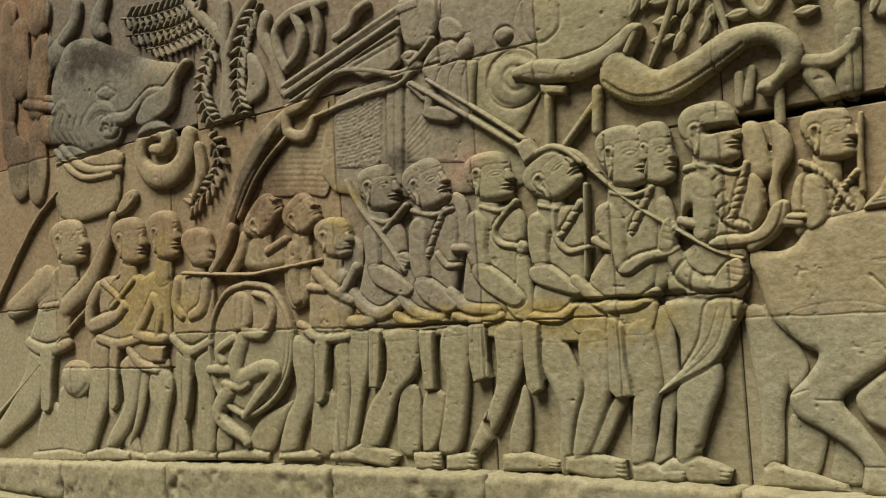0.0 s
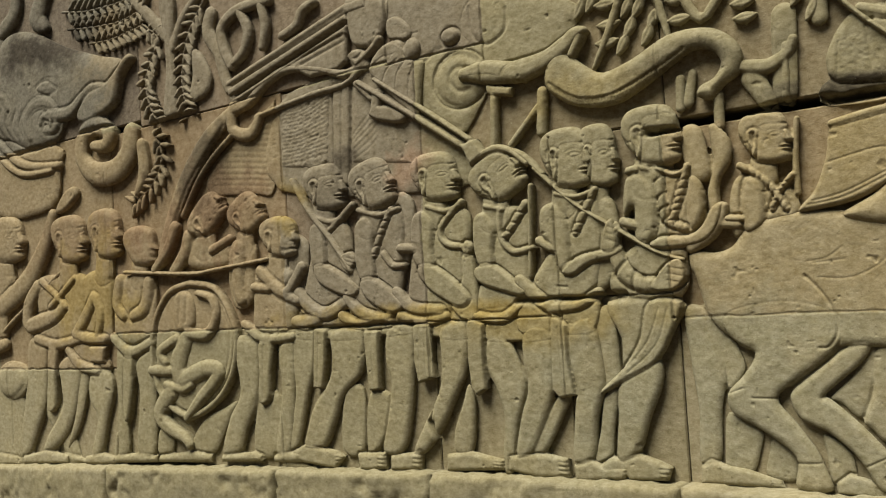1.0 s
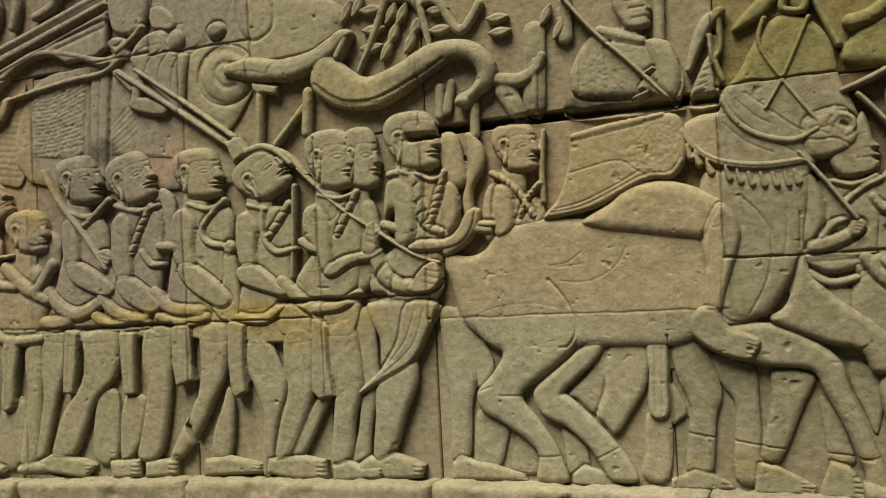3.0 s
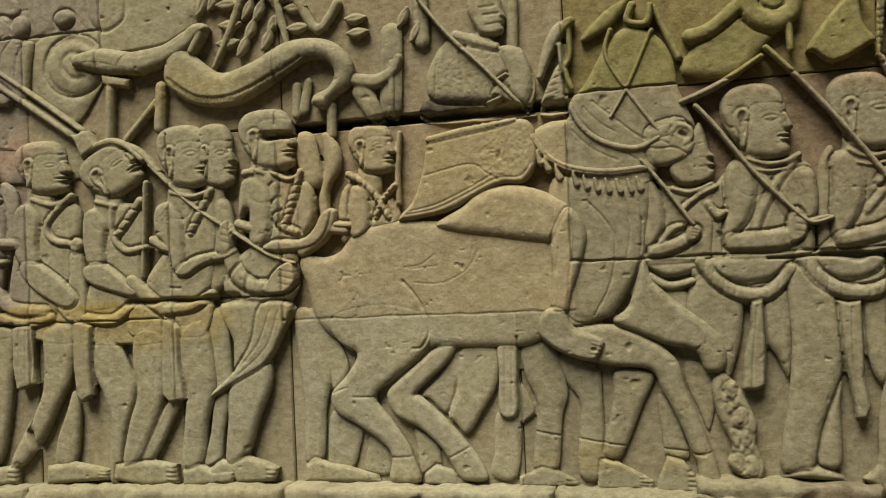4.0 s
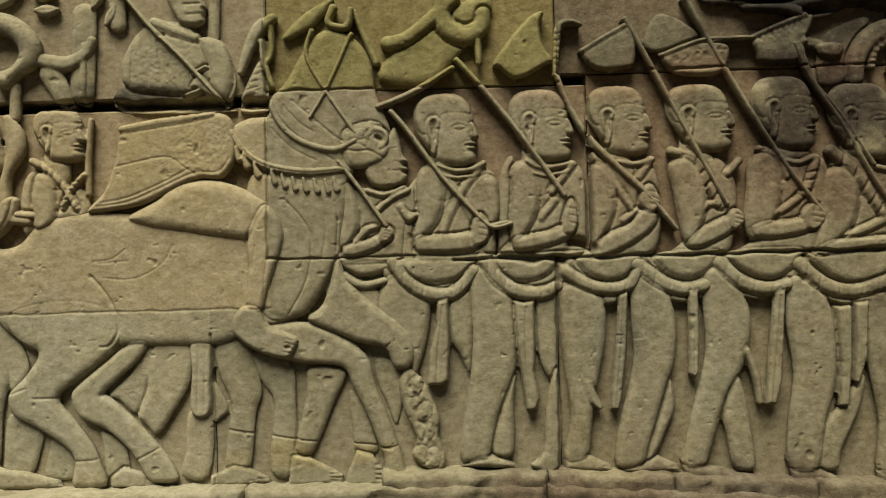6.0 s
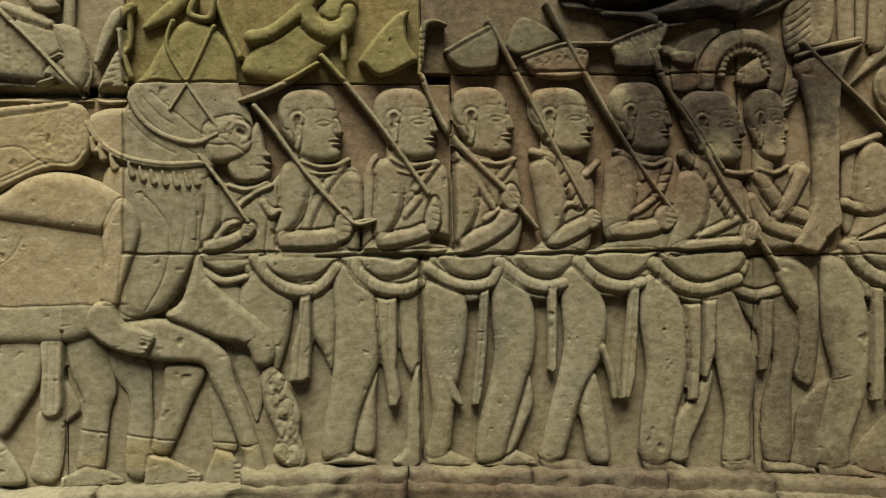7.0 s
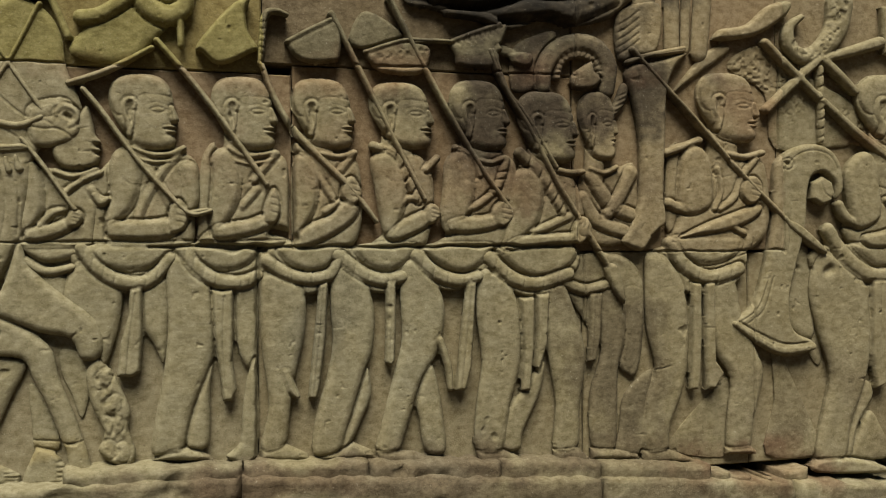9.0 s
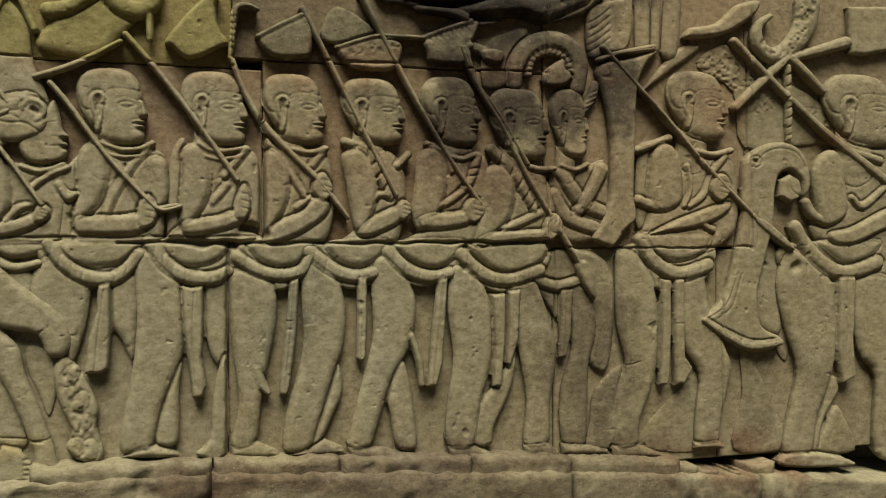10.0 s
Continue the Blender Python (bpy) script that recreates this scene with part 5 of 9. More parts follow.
r.slab(38, 0.011, (-0.942, 0.510), (-0.870, 0.508), (-0.877, 0.402), (-0.878, 0.301), (-0.930, 0.296), (-0.938, 0.402), hard=True)
r.groove(3, 0.002, (-0.906, 0.496), (-0.903, 0.308))
r.limb(37, (-1.013, 0.626, 0.0231), (-0.948, 0.569, 0.0250), (-0.842, 0.548, 0.0221), (-0.807, 0.584, 0.0175))
r.limb(35, (-1.042, 0.563, 0.0232), (-0.977, 0.531, 0.0228), (-0.822, 0.536, 0.0198))
r.braid(38, (-0.792, 0.921, 0.0132), (-0.843, 0.838, 0.0156), (-0.873, 0.772, 0.0134))
r.limb(37, (-0.938, 0.932, 0.0114), (-0.848, 0.907, 0.0111), (-0.767, 0.919, 0.0109))
r.limb(37, (-0.832, 0.769, 0.0133), (-0.797, 0.728, 0.0131), (-0.748, 0.725, 0.0108))
r.slab(40, 0.022, (-0.954, 0.885), (-0.905, 0.909), (-0.869, 0.866), (-0.875, 0.772), (-0.874, 0.682), (-0.936, 0.674), (-0.963, 0.739), (-0.964, 0.818))
r.slab(43, 0.018, (-0.946, 0.678), (-0.873, 0.690), (-0.763, 0.614), (-0.750, 0.581), (-0.811, 0.563), (-0.914, 0.613))
r.head(-0.875, 1.016, 0.1999, 0.1884, 1, 42, tilt=14)
r.slab(31, 0.020, (-1.007, 0.077), (-0.877, 0.087), (-0.876, 0.028), (-0.997, 0.017), hard=True)
r.groove(5, 0.0020, (-0.907, 0.034), (-0.876, 0.032), hard=True)
r.groove(5, 0.0020, (-0.907, 0.048), (-0.876, 0.046), hard=True)
r.groove(5, 0.0020, (-0.907, 0.062), (-0.876, 0.060), hard=True)
r.groove(5, 0.0020, (-0.907, 0.076), (-0.876, 0.074), hard=True)
r.done(step=0.0026)

r = Relief("carved_soldier", "carved soldier with worn dark cap and long ears", "soldier carving", "marching soldiers", lift=4)
r.slab(29, 0.03, (-0.662, 0.894), (-0.508, 0.900), (-0.467, 0.852), (-0.478, 0.744), (-0.496, 0.617), (-0.573, 0.547), (-0.723, 0.552), (-0.729, 0.685))
r.slab(31, 0.03, (-0.612, 0.511), (-0.502, 0.522), (-0.512, 0.381), (-0.569, 0.271), (-0.625, 0.178), (-0.696, 0.098), (-0.753, 0.095), (-0.686, 0.213), (-0.630, 0.307), (-0.615, 0.400))
r.slab(24, 0.02, (-0.516, 0.323), (-0.494, 0.254), (-0.515, 0.106), (-0.580, 0.103), (-0.580, 0.171), (-0.545, 0.253))
r.slab(25, 0.012, (-0.723, 0.552), (-0.495, 0.562), (-0.497, 0.471), (-0.727, 0.495))
r.slab(38, 0.012, (-0.720, 0.523), (-0.644, 0.525), (-0.650, 0.400), (-0.639, 0.344), (-0.709, 0.325), (-0.723, 0.401), hard=True)
r.groove(3, 0.002, (-0.692, 0.509), (-0.699, 0.340))
r.groove(3, 0.002, (-0.668, 0.509), (-0.672, 0.344))
r.limb(37, (-0.786, 0.635, 0.0218), (-0.721, 0.578, 0.0235), (-0.599, 0.566, 0.0207))
r.limb(35, (-0.772, 0.554, 0.0195), (-0.676, 0.531, 0.0190), (-0.582, 0.547, 0.0165))
r.limb(38, (-0.498, 0.914, 0.0122), (-0.581, 0.837, 0.0124), (-0.561, 0.783, 0.0123), (-0.472, 0.765, 0.0120))
r.limb(37, (-0.632, 0.913, 0.0105), (-0.559, 0.891, 0.0103), (-0.499, 0.907, 0.0101))
r.slab(34, 0.014, (-0.501, 0.742), (-0.465, 0.739), (-0.449, 0.651), (-0.450, 0.542), (-0.511, 0.530), (-0.557, 0.574), (-0.542, 0.628), (-0.506, 0.663))
r.blob(40, -0.482, 0.762, 0.0221, 0.0255)
r.slab(40, 0.022, (-0.701, 0.878), (-0.652, 0.903), (-0.607, 0.862), (-0.616, 0.772), (-0.613, 0.708), (-0.675, 0.701), (-0.707, 0.760))
r.limb(43, (-0.756, 0.783, 0.0174), (-0.696, 0.778, 0.0171))
r.slab(43, 0.018, (-0.688, 0.709), (-0.612, 0.716), (-0.491, 0.628), (-0.478, 0.589), (-0.530, 0.573), (-0.646, 0.639))
r.head(-0.600, 1.009, 0.1998, 0.1719, 1, 42)
r.slab(31, 0.020, (-0.853, 0.079), (-0.717, 0.100), (-0.721, 0.037), (-0.856, 0.025), hard=True)
r.groove(5, 0.0020, (-0.749, 0.044), (-0.717, 0.042), hard=True)
r.groove(5, 0.0020, (-0.749, 0.059), (-0.717, 0.057), hard=True)
r.groove(5, 0.0020, (-0.749, 0.074), (-0.717, 0.072), hard=True)
r.groove(5, 0.0020, (-0.749, 0.089), (-0.717, 0.087), hard=True)
r.done(step=0.0026)

r = Relief("carved_soldier", "carved soldier looking up with braided necklaces", "soldier carving", "marching soldiers", lift=6)
r.slab(29, 0.03, (-0.415, 0.868), (-0.272, 0.877), (-0.234, 0.831), (-0.246, 0.727), (-0.261, 0.614), (-0.352, 0.530), (-0.470, 0.543), (-0.415, 0.725))
r.slab(26, 0.026, (-0.435, 0.470), (-0.366, 0.486), (-0.310, 0.380), (-0.295, 0.310), (-0.336, 0.188), (-0.357, 0.061), (-0.399, 0.059), (-0.384, 0.221), (-0.408, 0.309), (-0.441, 0.381))
r.slab(32, 0.03, (-0.286, 0.502), (-0.189, 0.499), (-0.187, 0.363), (-0.204, 0.277), (-0.242, 0.191), (-0.288, 0.110), (-0.346, 0.097), (-0.321, 0.223), (-0.290, 0.311), (-0.301, 0.397))
r.slab(22, 0.02, (-0.192, 0.284), (-0.141, 0.299), (-0.181, 0.218), (-0.247, 0.115), (-0.296, 0.113), (-0.241, 0.205))
r.slab(25, 0.012, (-0.480, 0.553), (-0.177, 0.559), (-0.184, 0.465), (-0.486, 0.471))
r.slab(38, 0.012, (-0.496, 0.544), (-0.432, 0.520), (-0.440, 0.398), (-0.435, 0.309), (-0.474, 0.287), (-0.494, 0.309), (-0.502, 0.399), hard=True)
r.limb(36, (-0.459, 0.543, 0.0159), (-0.363, 0.532, 0.0174), (-0.293, 0.572, 0.0171))
r.braid(39, (-0.255, 0.882, 0.0151), (-0.296, 0.828, 0.0153), (-0.337, 0.783, 0.0135))
r.limb(38, (-0.348, 0.877, 0.0117), (-0.349, 0.788, 0.0116), (-0.307, 0.738, 0.0115), (-0.240, 0.744, 0.0113))
r.limb(37, (-0.403, 0.890, 0.0099), (-0.339, 0.873, 0.0097))
r.slab(40, 0.022, (-0.449, 0.854), (-0.404, 0.872), (-0.366, 0.825), (-0.377, 0.754), (-0.379, 0.701), (-0.434, 0.690), (-0.455, 0.760))
r.slab(43, 0.018, (-0.455, 0.695), (-0.379, 0.704), (-0.289, 0.639), (-0.257, 0.619), (-0.279, 0.596), (-0.353, 0.614), (-0.441, 0.647))
r.head(-0.355, 0.978, 0.1970, 0.1713, 1, 42, tilt=30)
r.limb(46, (-0.436, 1.041, 0.0120), (-0.358, 1.067, 0.0137), (-0.296, 1.053, 0.0115), (-0.237, 1.006, 0.0113))
r.slab(31, 0.020, (-0.367, 0.103), (-0.288, 0.114), (-0.227, 0.116), (-0.166, 0.106), (-0.160, 0.049), (-0.273, 0.041), (-0.374, 0.057), hard=True)
r.groove(5, 0.0020, (-0.192, 0.057), (-0.160, 0.055), hard=True)
r.groove(5, 0.0020, (-0.192, 0.070), (-0.160, 0.068), hard=True)
r.groove(5, 0.0020, (-0.192, 0.083), (-0.160, 0.081), hard=True)
r.groove(5, 0.0020, (-0.192, 0.096), (-0.160, 0.094), hard=True)
r.slab(31, 0.020, (-0.612, 0.096), (-0.517, 0.110), (-0.393, 0.089), (-0.395, 0.056), (-0.616, 0.039), hard=True)
r.groove(5, 0.0020, (-0.425, 0.052), (-0.393, 0.050), hard=True)
r.groove(5, 0.0020, (-0.425, 0.062), (-0.393, 0.060), hard=True)
r.groove(5, 0.0020, (-0.425, 0.072), (-0.393, 0.070), hard=True)
r.groove(5, 0.0020, (-0.425, 0.082), (-0.393, 0.080), hard=True)
r.done(step=0.0026)

r = Relief("carved_soldier", "carved soldier seen behind his neighbour's face", "soldier carving", "marching soldiers", lift=6)
r.slab(26, 0.026, (-0.022, 0.861), (0.030, 0.869), (0.048, 0.805), (0.048, 0.706), (0.017, 0.625), (-0.031, 0.603), (-0.042, 0.712))
r.slab(24, 0.026, (-0.054, 0.529), (0.008, 0.551), (0.023, 0.395), (0.018, 0.330), (-0.027, 0.310), (-0.037, 0.429))
r.slab(22, 0.02, (-0.034, 0.293), (0.017, 0.314), (-0.009, 0.199), (-0.023, 0.108), (-0.078, 0.104), (-0.053, 0.197))
r.head(-0.003, 0.999, 0.1291, 0.1899, 1, 36)
r.slab(31, 0.020, (-0.076, 0.084), (-0.018, 0.120), (0.053, 0.117), (0.087, 0.103), (0.050, 0.072), (-0.068, 0.065), hard=True)
r.groove(5, 0.0020, (0.055, 0.078), (0.087, 0.076), hard=True)
r.groove(5, 0.0020, (0.055, 0.089), (0.087, 0.087), hard=True)
r.groove(5, 0.0020, (0.055, 0.099), (0.087, 0.097), hard=True)
r.groove(5, 0.0020, (0.055, 0.110), (0.087, 0.108), hard=True)
r.done(step=0.0026)

r = Relief("carved_soldier", "stout carved soldier holding a long lance with both hands", "soldier carving", "marching soldiers", lift=9)
r.slab(30, 0.034, (-0.160, 0.859), (-0.155, 0.882), (-0.024, 0.885), (0.001, 0.826), (-0.003, 0.709), (-0.031, 0.603), (-0.090, 0.564), (-0.197, 0.560), (-0.252, 0.631), (-0.160, 0.760))
r.slab(32, 0.03, (-0.131, 0.501), (-0.053, 0.529), (-0.030, 0.429), (-0.022, 0.330), (-0.055, 0.230), (-0.074, 0.111), (-0.143, 0.097), (-0.132, 0.228), (-0.124, 0.312), (-0.140, 0.396))
r.slab(28, 0.012, (-0.302, 0.558), (-0.255, 0.591), (-0.158, 0.550), (-0.031, 0.578), (-0.044, 0.487), (-0.134, 0.477), (-0.299, 0.481))
r.slab(38, 0.012, (-0.186, 0.551), (-0.134, 0.506), (-0.134, 0.396), (-0.118, 0.295), (-0.173, 0.285), (-0.198, 0.311), (-0.194, 0.431), hard=True)
r.groove(3, 0.002, (-0.162, 0.499), (-0.156, 0.303))
r.limb(38, (-0.288, 0.646, 0.0228), (-0.242, 0.601, 0.0243), (-0.187, 0.559, 0.0221))
r.limb(38, (-0.187, 0.557, 0.0184), (-0.090, 0.564, 0.0179), (-0.025, 0.598, 0.0158))
r.groove(5, 0.003, (-0.157, 0.621), (-0.124, 0.619))
r.braid(39, (-0.016, 0.898, 0.0123), (-0.050, 0.839, 0.0142), (-0.084, 0.780, 0.0126))
r.limb(38, (-0.144, 0.900, 0.0092), (-0.077, 0.884, 0.0090), (-0.020, 0.895, 0.0088))
r.limb(40, (-0.211, 0.763, 0.0149), (-0.165, 0.738, 0.0165), (-0.122, 0.738, 0.0127))
r.slab(41, 0.024, (-0.200, 0.859), (-0.146, 0.874), (-0.110, 0.819), (-0.105, 0.734), (-0.107, 0.680), (-0.146, 0.665), (-0.169, 0.739), (-0.205, 0.785))
r.slab(44, 0.016, (-0.141, 0.665), (-0.089, 0.705), (-0.013, 0.720), (0.053, 0.728), (0.047, 0.696), (-0.034, 0.683), (-0.103, 0.649))
r.slab(47, 0.01, (-0.002, 0.719), (0.010, 0.783), (0.033, 0.809), (0.047, 0.772), (0.047, 0.719))
r.groove(3, 0.0016, (0.025, 0.786), (0.049, 0.775))
r.groove(3, 0.0016, (0.023, 0.767), (0.048, 0.757))
r.groove(3, 0.0016, (0.022, 0.749), (0.047, 0.738))
r.head(-0.105, 1.004, 0.1730, 0.1888, 1, 44)
r.slab(31, 0.020, (-0.145, 0.090), (-0.084, 0.110), (-0.039, 0.091), (0.052, 0.101), (0.017, 0.054), (-0.140, 0.039), hard=True)
r.groove(5, 0.0020, (0.020, 0.055), (0.052, 0.053), hard=True)
r.groove(5, 0.0020, (0.020, 0.067), (0.052, 0.065), hard=True)
r.groove(5, 0.0020, (0.020, 0.079), (0.052, 0.077), hard=True)
r.groove(5, 0.0020, (0.020, 0.092), (0.052, 0.090), hard=True)
r.done(step=0.0026)

r = Relief("carved_soldier", "tall carved soldier with a cracked forehead, belt and curved sash", "soldier carving", "marching soldiers", lift=7)
r.slab(30, 0.034, (0.119, 0.930), (0.163, 0.936), (0.264, 0.918), (0.309, 0.859), (0.299, 0.766), (0.252, 0.707), (0.226, 0.574), (0.029, 0.584), (0.024, 0.674), (0.119, 0.754))
r.slab(27, 0.03, (-0.002, 0.568), (0.222, 0.564), (0.190, 0.473), (0.108, 0.395), (0.035, 0.363), (0.033, 0.460))
r.slab(32, 0.03, (0.031, 0.363), (0.108, 0.395), (0.149, 0.394), (0.150, 0.331), (0.107, 0.234), (0.065, 0.129), (-0.001, 0.105), (0.008, 0.232), (0.013, 0.313))
r.slab(38, 0.016, (0.128, 0.563), (0.225, 0.559), (0.194, 0.473), (0.142, 0.394), (0.055, 0.346), (-0.028, 0.302), (-0.038, 0.313), (0.036, 0.376), (0.095, 0.459))
r.groove(3, 0.002, (0.187, 0.544), (0.146, 0.442), (0.053, 0.363))
r.groove(3, 0.002, (0.161, 0.545), (0.120, 0.451), (0.044, 0.371))
r.braid(42, (0.034, 0.713, 0.0242), (0.062, 0.647, 0.0256), (0.126, 0.610, 0.0234), (0.218, 0.624, 0.0211))
r.braid(40, (0.096, 0.938, 0.0136), (0.163, 0.936, 0.0150), (0.188, 0.856, 0.0165), (0.198, 0.791, 0.0148), (0.249, 0.761, 0.0129))
r.braid(39, (0.268, 0.930, 0.0113), (0.242, 0.850, 0.0130), (0.217, 0.786, 0.0114))
r.limb(38, (0.180, 0.937, 0.0083), (0.230, 0.912, 0.0082), (0.267, 0.923, 0.0081))
r.slab(37, 0.022, (0.270, 0.898), (0.302, 0.883), (0.309, 0.812), (0.285, 0.759), (0.262, 0.777))
r.limb(41, (0.069, 0.795, 0.0154), (0.108, 0.779, 0.0152))
r.slab(41, 0.028, (0.082, 0.913), (0.128, 0.931), (0.167, 0.897), (0.178, 0.825), (0.170, 0.758), (0.139, 0.722), (0.101, 0.744), (0.103, 0.832), (0.070, 0.811))
r.slab(44, 0.016, (0.145, 0.728), (0.187, 0.744), (0.261, 0.742), (0.302, 0.769), (0.331, 0.813), (0.364, 0.819), (0.347, 0.758), (0.302, 0.716), (0.215, 0.706), (0.154, 0.711))
r.slab(46, 0.01, (0.147, 0.613), (0.187, 0.664), (0.233, 0.680), (0.246, 0.628), (0.217, 0.595), (0.159, 0.590))
r.groove(3, 0.0016, (0.195, 0.657), (0.246, 0.646))
r.groove(3, 0.0016, (0.194, 0.639), (0.245, 0.628))
r.groove(3, 0.0016, (0.192, 0.620), (0.243, 0.609))
r.head(0.168, 1.030, 0.1821, 0.1802, 1, 45, cap=0.3)
r.groove(14, 0.004, (0.157, 1.049), (0.214, 1.044), (0.272, 1.035))
r.slab(31, 0.020, (-0.001, 0.108), (0.065, 0.134), (0.126, 0.116), (0.162, 0.098), (0.148, 0.061), (0.031, 0.053), hard=True)
r.groove(5, 0.0020, (0.130, 0.069), (0.162, 0.067), hard=True)
r.groove(5, 0.0020, (0.130, 0.081), (0.162, 0.079), hard=True)
r.groove(5, 0.0020, (0.130, 0.094), (0.162, 0.092), hard=True)
r.groove(5, 0.0020, (0.130, 0.107), (0.162, 0.105), hard=True)
r.done(step=0.0026)

r = Relief("carved_soldier", "small carved soldier in a pointed cap behind the horse", "soldier carving", "marching soldiers", lift=2)
r.slab(28, 0.026, (0.386, 0.866), (0.430, 0.894), (0.499, 0.859), (0.541, 0.833), (0.551, 0.765), (0.443, 0.750), (0.386, 0.720), (0.370, 0.782))
r.braid(38, (0.411, 0.912, 0.0108), (0.467, 0.875, 0.0106), (0.502, 0.828, 0.0104), (0.523, 0.787, 0.0089))
r.braid(37, (0.544, 0.872, 0.0088), (0.509, 0.834, 0.0089), (0.488, 0.791, 0.0090))
r.slab(40, 0.022, (0.421, 0.880), (0.459, 0.867), (0.471, 0.803), (0.461, 0.748), (0.414, 0.733), (0.406, 0.802))
r.limb(42, (0.370, 0.775, 0.0109), (0.407, 0.771, 0.0107))
r.head(0.480, 0.979, 0.1376, 0.1441, 1, 42)
r.limb(24, (0.563, 1.016, 0.0073), (0.552, 0.906, 0.0088), (0.552, 0.825, 0.0088))
r.done(step=0.0026)

r = Relief("carved_staff", "short carved staff on a soldier's shoulder", "staff carving", "staffs", lift=4)
r.limb(44, (-1.254, 1.076, 0.0111), (-1.184, 0.965, 0.0125), (-1.068, 0.834, 0.0121), (-0.984, 0.723, 0.0118))
r.done()

r = Relief("carved_staff", "carved axe handle leaning on a soldier's shoulder", "staff carving", "staffs", lift=4)
r.limb(42, (-0.337, 1.068, 0.0094), (-0.255, 1.035, 0.0107), (-0.188, 0.966, 0.0094))
r.done()

r = Relief("carved_staff", "thin upright carved staff between two soldiers", "staff carving", "staffs", lift=2)
r.limb(40, (-0.233, 0.936, 0.0088), (-0.250, 0.658, 0.0073))
r.done()

r = Relief("carved_lance", "long carved lance held across two soldiers", "lance carving", "lances", lift=5)
r.limb(44, (-0.212, 0.986, 0.0081), (-0.085, 0.866, 0.0077), (0.059, 0.769, 0.0074), (0.162, 0.703, 0.0071), (0.238, 0.675, 0.0058))
r.hand(48, 0.031, 0.771, 0.0278, 40)
r.done()

r = Relief("carved_offering", "carved offering and raised hand between two soldiers", "offering carving", lift=2)
r.limb(32, (0.345, 1.025, 0.0129), (0.362, 0.980, 0.0274), (0.362, 0.936, 0.0242), (0.343, 0.891, 0.0145), (0.333, 0.845, 0.0163), (0.339, 0.778, 0.0145))
r.limb(42, (0.264, 0.708, 0.0193), (0.316, 0.736, 0.0192), (0.351, 0.780, 0.0175), (0.362, 0.810, 0.0112))
r.limb(38, (0.358, 0.764, 0.0155), (0.397, 0.757, 0.0138))
r.limb(28, (0.279, 1.010, 0.0365), (0.298, 0.912, 0.0328))
r.done()

r = Relief("carved_horse", "carved war horse with raised foreleg, collar and bridle", "horse carving", lift=8)
r.slab(27, 0.036, (0.270, 0.615), (0.252, 0.662), (0.263, 0.696), (0.324, 0.687), (0.373, 0.700), (0.415, 0.745), (0.480, 0.768), (0.567, 0.777), (0.692, 0.763), (0.875, 0.725), (0.995, 0.708), (1.101, 0.733), (1.197, 0.728), (1.199, 0.670), (1.188, 0.612), (1.129, 0.515), (1.046, 0.470), (0.940, 0.444), (0.879, 0.424), (0.742, 0.425), (0.618, 0.428), (0.524, 0.437), (0.412, 0.418), (0.341, 0.463), (0.294, 0.522))
r.slab(27, 0.03, (0.411, 0.415), (0.377, 0.355), (0.332, 0.307), (0.342, 0.254), (0.405, 0.218), (0.475, 0.169), (0.500, 0.131), (0.495, 0.066), (0.580, 0.066), (0.565, 0.130), (0.546, 0.175), (0.504, 0.236), (0.462, 0.296), (0.520, 0.346), (0.601, 0.408), (0.628, 0.452), (0.621, 0.512), (0.496, 0.547), (0.351, 0.521), (0.349, 0.459))
r.slab(22, 0.022, (0.649, 0.433), (0.577, 0.378), (0.512, 0.327), (0.493, 0.295), (0.517, 0.243), (0.579, 0.213), (0.632, 0.167), (0.660, 0.129), (0.695, 0.074), (0.766, 0.074), (0.752, 0.121), (0.720, 0.166), (0.660, 0.234), (0.594, 0.295), (0.576, 0.303), (0.634, 0.354), (0.675, 0.391), (0.696, 0.432))
r.groove(5, 0.003, (0.555, 0.613), (0.594, 0.566), (0.618, 0.520), (0.625, 0.467), (0.602, 0.430), (0.578, 0.426))
r.groove(2, 0.002, (0.657, 0.647), (0.578, 0.642))
r.groove(2, 0.002, (0.774, 0.687), (0.742, 0.636), (0.671, 0.601), (0.592, 0.604))
r.groove(2, 0.002, (0.650, 0.677), (0.610, 0.652), (0.563, 0.647))
r.groove(4, 0.002, (0.336, 0.307), (0.376, 0.322))
r.groove(4, 0.002, (0.399, 0.297), (0.462, 0.296))
r.groove(4, 0.0022, (0.500, 0.131), (0.563, 0.135))
r.groove(4, 0.002, (0.660, 0.129), (0.720, 0.159))
r.slab(30, 0.034, (0.970, 0.842), (1.024, 0.866), (1.120, 0.852), (1.221, 0.856), (1.230, 0.800), (1.211, 0.699), (1.197, 0.626), (1.130, 0.519), (1.091, 0.489), (1.003, 0.501), (0.964, 0.679))
r.slab(29, 0.028, (0.933, 0.981), (0.977, 1.008), (1.027, 1.014), (1.034, 1.058), (1.078, 1.103), (1.134, 1.195), (1.191, 1.234), (1.259, 1.205), (1.296, 1.147), (1.308, 1.066), (1.331, 1.006), (1.344, 0.954), (1.320, 0.897), (1.253, 0.872), (1.220, 0.830), (1.120, 0.835), (1.017, 0.866), (0.958, 0.910))
r.slab(34, 0.022, (1.222, 0.964), (1.265, 0.985), (1.313, 0.985), (1.338, 0.947), (1.344, 0.913), (1.321, 0.883), (1.268, 0.867), (1.233, 0.877), (1.220, 0.910))
r.limb(36, (1.283, 0.949, 0.0058), (1.301, 0.968, 0.0073), (1.327, 0.961, 0.0073), (1.334, 0.937, 0.0072), (1.316, 0.921, 0.0058))
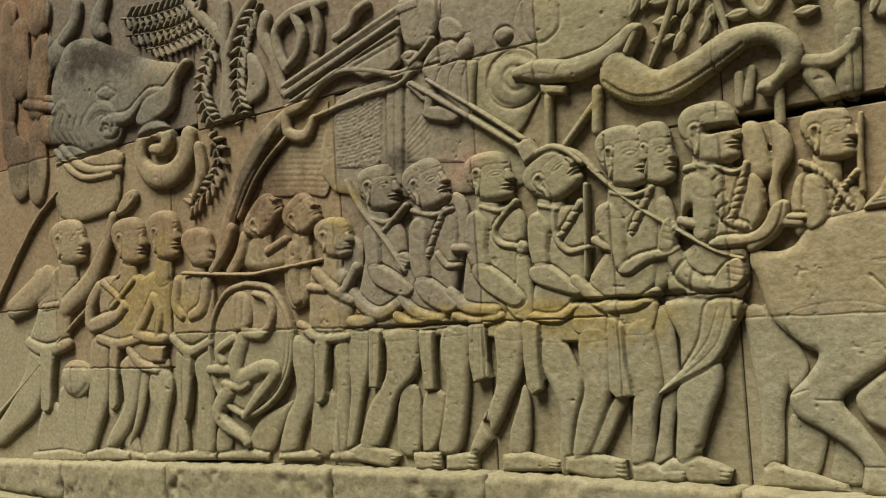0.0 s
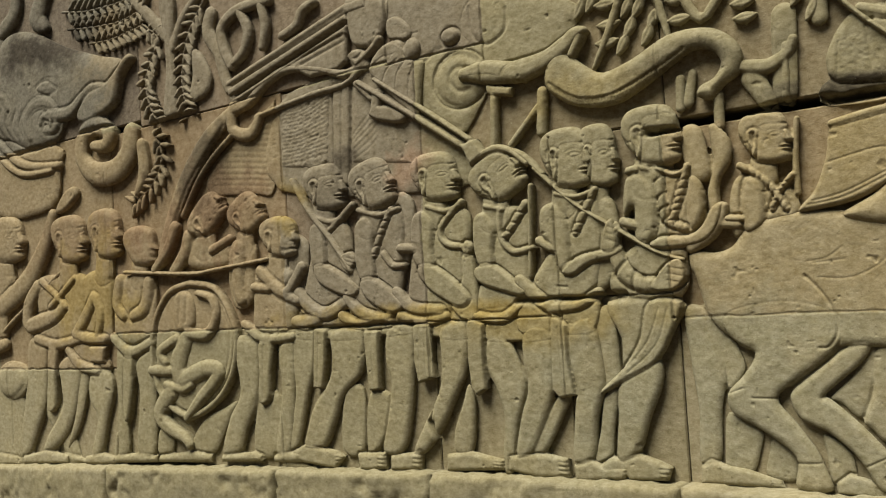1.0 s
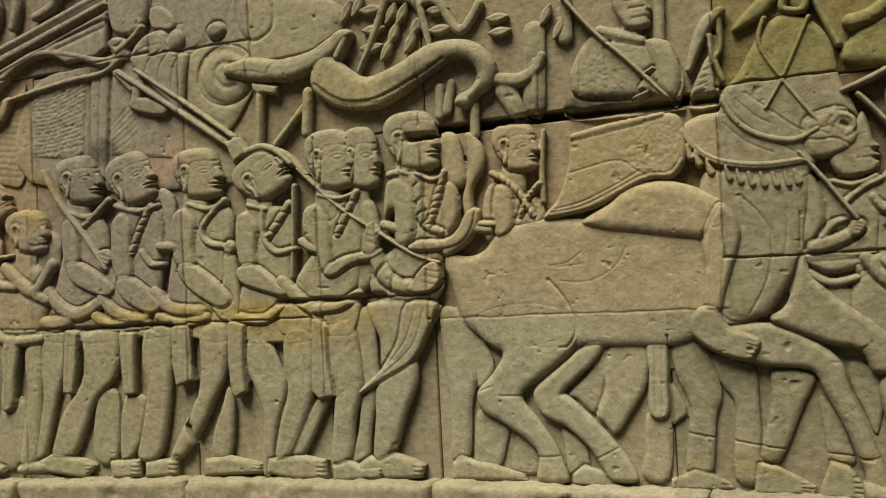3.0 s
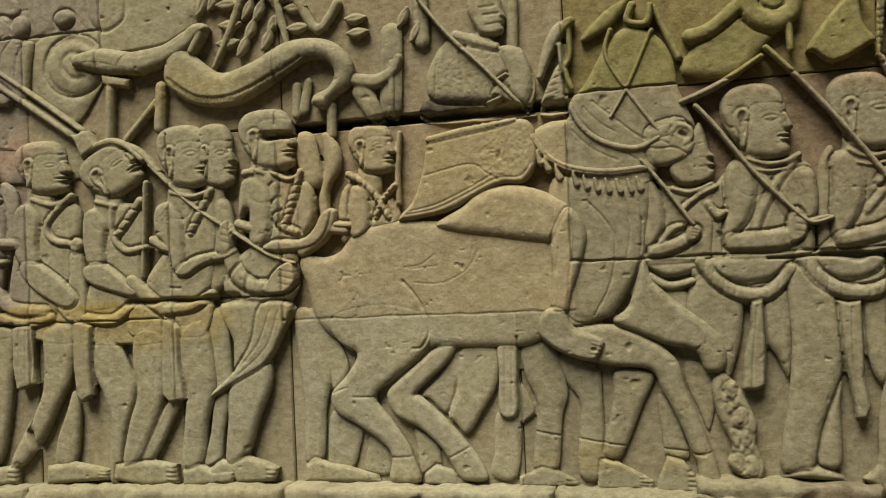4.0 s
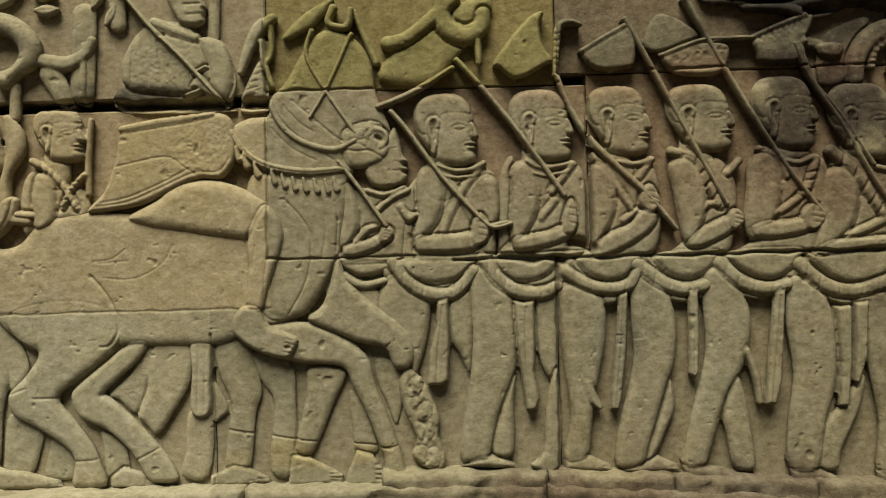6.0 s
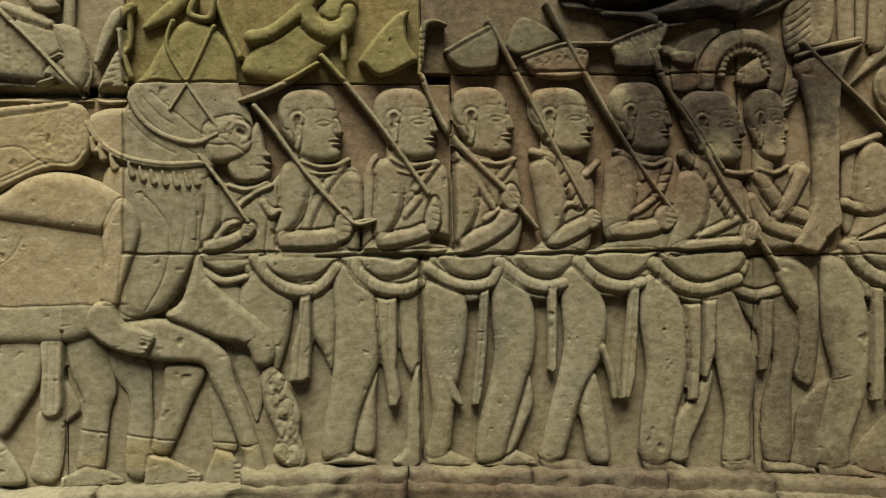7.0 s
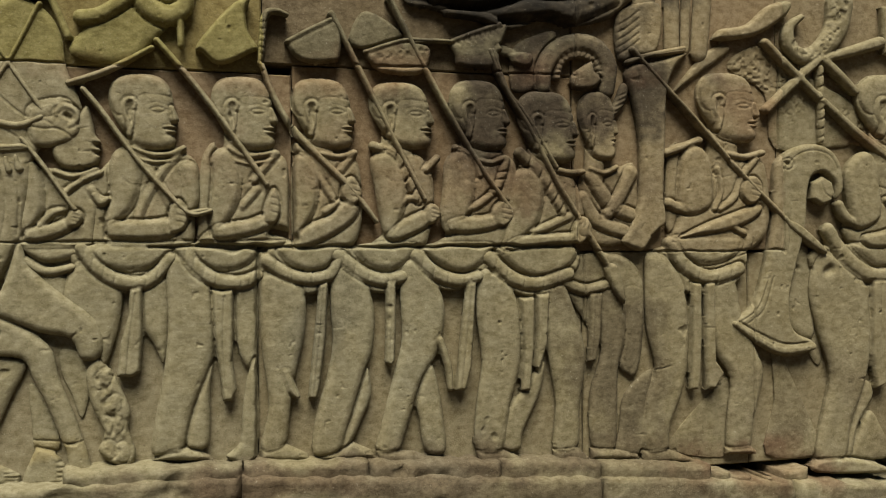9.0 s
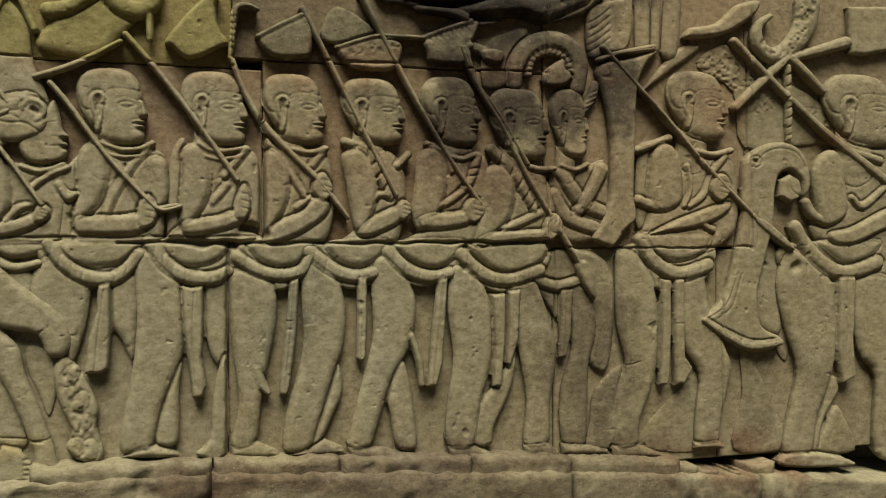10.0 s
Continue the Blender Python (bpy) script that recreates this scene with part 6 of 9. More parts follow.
r.groove(12, 0.006, (1.309, 0.947), (1.317, 0.941))
r.groove(4, 0.0022, (1.220, 0.920), (1.255, 0.913), (1.291, 0.913), (1.327, 0.890))
r.groove(3, 0.002, (1.238, 0.928), (1.259, 0.933), (1.277, 0.923))
r.limb(36, (1.242, 0.951, 0.0117), (1.271, 0.958, 0.0131))
r.groove(4, 0.002, (1.066, 0.793), (1.109, 0.744), (1.132, 0.687), (1.117, 0.585), (1.070, 0.499))
r.groove(4, 0.002, (1.193, 0.824), (1.201, 0.743), (1.195, 0.655))
r.groove(3, 0.002, (1.156, 0.818), (1.172, 0.729), (1.159, 0.642))
r.groove(4, 0.0022, (1.045, 1.023), (1.095, 0.961), (1.167, 0.913), (1.196, 0.892))
r.groove(3, 0.0018, (1.068, 1.037), (1.111, 0.990), (1.147, 0.966))
r.groove(3, 0.0018, (1.036, 0.980), (1.086, 0.928), (1.151, 0.892))
r.groove(4, 0.002, (1.091, 1.050), (1.144, 1.003), (1.198, 0.955), (1.224, 0.939))
r.slab(29, 0.026, (0.941, 0.455), (1.024, 0.471), (1.106, 0.476), (1.178, 0.452), (1.242, 0.409), (1.274, 0.370), (1.286, 0.311), (1.315, 0.235), (1.343, 0.152), (1.358, 0.095), (1.370, 0.048), (1.305, 0.048), (1.304, 0.117), (1.289, 0.160), (1.264, 0.230), (1.228, 0.305), (1.201, 0.357), (1.102, 0.369), (1.014, 0.395))
r.slab(34, 0.028, (1.197, 0.638), (1.222, 0.584), (1.280, 0.524), (1.350, 0.470), (1.380, 0.432), (1.391, 0.381), (1.374, 0.349), (1.337, 0.352), (1.314, 0.402), (1.250, 0.418), (1.178, 0.449), (1.115, 0.483), (1.159, 0.525))
r.groove(3, 0.002, (1.248, 0.377), (1.285, 0.377))
r.groove(5, 0.002, (1.304, 0.146), (1.347, 0.152))
r.groove(4, 0.002, (1.315, 0.405), (1.329, 0.416))
horse = r.done(step=0.0023)

r = Relief("bridle", "carved bridle straps and reins", "", lift=9)
r.limb(37, (1.035, 1.046, 0.0089), (1.060, 0.988, 0.0089), (1.116, 0.941, 0.0103), (1.197, 0.919, 0.0103), (1.253, 0.942, 0.0088))
r.limb(35, (1.147, 1.228, 0.0074), (1.132, 1.166, 0.0074), (1.171, 1.085, 0.0074), (1.254, 0.959, 0.0073))
r.limb(35, (1.249, 1.215, 0.0073), (1.185, 1.081, 0.0074), (1.138, 1.004, 0.0059))
r.limb(35, (1.204, 1.286, 0.0118), (1.192, 1.246, 0.0103), (1.238, 1.236, 0.0103), (1.249, 1.280, 0.0088))
r.done(horse,step=0.0023)

r = Relief("collar", "carved row of bell-shaped pendants on the horse's collar", "", lift=10)
r.limb(37, (0.933, 0.972, 0.0105), (0.970, 0.916, 0.0105), (1.029, 0.881, 0.0119), (1.121, 0.864, 0.0118), (1.218, 0.868, 0.0102))
r.groove(4, 0.0016, (0.939, 0.963), (0.976, 0.910), (1.032, 0.878), (1.121, 0.861), (1.212, 0.865))
r.limb(38, (0.944, 0.933, 0.0050), (0.948, 0.915, 0.0085), (0.953, 0.902, 0.0115))
r.limb(38, (0.963, 0.914, 0.0050), (0.967, 0.896, 0.0085), (0.972, 0.883, 0.0115))
r.limb(38, (0.990, 0.889, 0.0050), (0.995, 0.871, 0.0085), (1.000, 0.858, 0.0115))
r.limb(38, (1.035, 0.869, 0.0050), (1.039, 0.851, 0.0085), (1.044, 0.838, 0.0115))
r.limb(38, (1.061, 0.858, 0.0050), (1.065, 0.840, 0.0085), (1.070, 0.828, 0.0115))
r.limb(38, (1.088, 0.851, 0.0050), (1.092, 0.833, 0.0085), (1.097, 0.820, 0.0115))
r.limb(38, (1.116, 0.847, 0.0050), (1.120, 0.829, 0.0085), (1.125, 0.816, 0.0115))
r.limb(38, (1.144, 0.844, 0.0050), (1.148, 0.826, 0.0085), (1.153, 0.813, 0.0115))
r.limb(38, (1.172, 0.842, 0.0050), (1.176, 0.825, 0.0085), (1.181, 0.812, 0.0115))
r.limb(38, (1.194, 0.846, 0.0050), (1.198, 0.828, 0.0085), (1.203, 0.815, 0.0115))
r.done(horse,step=0.0023)

r = Relief("saddle_cloth", "tan carved saddle cloth with stippled scalloped hem", "", lift=11)
r.slab(33, 0.016, (0.650, 0.990), (0.732, 1.011), (0.825, 1.023), (0.920, 1.018), (0.945, 0.955), (0.939, 0.896), (0.903, 0.853), (0.846, 0.854), (0.772, 0.825), (0.693, 0.790), (0.567, 0.773), (0.558, 0.787), (0.597, 0.828), (0.628, 0.905))
r.limb(36, (0.650, 0.987, 0.0108), (0.732, 1.000, 0.0122), (0.825, 1.011, 0.0106), (0.886, 1.020, 0.0075))
r.groove(3, 0.0018, (0.577, 0.789), (0.662, 0.800), (0.741, 0.830), (0.835, 0.870), (0.896, 0.870), (0.927, 0.904))
r.groove(3, 0.0018, (0.591, 0.798), (0.662, 0.811), (0.738, 0.840), (0.820, 0.880))
r.groove(3, 0.0018, (0.631, 0.890), (0.759, 0.913), (0.805, 0.888), (0.838, 0.864))
r.stipple(1.0, 0.007, (0.824, 0.984), (0.923, 0.994), (0.934, 0.918), (0.896, 0.868), (0.820, 0.877), (0.775, 0.912))
r.done(horse,step=0.0023)

r = Relief("carved_rider", "worn carved rider holding a lance, broken at the waist", "rider carving")
r.slab(22, 0.02, (0.651, 1.104), (0.820, 1.091), (0.921, 1.044), (0.918, 1.028), (0.642, 1.037))
r.slab(30, 0.03, (0.655, 1.184), (0.686, 1.235), (0.725, 1.263), (0.781, 1.270), (0.846, 1.232), (0.908, 1.216), (0.936, 1.153), (0.943, 1.092), (0.919, 1.046), (0.834, 1.069), (0.673, 1.088), (0.645, 1.141))
r.limb(34, (0.736, 1.265, 0.0147), (0.787, 1.243, 0.0161), (0.845, 1.221, 0.0132))
r.slab(37, 0.026, (0.853, 1.221), (0.908, 1.213), (0.933, 1.156), (0.935, 1.095), (0.913, 1.060), (0.882, 1.094), (0.874, 1.152))
r.groove(3, 0.002, (0.745, 1.218), (0.750, 1.101))
r.groove(3, 0.002, (0.679, 1.191), (0.671, 1.103))
r.groove(3, 0.002, (0.758, 1.262), (0.846, 1.227))
r.slab(41, 0.012, (0.828, 1.095), (0.850, 1.127), (0.868, 1.112), (0.887, 1.082), (0.910, 1.055), (0.881, 1.064), (0.852, 1.083))
r.limb(41, (0.817, 1.072, 0.0059), (0.852, 1.083, 0.0073))
r.limb(41, (0.836, 1.127, 0.0059), (0.868, 1.144, 0.0059))
r.stipple(1.0, 0.007, (0.676, 1.191), (0.735, 1.204), (0.814, 1.157), (0.806, 1.099), (0.673, 1.103))
r.head(0.821, 1.315, 0.1027, 0.1290, 1, 40, plain=True)
r.groove(4, 0.003, (0.818, 1.307), (0.858, 1.308))
r.groove(3, 0.003, (0.825, 1.280), (0.863, 1.282))
r.groove(3, 0.003, (0.809, 1.328), (0.848, 1.329))
rider = r.done(step=0.0024)

r = Relief("leg", "bent carved leg and bare foot of the rider", "", lift=11)
r.slab(42, 0.042, (0.769, 0.828), (0.819, 0.847), (0.903, 0.846), (1.011, 0.799), (1.054, 0.752), (1.061, 0.705), (1.025, 0.689), (0.950, 0.692), (0.814, 0.715), (0.714, 0.732), (0.657, 0.758), (0.732, 0.800))
r.slab(46, 0.022, (1.010, 0.778), (1.045, 0.759), (1.064, 0.705), (1.046, 0.632), (1.016, 0.548), (1.000, 0.501), (0.958, 0.502), (0.967, 0.620), (0.968, 0.694))
r.slab(50, 0.018, (0.958, 0.524), (0.996, 0.513), (1.019, 0.471), (1.090, 0.440), (1.082, 0.399), (1.055, 0.382), (0.984, 0.404), (0.940, 0.435), (0.923, 0.459), (0.931, 0.503))
r.groove(4, 0.0016, (1.063, 0.437), (1.083, 0.431))
r.groove(4, 0.0016, (1.062, 0.426), (1.083, 0.419))
r.groove(4, 0.0016, (1.062, 0.414), (1.082, 0.408))
r.groove(4, 0.0016, (1.061, 0.402), (1.082, 0.396))
r.groove(3, 0.002, (1.027, 0.677), (1.015, 0.618), (1.007, 0.545))
r.groove(3, 0.0018, (0.988, 0.678), (0.980, 0.620))
r.done(rider,step=0.0023)

r = Relief("carved_lance", "slanting carved lance held by the rider", "lance carving", "lances", lift=6)
r.limb(44, (0.635, 1.376, 0.0057), (0.717, 1.266, 0.0067), (0.806, 1.172, 0.0065), (0.878, 1.090, 0.0065), (0.921, 1.041, 0.0053))
r.done()

r = Relief("leaf_fan", "carved upright leaf-shaped fan with ribbed border", "fan carving")
r.limb(32, (0.959, 1.129, 0.0102), (0.981, 1.189, 0.0161), (1.009, 1.242, 0.0190), (1.045, 1.267, 0.0132))
r.slab(26, 0.014, (0.950, 1.033), (1.007, 1.160), (1.020, 1.107), (1.029, 1.031))
r.limb(32, (1.015, 1.207, 0.0088), (1.021, 1.148, 0.0088), (1.040, 1.089, 0.0073))
r.limb(26, (1.038, 1.253, 0.0088), (1.039, 1.179, 0.0073), (1.027, 1.151, 0.0059))
r.groove(3, 0.0018, (0.960, 1.047), (0.995, 1.055), hard=True)
r.groove(3, 0.0018, (0.965, 1.065), (0.998, 1.072), hard=True)
r.groove(3, 0.0018, (0.969, 1.082), (1.002, 1.090), hard=True)
r.groove(3, 0.0018, (0.974, 1.100), (1.005, 1.107), hard=True)
r.groove(3, 0.0018, (0.979, 1.117), (1.009, 1.125), hard=True)
r.groove(3, 0.0018, (0.984, 1.134), (1.012, 1.142), hard=True)
r.done(step=0.0024)

r = Relief("carved_post", "plain carved standing post in shallow relief", "post carving", "posts")
r.limb(20, (0.893, 1.350, 0.0151), (0.887, 1.222, 0.0151))
r.done()

r = Relief("carved_post", "plain carved standing post in shallow relief", "post carving", "posts")
r.limb(20, (0.549, 1.293, 0.0325), (0.539, 1.090, 0.0324))
r.done()

r = Relief("carved_post", "plain carved standing post in shallow relief", "post carving", "posts")
r.limb(20, (0.635, 1.384, 0.0223), (0.637, 1.267, 0.0223))
r.done()

r = Relief("carved_soldier", "carved legs of a soldier walking behind the horse's tail", "soldier carving", "hidden soldiers", lift=-2)
r.slab(22, 0.026, (0.224, 0.531), (0.274, 0.541), (0.304, 0.461), (0.329, 0.361), (0.310, 0.262), (0.295, 0.117), (0.240, 0.113), (0.245, 0.263), (0.233, 0.386))
r.slab(14, 0.02, (0.274, 0.541), (0.310, 0.522), (0.364, 0.429), (0.378, 0.367), (0.331, 0.315), (0.318, 0.399))
r.slab(25, 0.020, (0.240, 0.107), (0.273, 0.128), (0.321, 0.112), (0.369, 0.106), (0.456, 0.081), (0.463, 0.060), (0.238, 0.058), hard=True)
r.groove(5, 0.0020, (0.431, 0.065), (0.463, 0.063), hard=True)
r.groove(5, 0.0020, (0.431, 0.070), (0.463, 0.068), hard=True)
r.groove(5, 0.0020, (0.431, 0.074), (0.463, 0.072), hard=True)
r.groove(5, 0.0020, (0.431, 0.079), (0.463, 0.077), hard=True)
r.groove(4, 0.003, (0.296, 0.102), (0.303, 0.064))
r.done(step=0.0023)

r = Relief("carved_soldier", "carved shins of a soldier between the horse's hind legs", "soldier carving", "hidden soldiers", lift=-4)
r.slab(16, 0.02, (0.326, 0.254), (0.408, 0.215), (0.403, 0.154), (0.376, 0.091), (0.314, 0.091), (0.309, 0.155))
r.slab(13, 0.02, (0.439, 0.199), (0.475, 0.169), (0.494, 0.131), (0.487, 0.081), (0.416, 0.090), (0.426, 0.154))
r.slab(13, 0.02, (0.566, 0.205), (0.624, 0.167), (0.637, 0.107), (0.629, 0.083), (0.577, 0.083), (0.570, 0.153))
r.slab(21, 0.012, (0.587, 0.083), (0.622, 0.110), (0.668, 0.099), (0.706, 0.080), (0.710, 0.056), (0.589, 0.056), hard=True)
r.groove(5, 0.0020, (0.680, 0.063), (0.710, 0.061), hard=True)
r.groove(5, 0.0020, (0.680, 0.068), (0.710, 0.066), hard=True)
r.groove(5, 0.0020, (0.680, 0.073), (0.710, 0.071), hard=True)
r.groove(5, 0.0020, (0.680, 0.078), (0.710, 0.076), hard=True)
r.done(step=0.0023)

r = Relief("carved_soldier", "carved legs of a soldier half hidden by the horse", "soldier carving", "hidden soldiers")
r.slab(21, 0.024, (0.708, 0.427), (0.806, 0.429), (0.803, 0.328), (0.763, 0.258), (0.715, 0.193), (0.682, 0.223), (0.664, 0.244), (0.691, 0.316))
r.slab(13, 0.02, (0.680, 0.424), (0.708, 0.423), (0.692, 0.331), (0.661, 0.249), (0.613, 0.287), (0.590, 0.299), (0.646, 0.354))
r.groove(3, 0.002, (0.725, 0.188), (0.768, 0.091))
r.slab(14, 0.02, (0.796, 0.247), (0.857, 0.241), (0.845, 0.083), (0.775, 0.084), (0.787, 0.150))
r.done(step=0.0023)

r = Relief("carved_soldier", "carved leg and sash of a soldier half hidden by the horse", "soldier carving", "hidden soldiers")
r.slab(27, 0.01, (0.809, 0.429), (0.864, 0.428), (0.860, 0.327), (0.854, 0.244), (0.806, 0.248), (0.810, 0.358))
r.groove(3, 0.0015, (0.830, 0.420), (0.823, 0.254))
r.groove(3, 0.0015, (0.849, 0.419), (0.841, 0.253))
r.slab(19, 0.026, (0.872, 0.428), (0.952, 0.431), (0.989, 0.310), (0.972, 0.237), (0.951, 0.090), (0.888, 0.088), (0.907, 0.267), (0.879, 0.345))
r.slab(13, 0.014, (0.860, 0.327), (0.884, 0.297), (0.900, 0.253), (0.880, 0.231), (0.857, 0.227))
r.slab(22, 0.012, (0.851, 0.082), (0.913, 0.108), (0.965, 0.096), (1.004, 0.075), (1.008, 0.058), (0.850, 0.055), hard=True)
r.groove(5, 0.0020, (0.976, 0.062), (1.008, 0.060), hard=True)
r.groove(5, 0.0020, (0.976, 0.066), (1.008, 0.064), hard=True)
r.groove(5, 0.0020, (0.976, 0.071), (1.008, 0.069), hard=True)
r.groove(5, 0.0020, (0.976, 0.075), (1.008, 0.073), hard=True)
r.done(step=0.0023)

r = Relief("carved_soldier", "carved legs of a soldier half hidden by the horse", "soldier carving", "hidden soldiers", lift=-1)
r.slab(18, 0.024, (0.963, 0.399), (1.066, 0.374), (1.077, 0.264), (1.079, 0.162), (1.085, 0.086), (1.008, 0.087), (1.020, 0.265), (0.990, 0.322))
r.slab(21, 0.024, (1.119, 0.358), (1.209, 0.346), (1.177, 0.263), (1.135, 0.165), (1.110, 0.130), (1.075, 0.145), (1.097, 0.250), (1.105, 0.308))
r.slab(22, 0.012, (1.053, 0.060), (1.066, 0.130), (1.110, 0.124), (1.164, 0.096), (1.196, 0.077), (1.195, 0.054), (1.052, 0.052), hard=True)
r.groove(5, 0.0020, (1.164, 0.064), (1.196, 0.062), hard=True)
r.groove(5, 0.0020, (1.164, 0.072), (1.196, 0.070), hard=True)
r.groove(5, 0.0020, (1.164, 0.081), (1.196, 0.079), hard=True)
r.groove(5, 0.0020, (1.164, 0.090), (1.196, 0.088), hard=True)
r.done(step=0.0023)

r = Relief("carved_soldier", "carved lower leg of a soldier before the horse's chest", "soldier carving", "hidden soldiers", lift=-2)
r.slab(14, 0.02, (1.216, 0.291), (1.251, 0.262), (1.283, 0.167), (1.282, 0.131), (1.231, 0.129), (1.223, 0.190))
r.slab(21, 0.012, (1.204, 0.074), (1.232, 0.138), (1.267, 0.129), (1.288, 0.110), (1.308, 0.074), (1.307, 0.048), (1.200, 0.048), hard=True)
r.groove(5, 0.0020, (1.282, 0.064), (1.308, 0.062), hard=True)
r.groove(5, 0.0020, (1.282, 0.076), (1.308, 0.074), hard=True)
r.groove(5, 0.0020, (1.282, 0.088), (1.308, 0.086), hard=True)
r.groove(5, 0.0020, (1.282, 0.101), (1.308, 0.099), hard=True)
r.slab(11, 0.02, (1.292, 0.376), (1.369, 0.339), (1.351, 0.246), (1.335, 0.203), (1.313, 0.261), (1.289, 0.319))
r.done(step=0.0023)

r = Relief("carved_dog", "broken pitted carved animal hanging below the horse's raised hoof", "animal carving")
r.slab(32, 0.022, (1.350, 0.323), (1.374, 0.351), (1.407, 0.319), (1.433, 0.270), (1.451, 0.218), (1.446, 0.173), (1.464, 0.113), (1.448, 0.081), (1.398, 0.096), (1.376, 0.125), (1.389, 0.166), (1.363, 0.228), (1.351, 0.280))
r.blob(34, 1.389, 0.302, 0.0185, 0.0287, -30)
r.blob(34, 1.412, 0.237, 0.0185, 0.0257, -20)
r.blob(34, 1.402, 0.127, 0.0199, 0.0229)
r.blob(34, 1.433, 0.119, 0.0170, 0.0257)
r.blob(34, 1.422, 0.187, 0.0142, 0.0200)
r.groove(5, 0.004, (1.397, 0.213), (1.414, 0.202), (1.409, 0.165))
r.groove(5, 0.004, (1.375, 0.303), (1.396, 0.271))
r.stipple(3, 0.012, (1.362, 0.334), (1.443, 0.230), (1.452, 0.093), (1.388, 0.128), (1.364, 0.245))
r.done(step=0.0024)

r = Relief("carved_soldier", "carved face of a soldier behind the horse's muzzle", "soldier carving", "leading soldiers", lift=-3)
r.slab(30, 0.02, (1.235, 0.814), (1.299, 0.818), (1.376, 0.816), (1.386, 0.775), (1.375, 0.678), (1.349, 0.623), (1.184, 0.624), (1.197, 0.746))
r.slab(38, 0.016, (1.274, 0.867), (1.312, 0.904), (1.351, 0.974), (1.368, 0.934), (1.374, 0.902), (1.387, 0.886), (1.374, 0.877), (1.386, 0.865), (1.375, 0.858), (1.384, 0.848), (1.375, 0.827), (1.337, 0.816), (1.293, 0.824))
r.groove(3, 0.0016, (1.348, 0.860), (1.384, 0.862))
r.groove(2, 0.0016, (1.351, 0.885), (1.374, 0.880))
r.groove(2, 0.0014, (1.332, 0.915), (1.357, 0.919))
r.limb(37, (1.280, 0.811, 0.0079), (1.324, 0.799, 0.0080), (1.374, 0.816, 0.0080))
r.limb(38, (1.301, 0.757, 0.0093), (1.344, 0.791, 0.0093), (1.387, 0.809, 0.0081))
r.slab(40, 0.022, (1.217, 0.834), (1.238, 0.828), (1.254, 0.787), (1.258, 0.726), (1.237, 0.678), (1.216, 0.653), (1.203, 0.678), (1.212, 0.752))
r.slab(44, 0.018, (1.212, 0.664), (1.235, 0.678), (1.285, 0.689), (1.314, 0.705), (1.330, 0.681), (1.301, 0.657), (1.247, 0.640), (1.214, 0.642))
r.slab(48, 0.01, (1.305, 0.694), (1.316, 0.716), (1.337, 0.716), (1.346, 0.698), (1.334, 0.678), (1.313, 0.675))
r.groove(3, 0.0016, (1.323, 0.707), (1.345, 0.700))
r.groove(3, 0.0016, (1.323, 0.698), (1.344, 0.692))
r.groove(3, 0.0016, (1.323, 0.690), (1.344, 0.683))
r.limb(38, (1.247, 0.678, 0.0105), (1.273, 0.708, 0.0105), (1.296, 0.716, 0.0079))
r.limb(36, (1.363, 0.768, 0.0107), (1.378, 0.747, 0.0121), (1.395, 0.744, 0.0081))
r.slab(30, 0.02, (1.209, 0.626), (1.323, 0.626), (1.326, 0.602), (1.259, 0.588), (1.215, 0.610))
r.limb(35, (1.209, 0.594, 0.0117), (1.259, 0.566, 0.0118), (1.317, 0.576, 0.0106))
r.slab(26, 0.02, (1.234, 0.555), (1.304, 0.554), (1.300, 0.486), (1.259, 0.514))
r.done(step=0.0023)

r = Relief("carved_soldier", "carved soldier in a flat cap clasping his axe", "soldier carving", "leading soldiers")
r.slab(26, 0.012, (1.323, 0.623), (1.554, 0.621), (1.547, 0.565), (1.506, 0.516), (1.433, 0.511), (1.349, 0.540))
r.slab(26, 0.02, (1.363, 0.774), (1.396, 0.830), (1.416, 0.831), (1.408, 0.636), (1.362, 0.629), (1.365, 0.692))
r.slab(31, 0.03, (1.433, 0.851), (1.462, 0.871), (1.563, 0.867), (1.610, 0.845), (1.622, 0.791), (1.609, 0.706), (1.588, 0.621), (1.401, 0.622), (1.433, 0.761))
r.slab(33, 0.026, (1.336, 0.625), (1.375, 0.633), (1.548, 0.633), (1.554, 0.614), (1.527, 0.585), (1.480, 0.566), (1.427, 0.566), (1.375, 0.586))
r.slab(28, 0.03, (1.300, 0.541), (1.323, 0.584), (1.368, 0.592), (1.430, 0.532), (1.429, 0.455), (1.413, 0.386), (1.389, 0.332), (1.361, 0.388), (1.300, 0.486))
r.slab(27, 0.03, (1.477, 0.545), (1.536, 0.579), (1.544, 0.452), (1.533, 0.333), (1.506, 0.383), (1.479, 0.433))
r.limb(38, (1.339, 0.623, 0.0160), (1.375, 0.573, 0.0174), (1.434, 0.539, 0.0190), (1.496, 0.540, 0.0178), (1.550, 0.596, 0.0166))
r.groove(3, 0.002, (1.349, 0.623), (1.344, 0.592))
r.groove(3, 0.002, (1.368, 0.598), (1.363, 0.567))
r.groove(3, 0.002, (1.394, 0.575), (1.389, 0.545))
r.groove(3, 0.002, (1.421, 0.561), (1.415, 0.530))
r.groove(3, 0.002, (1.496, 0.560), (1.490, 0.529))
r.groove(3, 0.002, (1.523, 0.576), (1.517, 0.546))
r.slab(40, 0.012, (1.451, 0.522), (1.482, 0.527), (1.482, 0.398), (1.476, 0.314), (1.458, 0.304), (1.420, 0.305), (1.429, 0.386), (1.448, 0.455), hard=True)
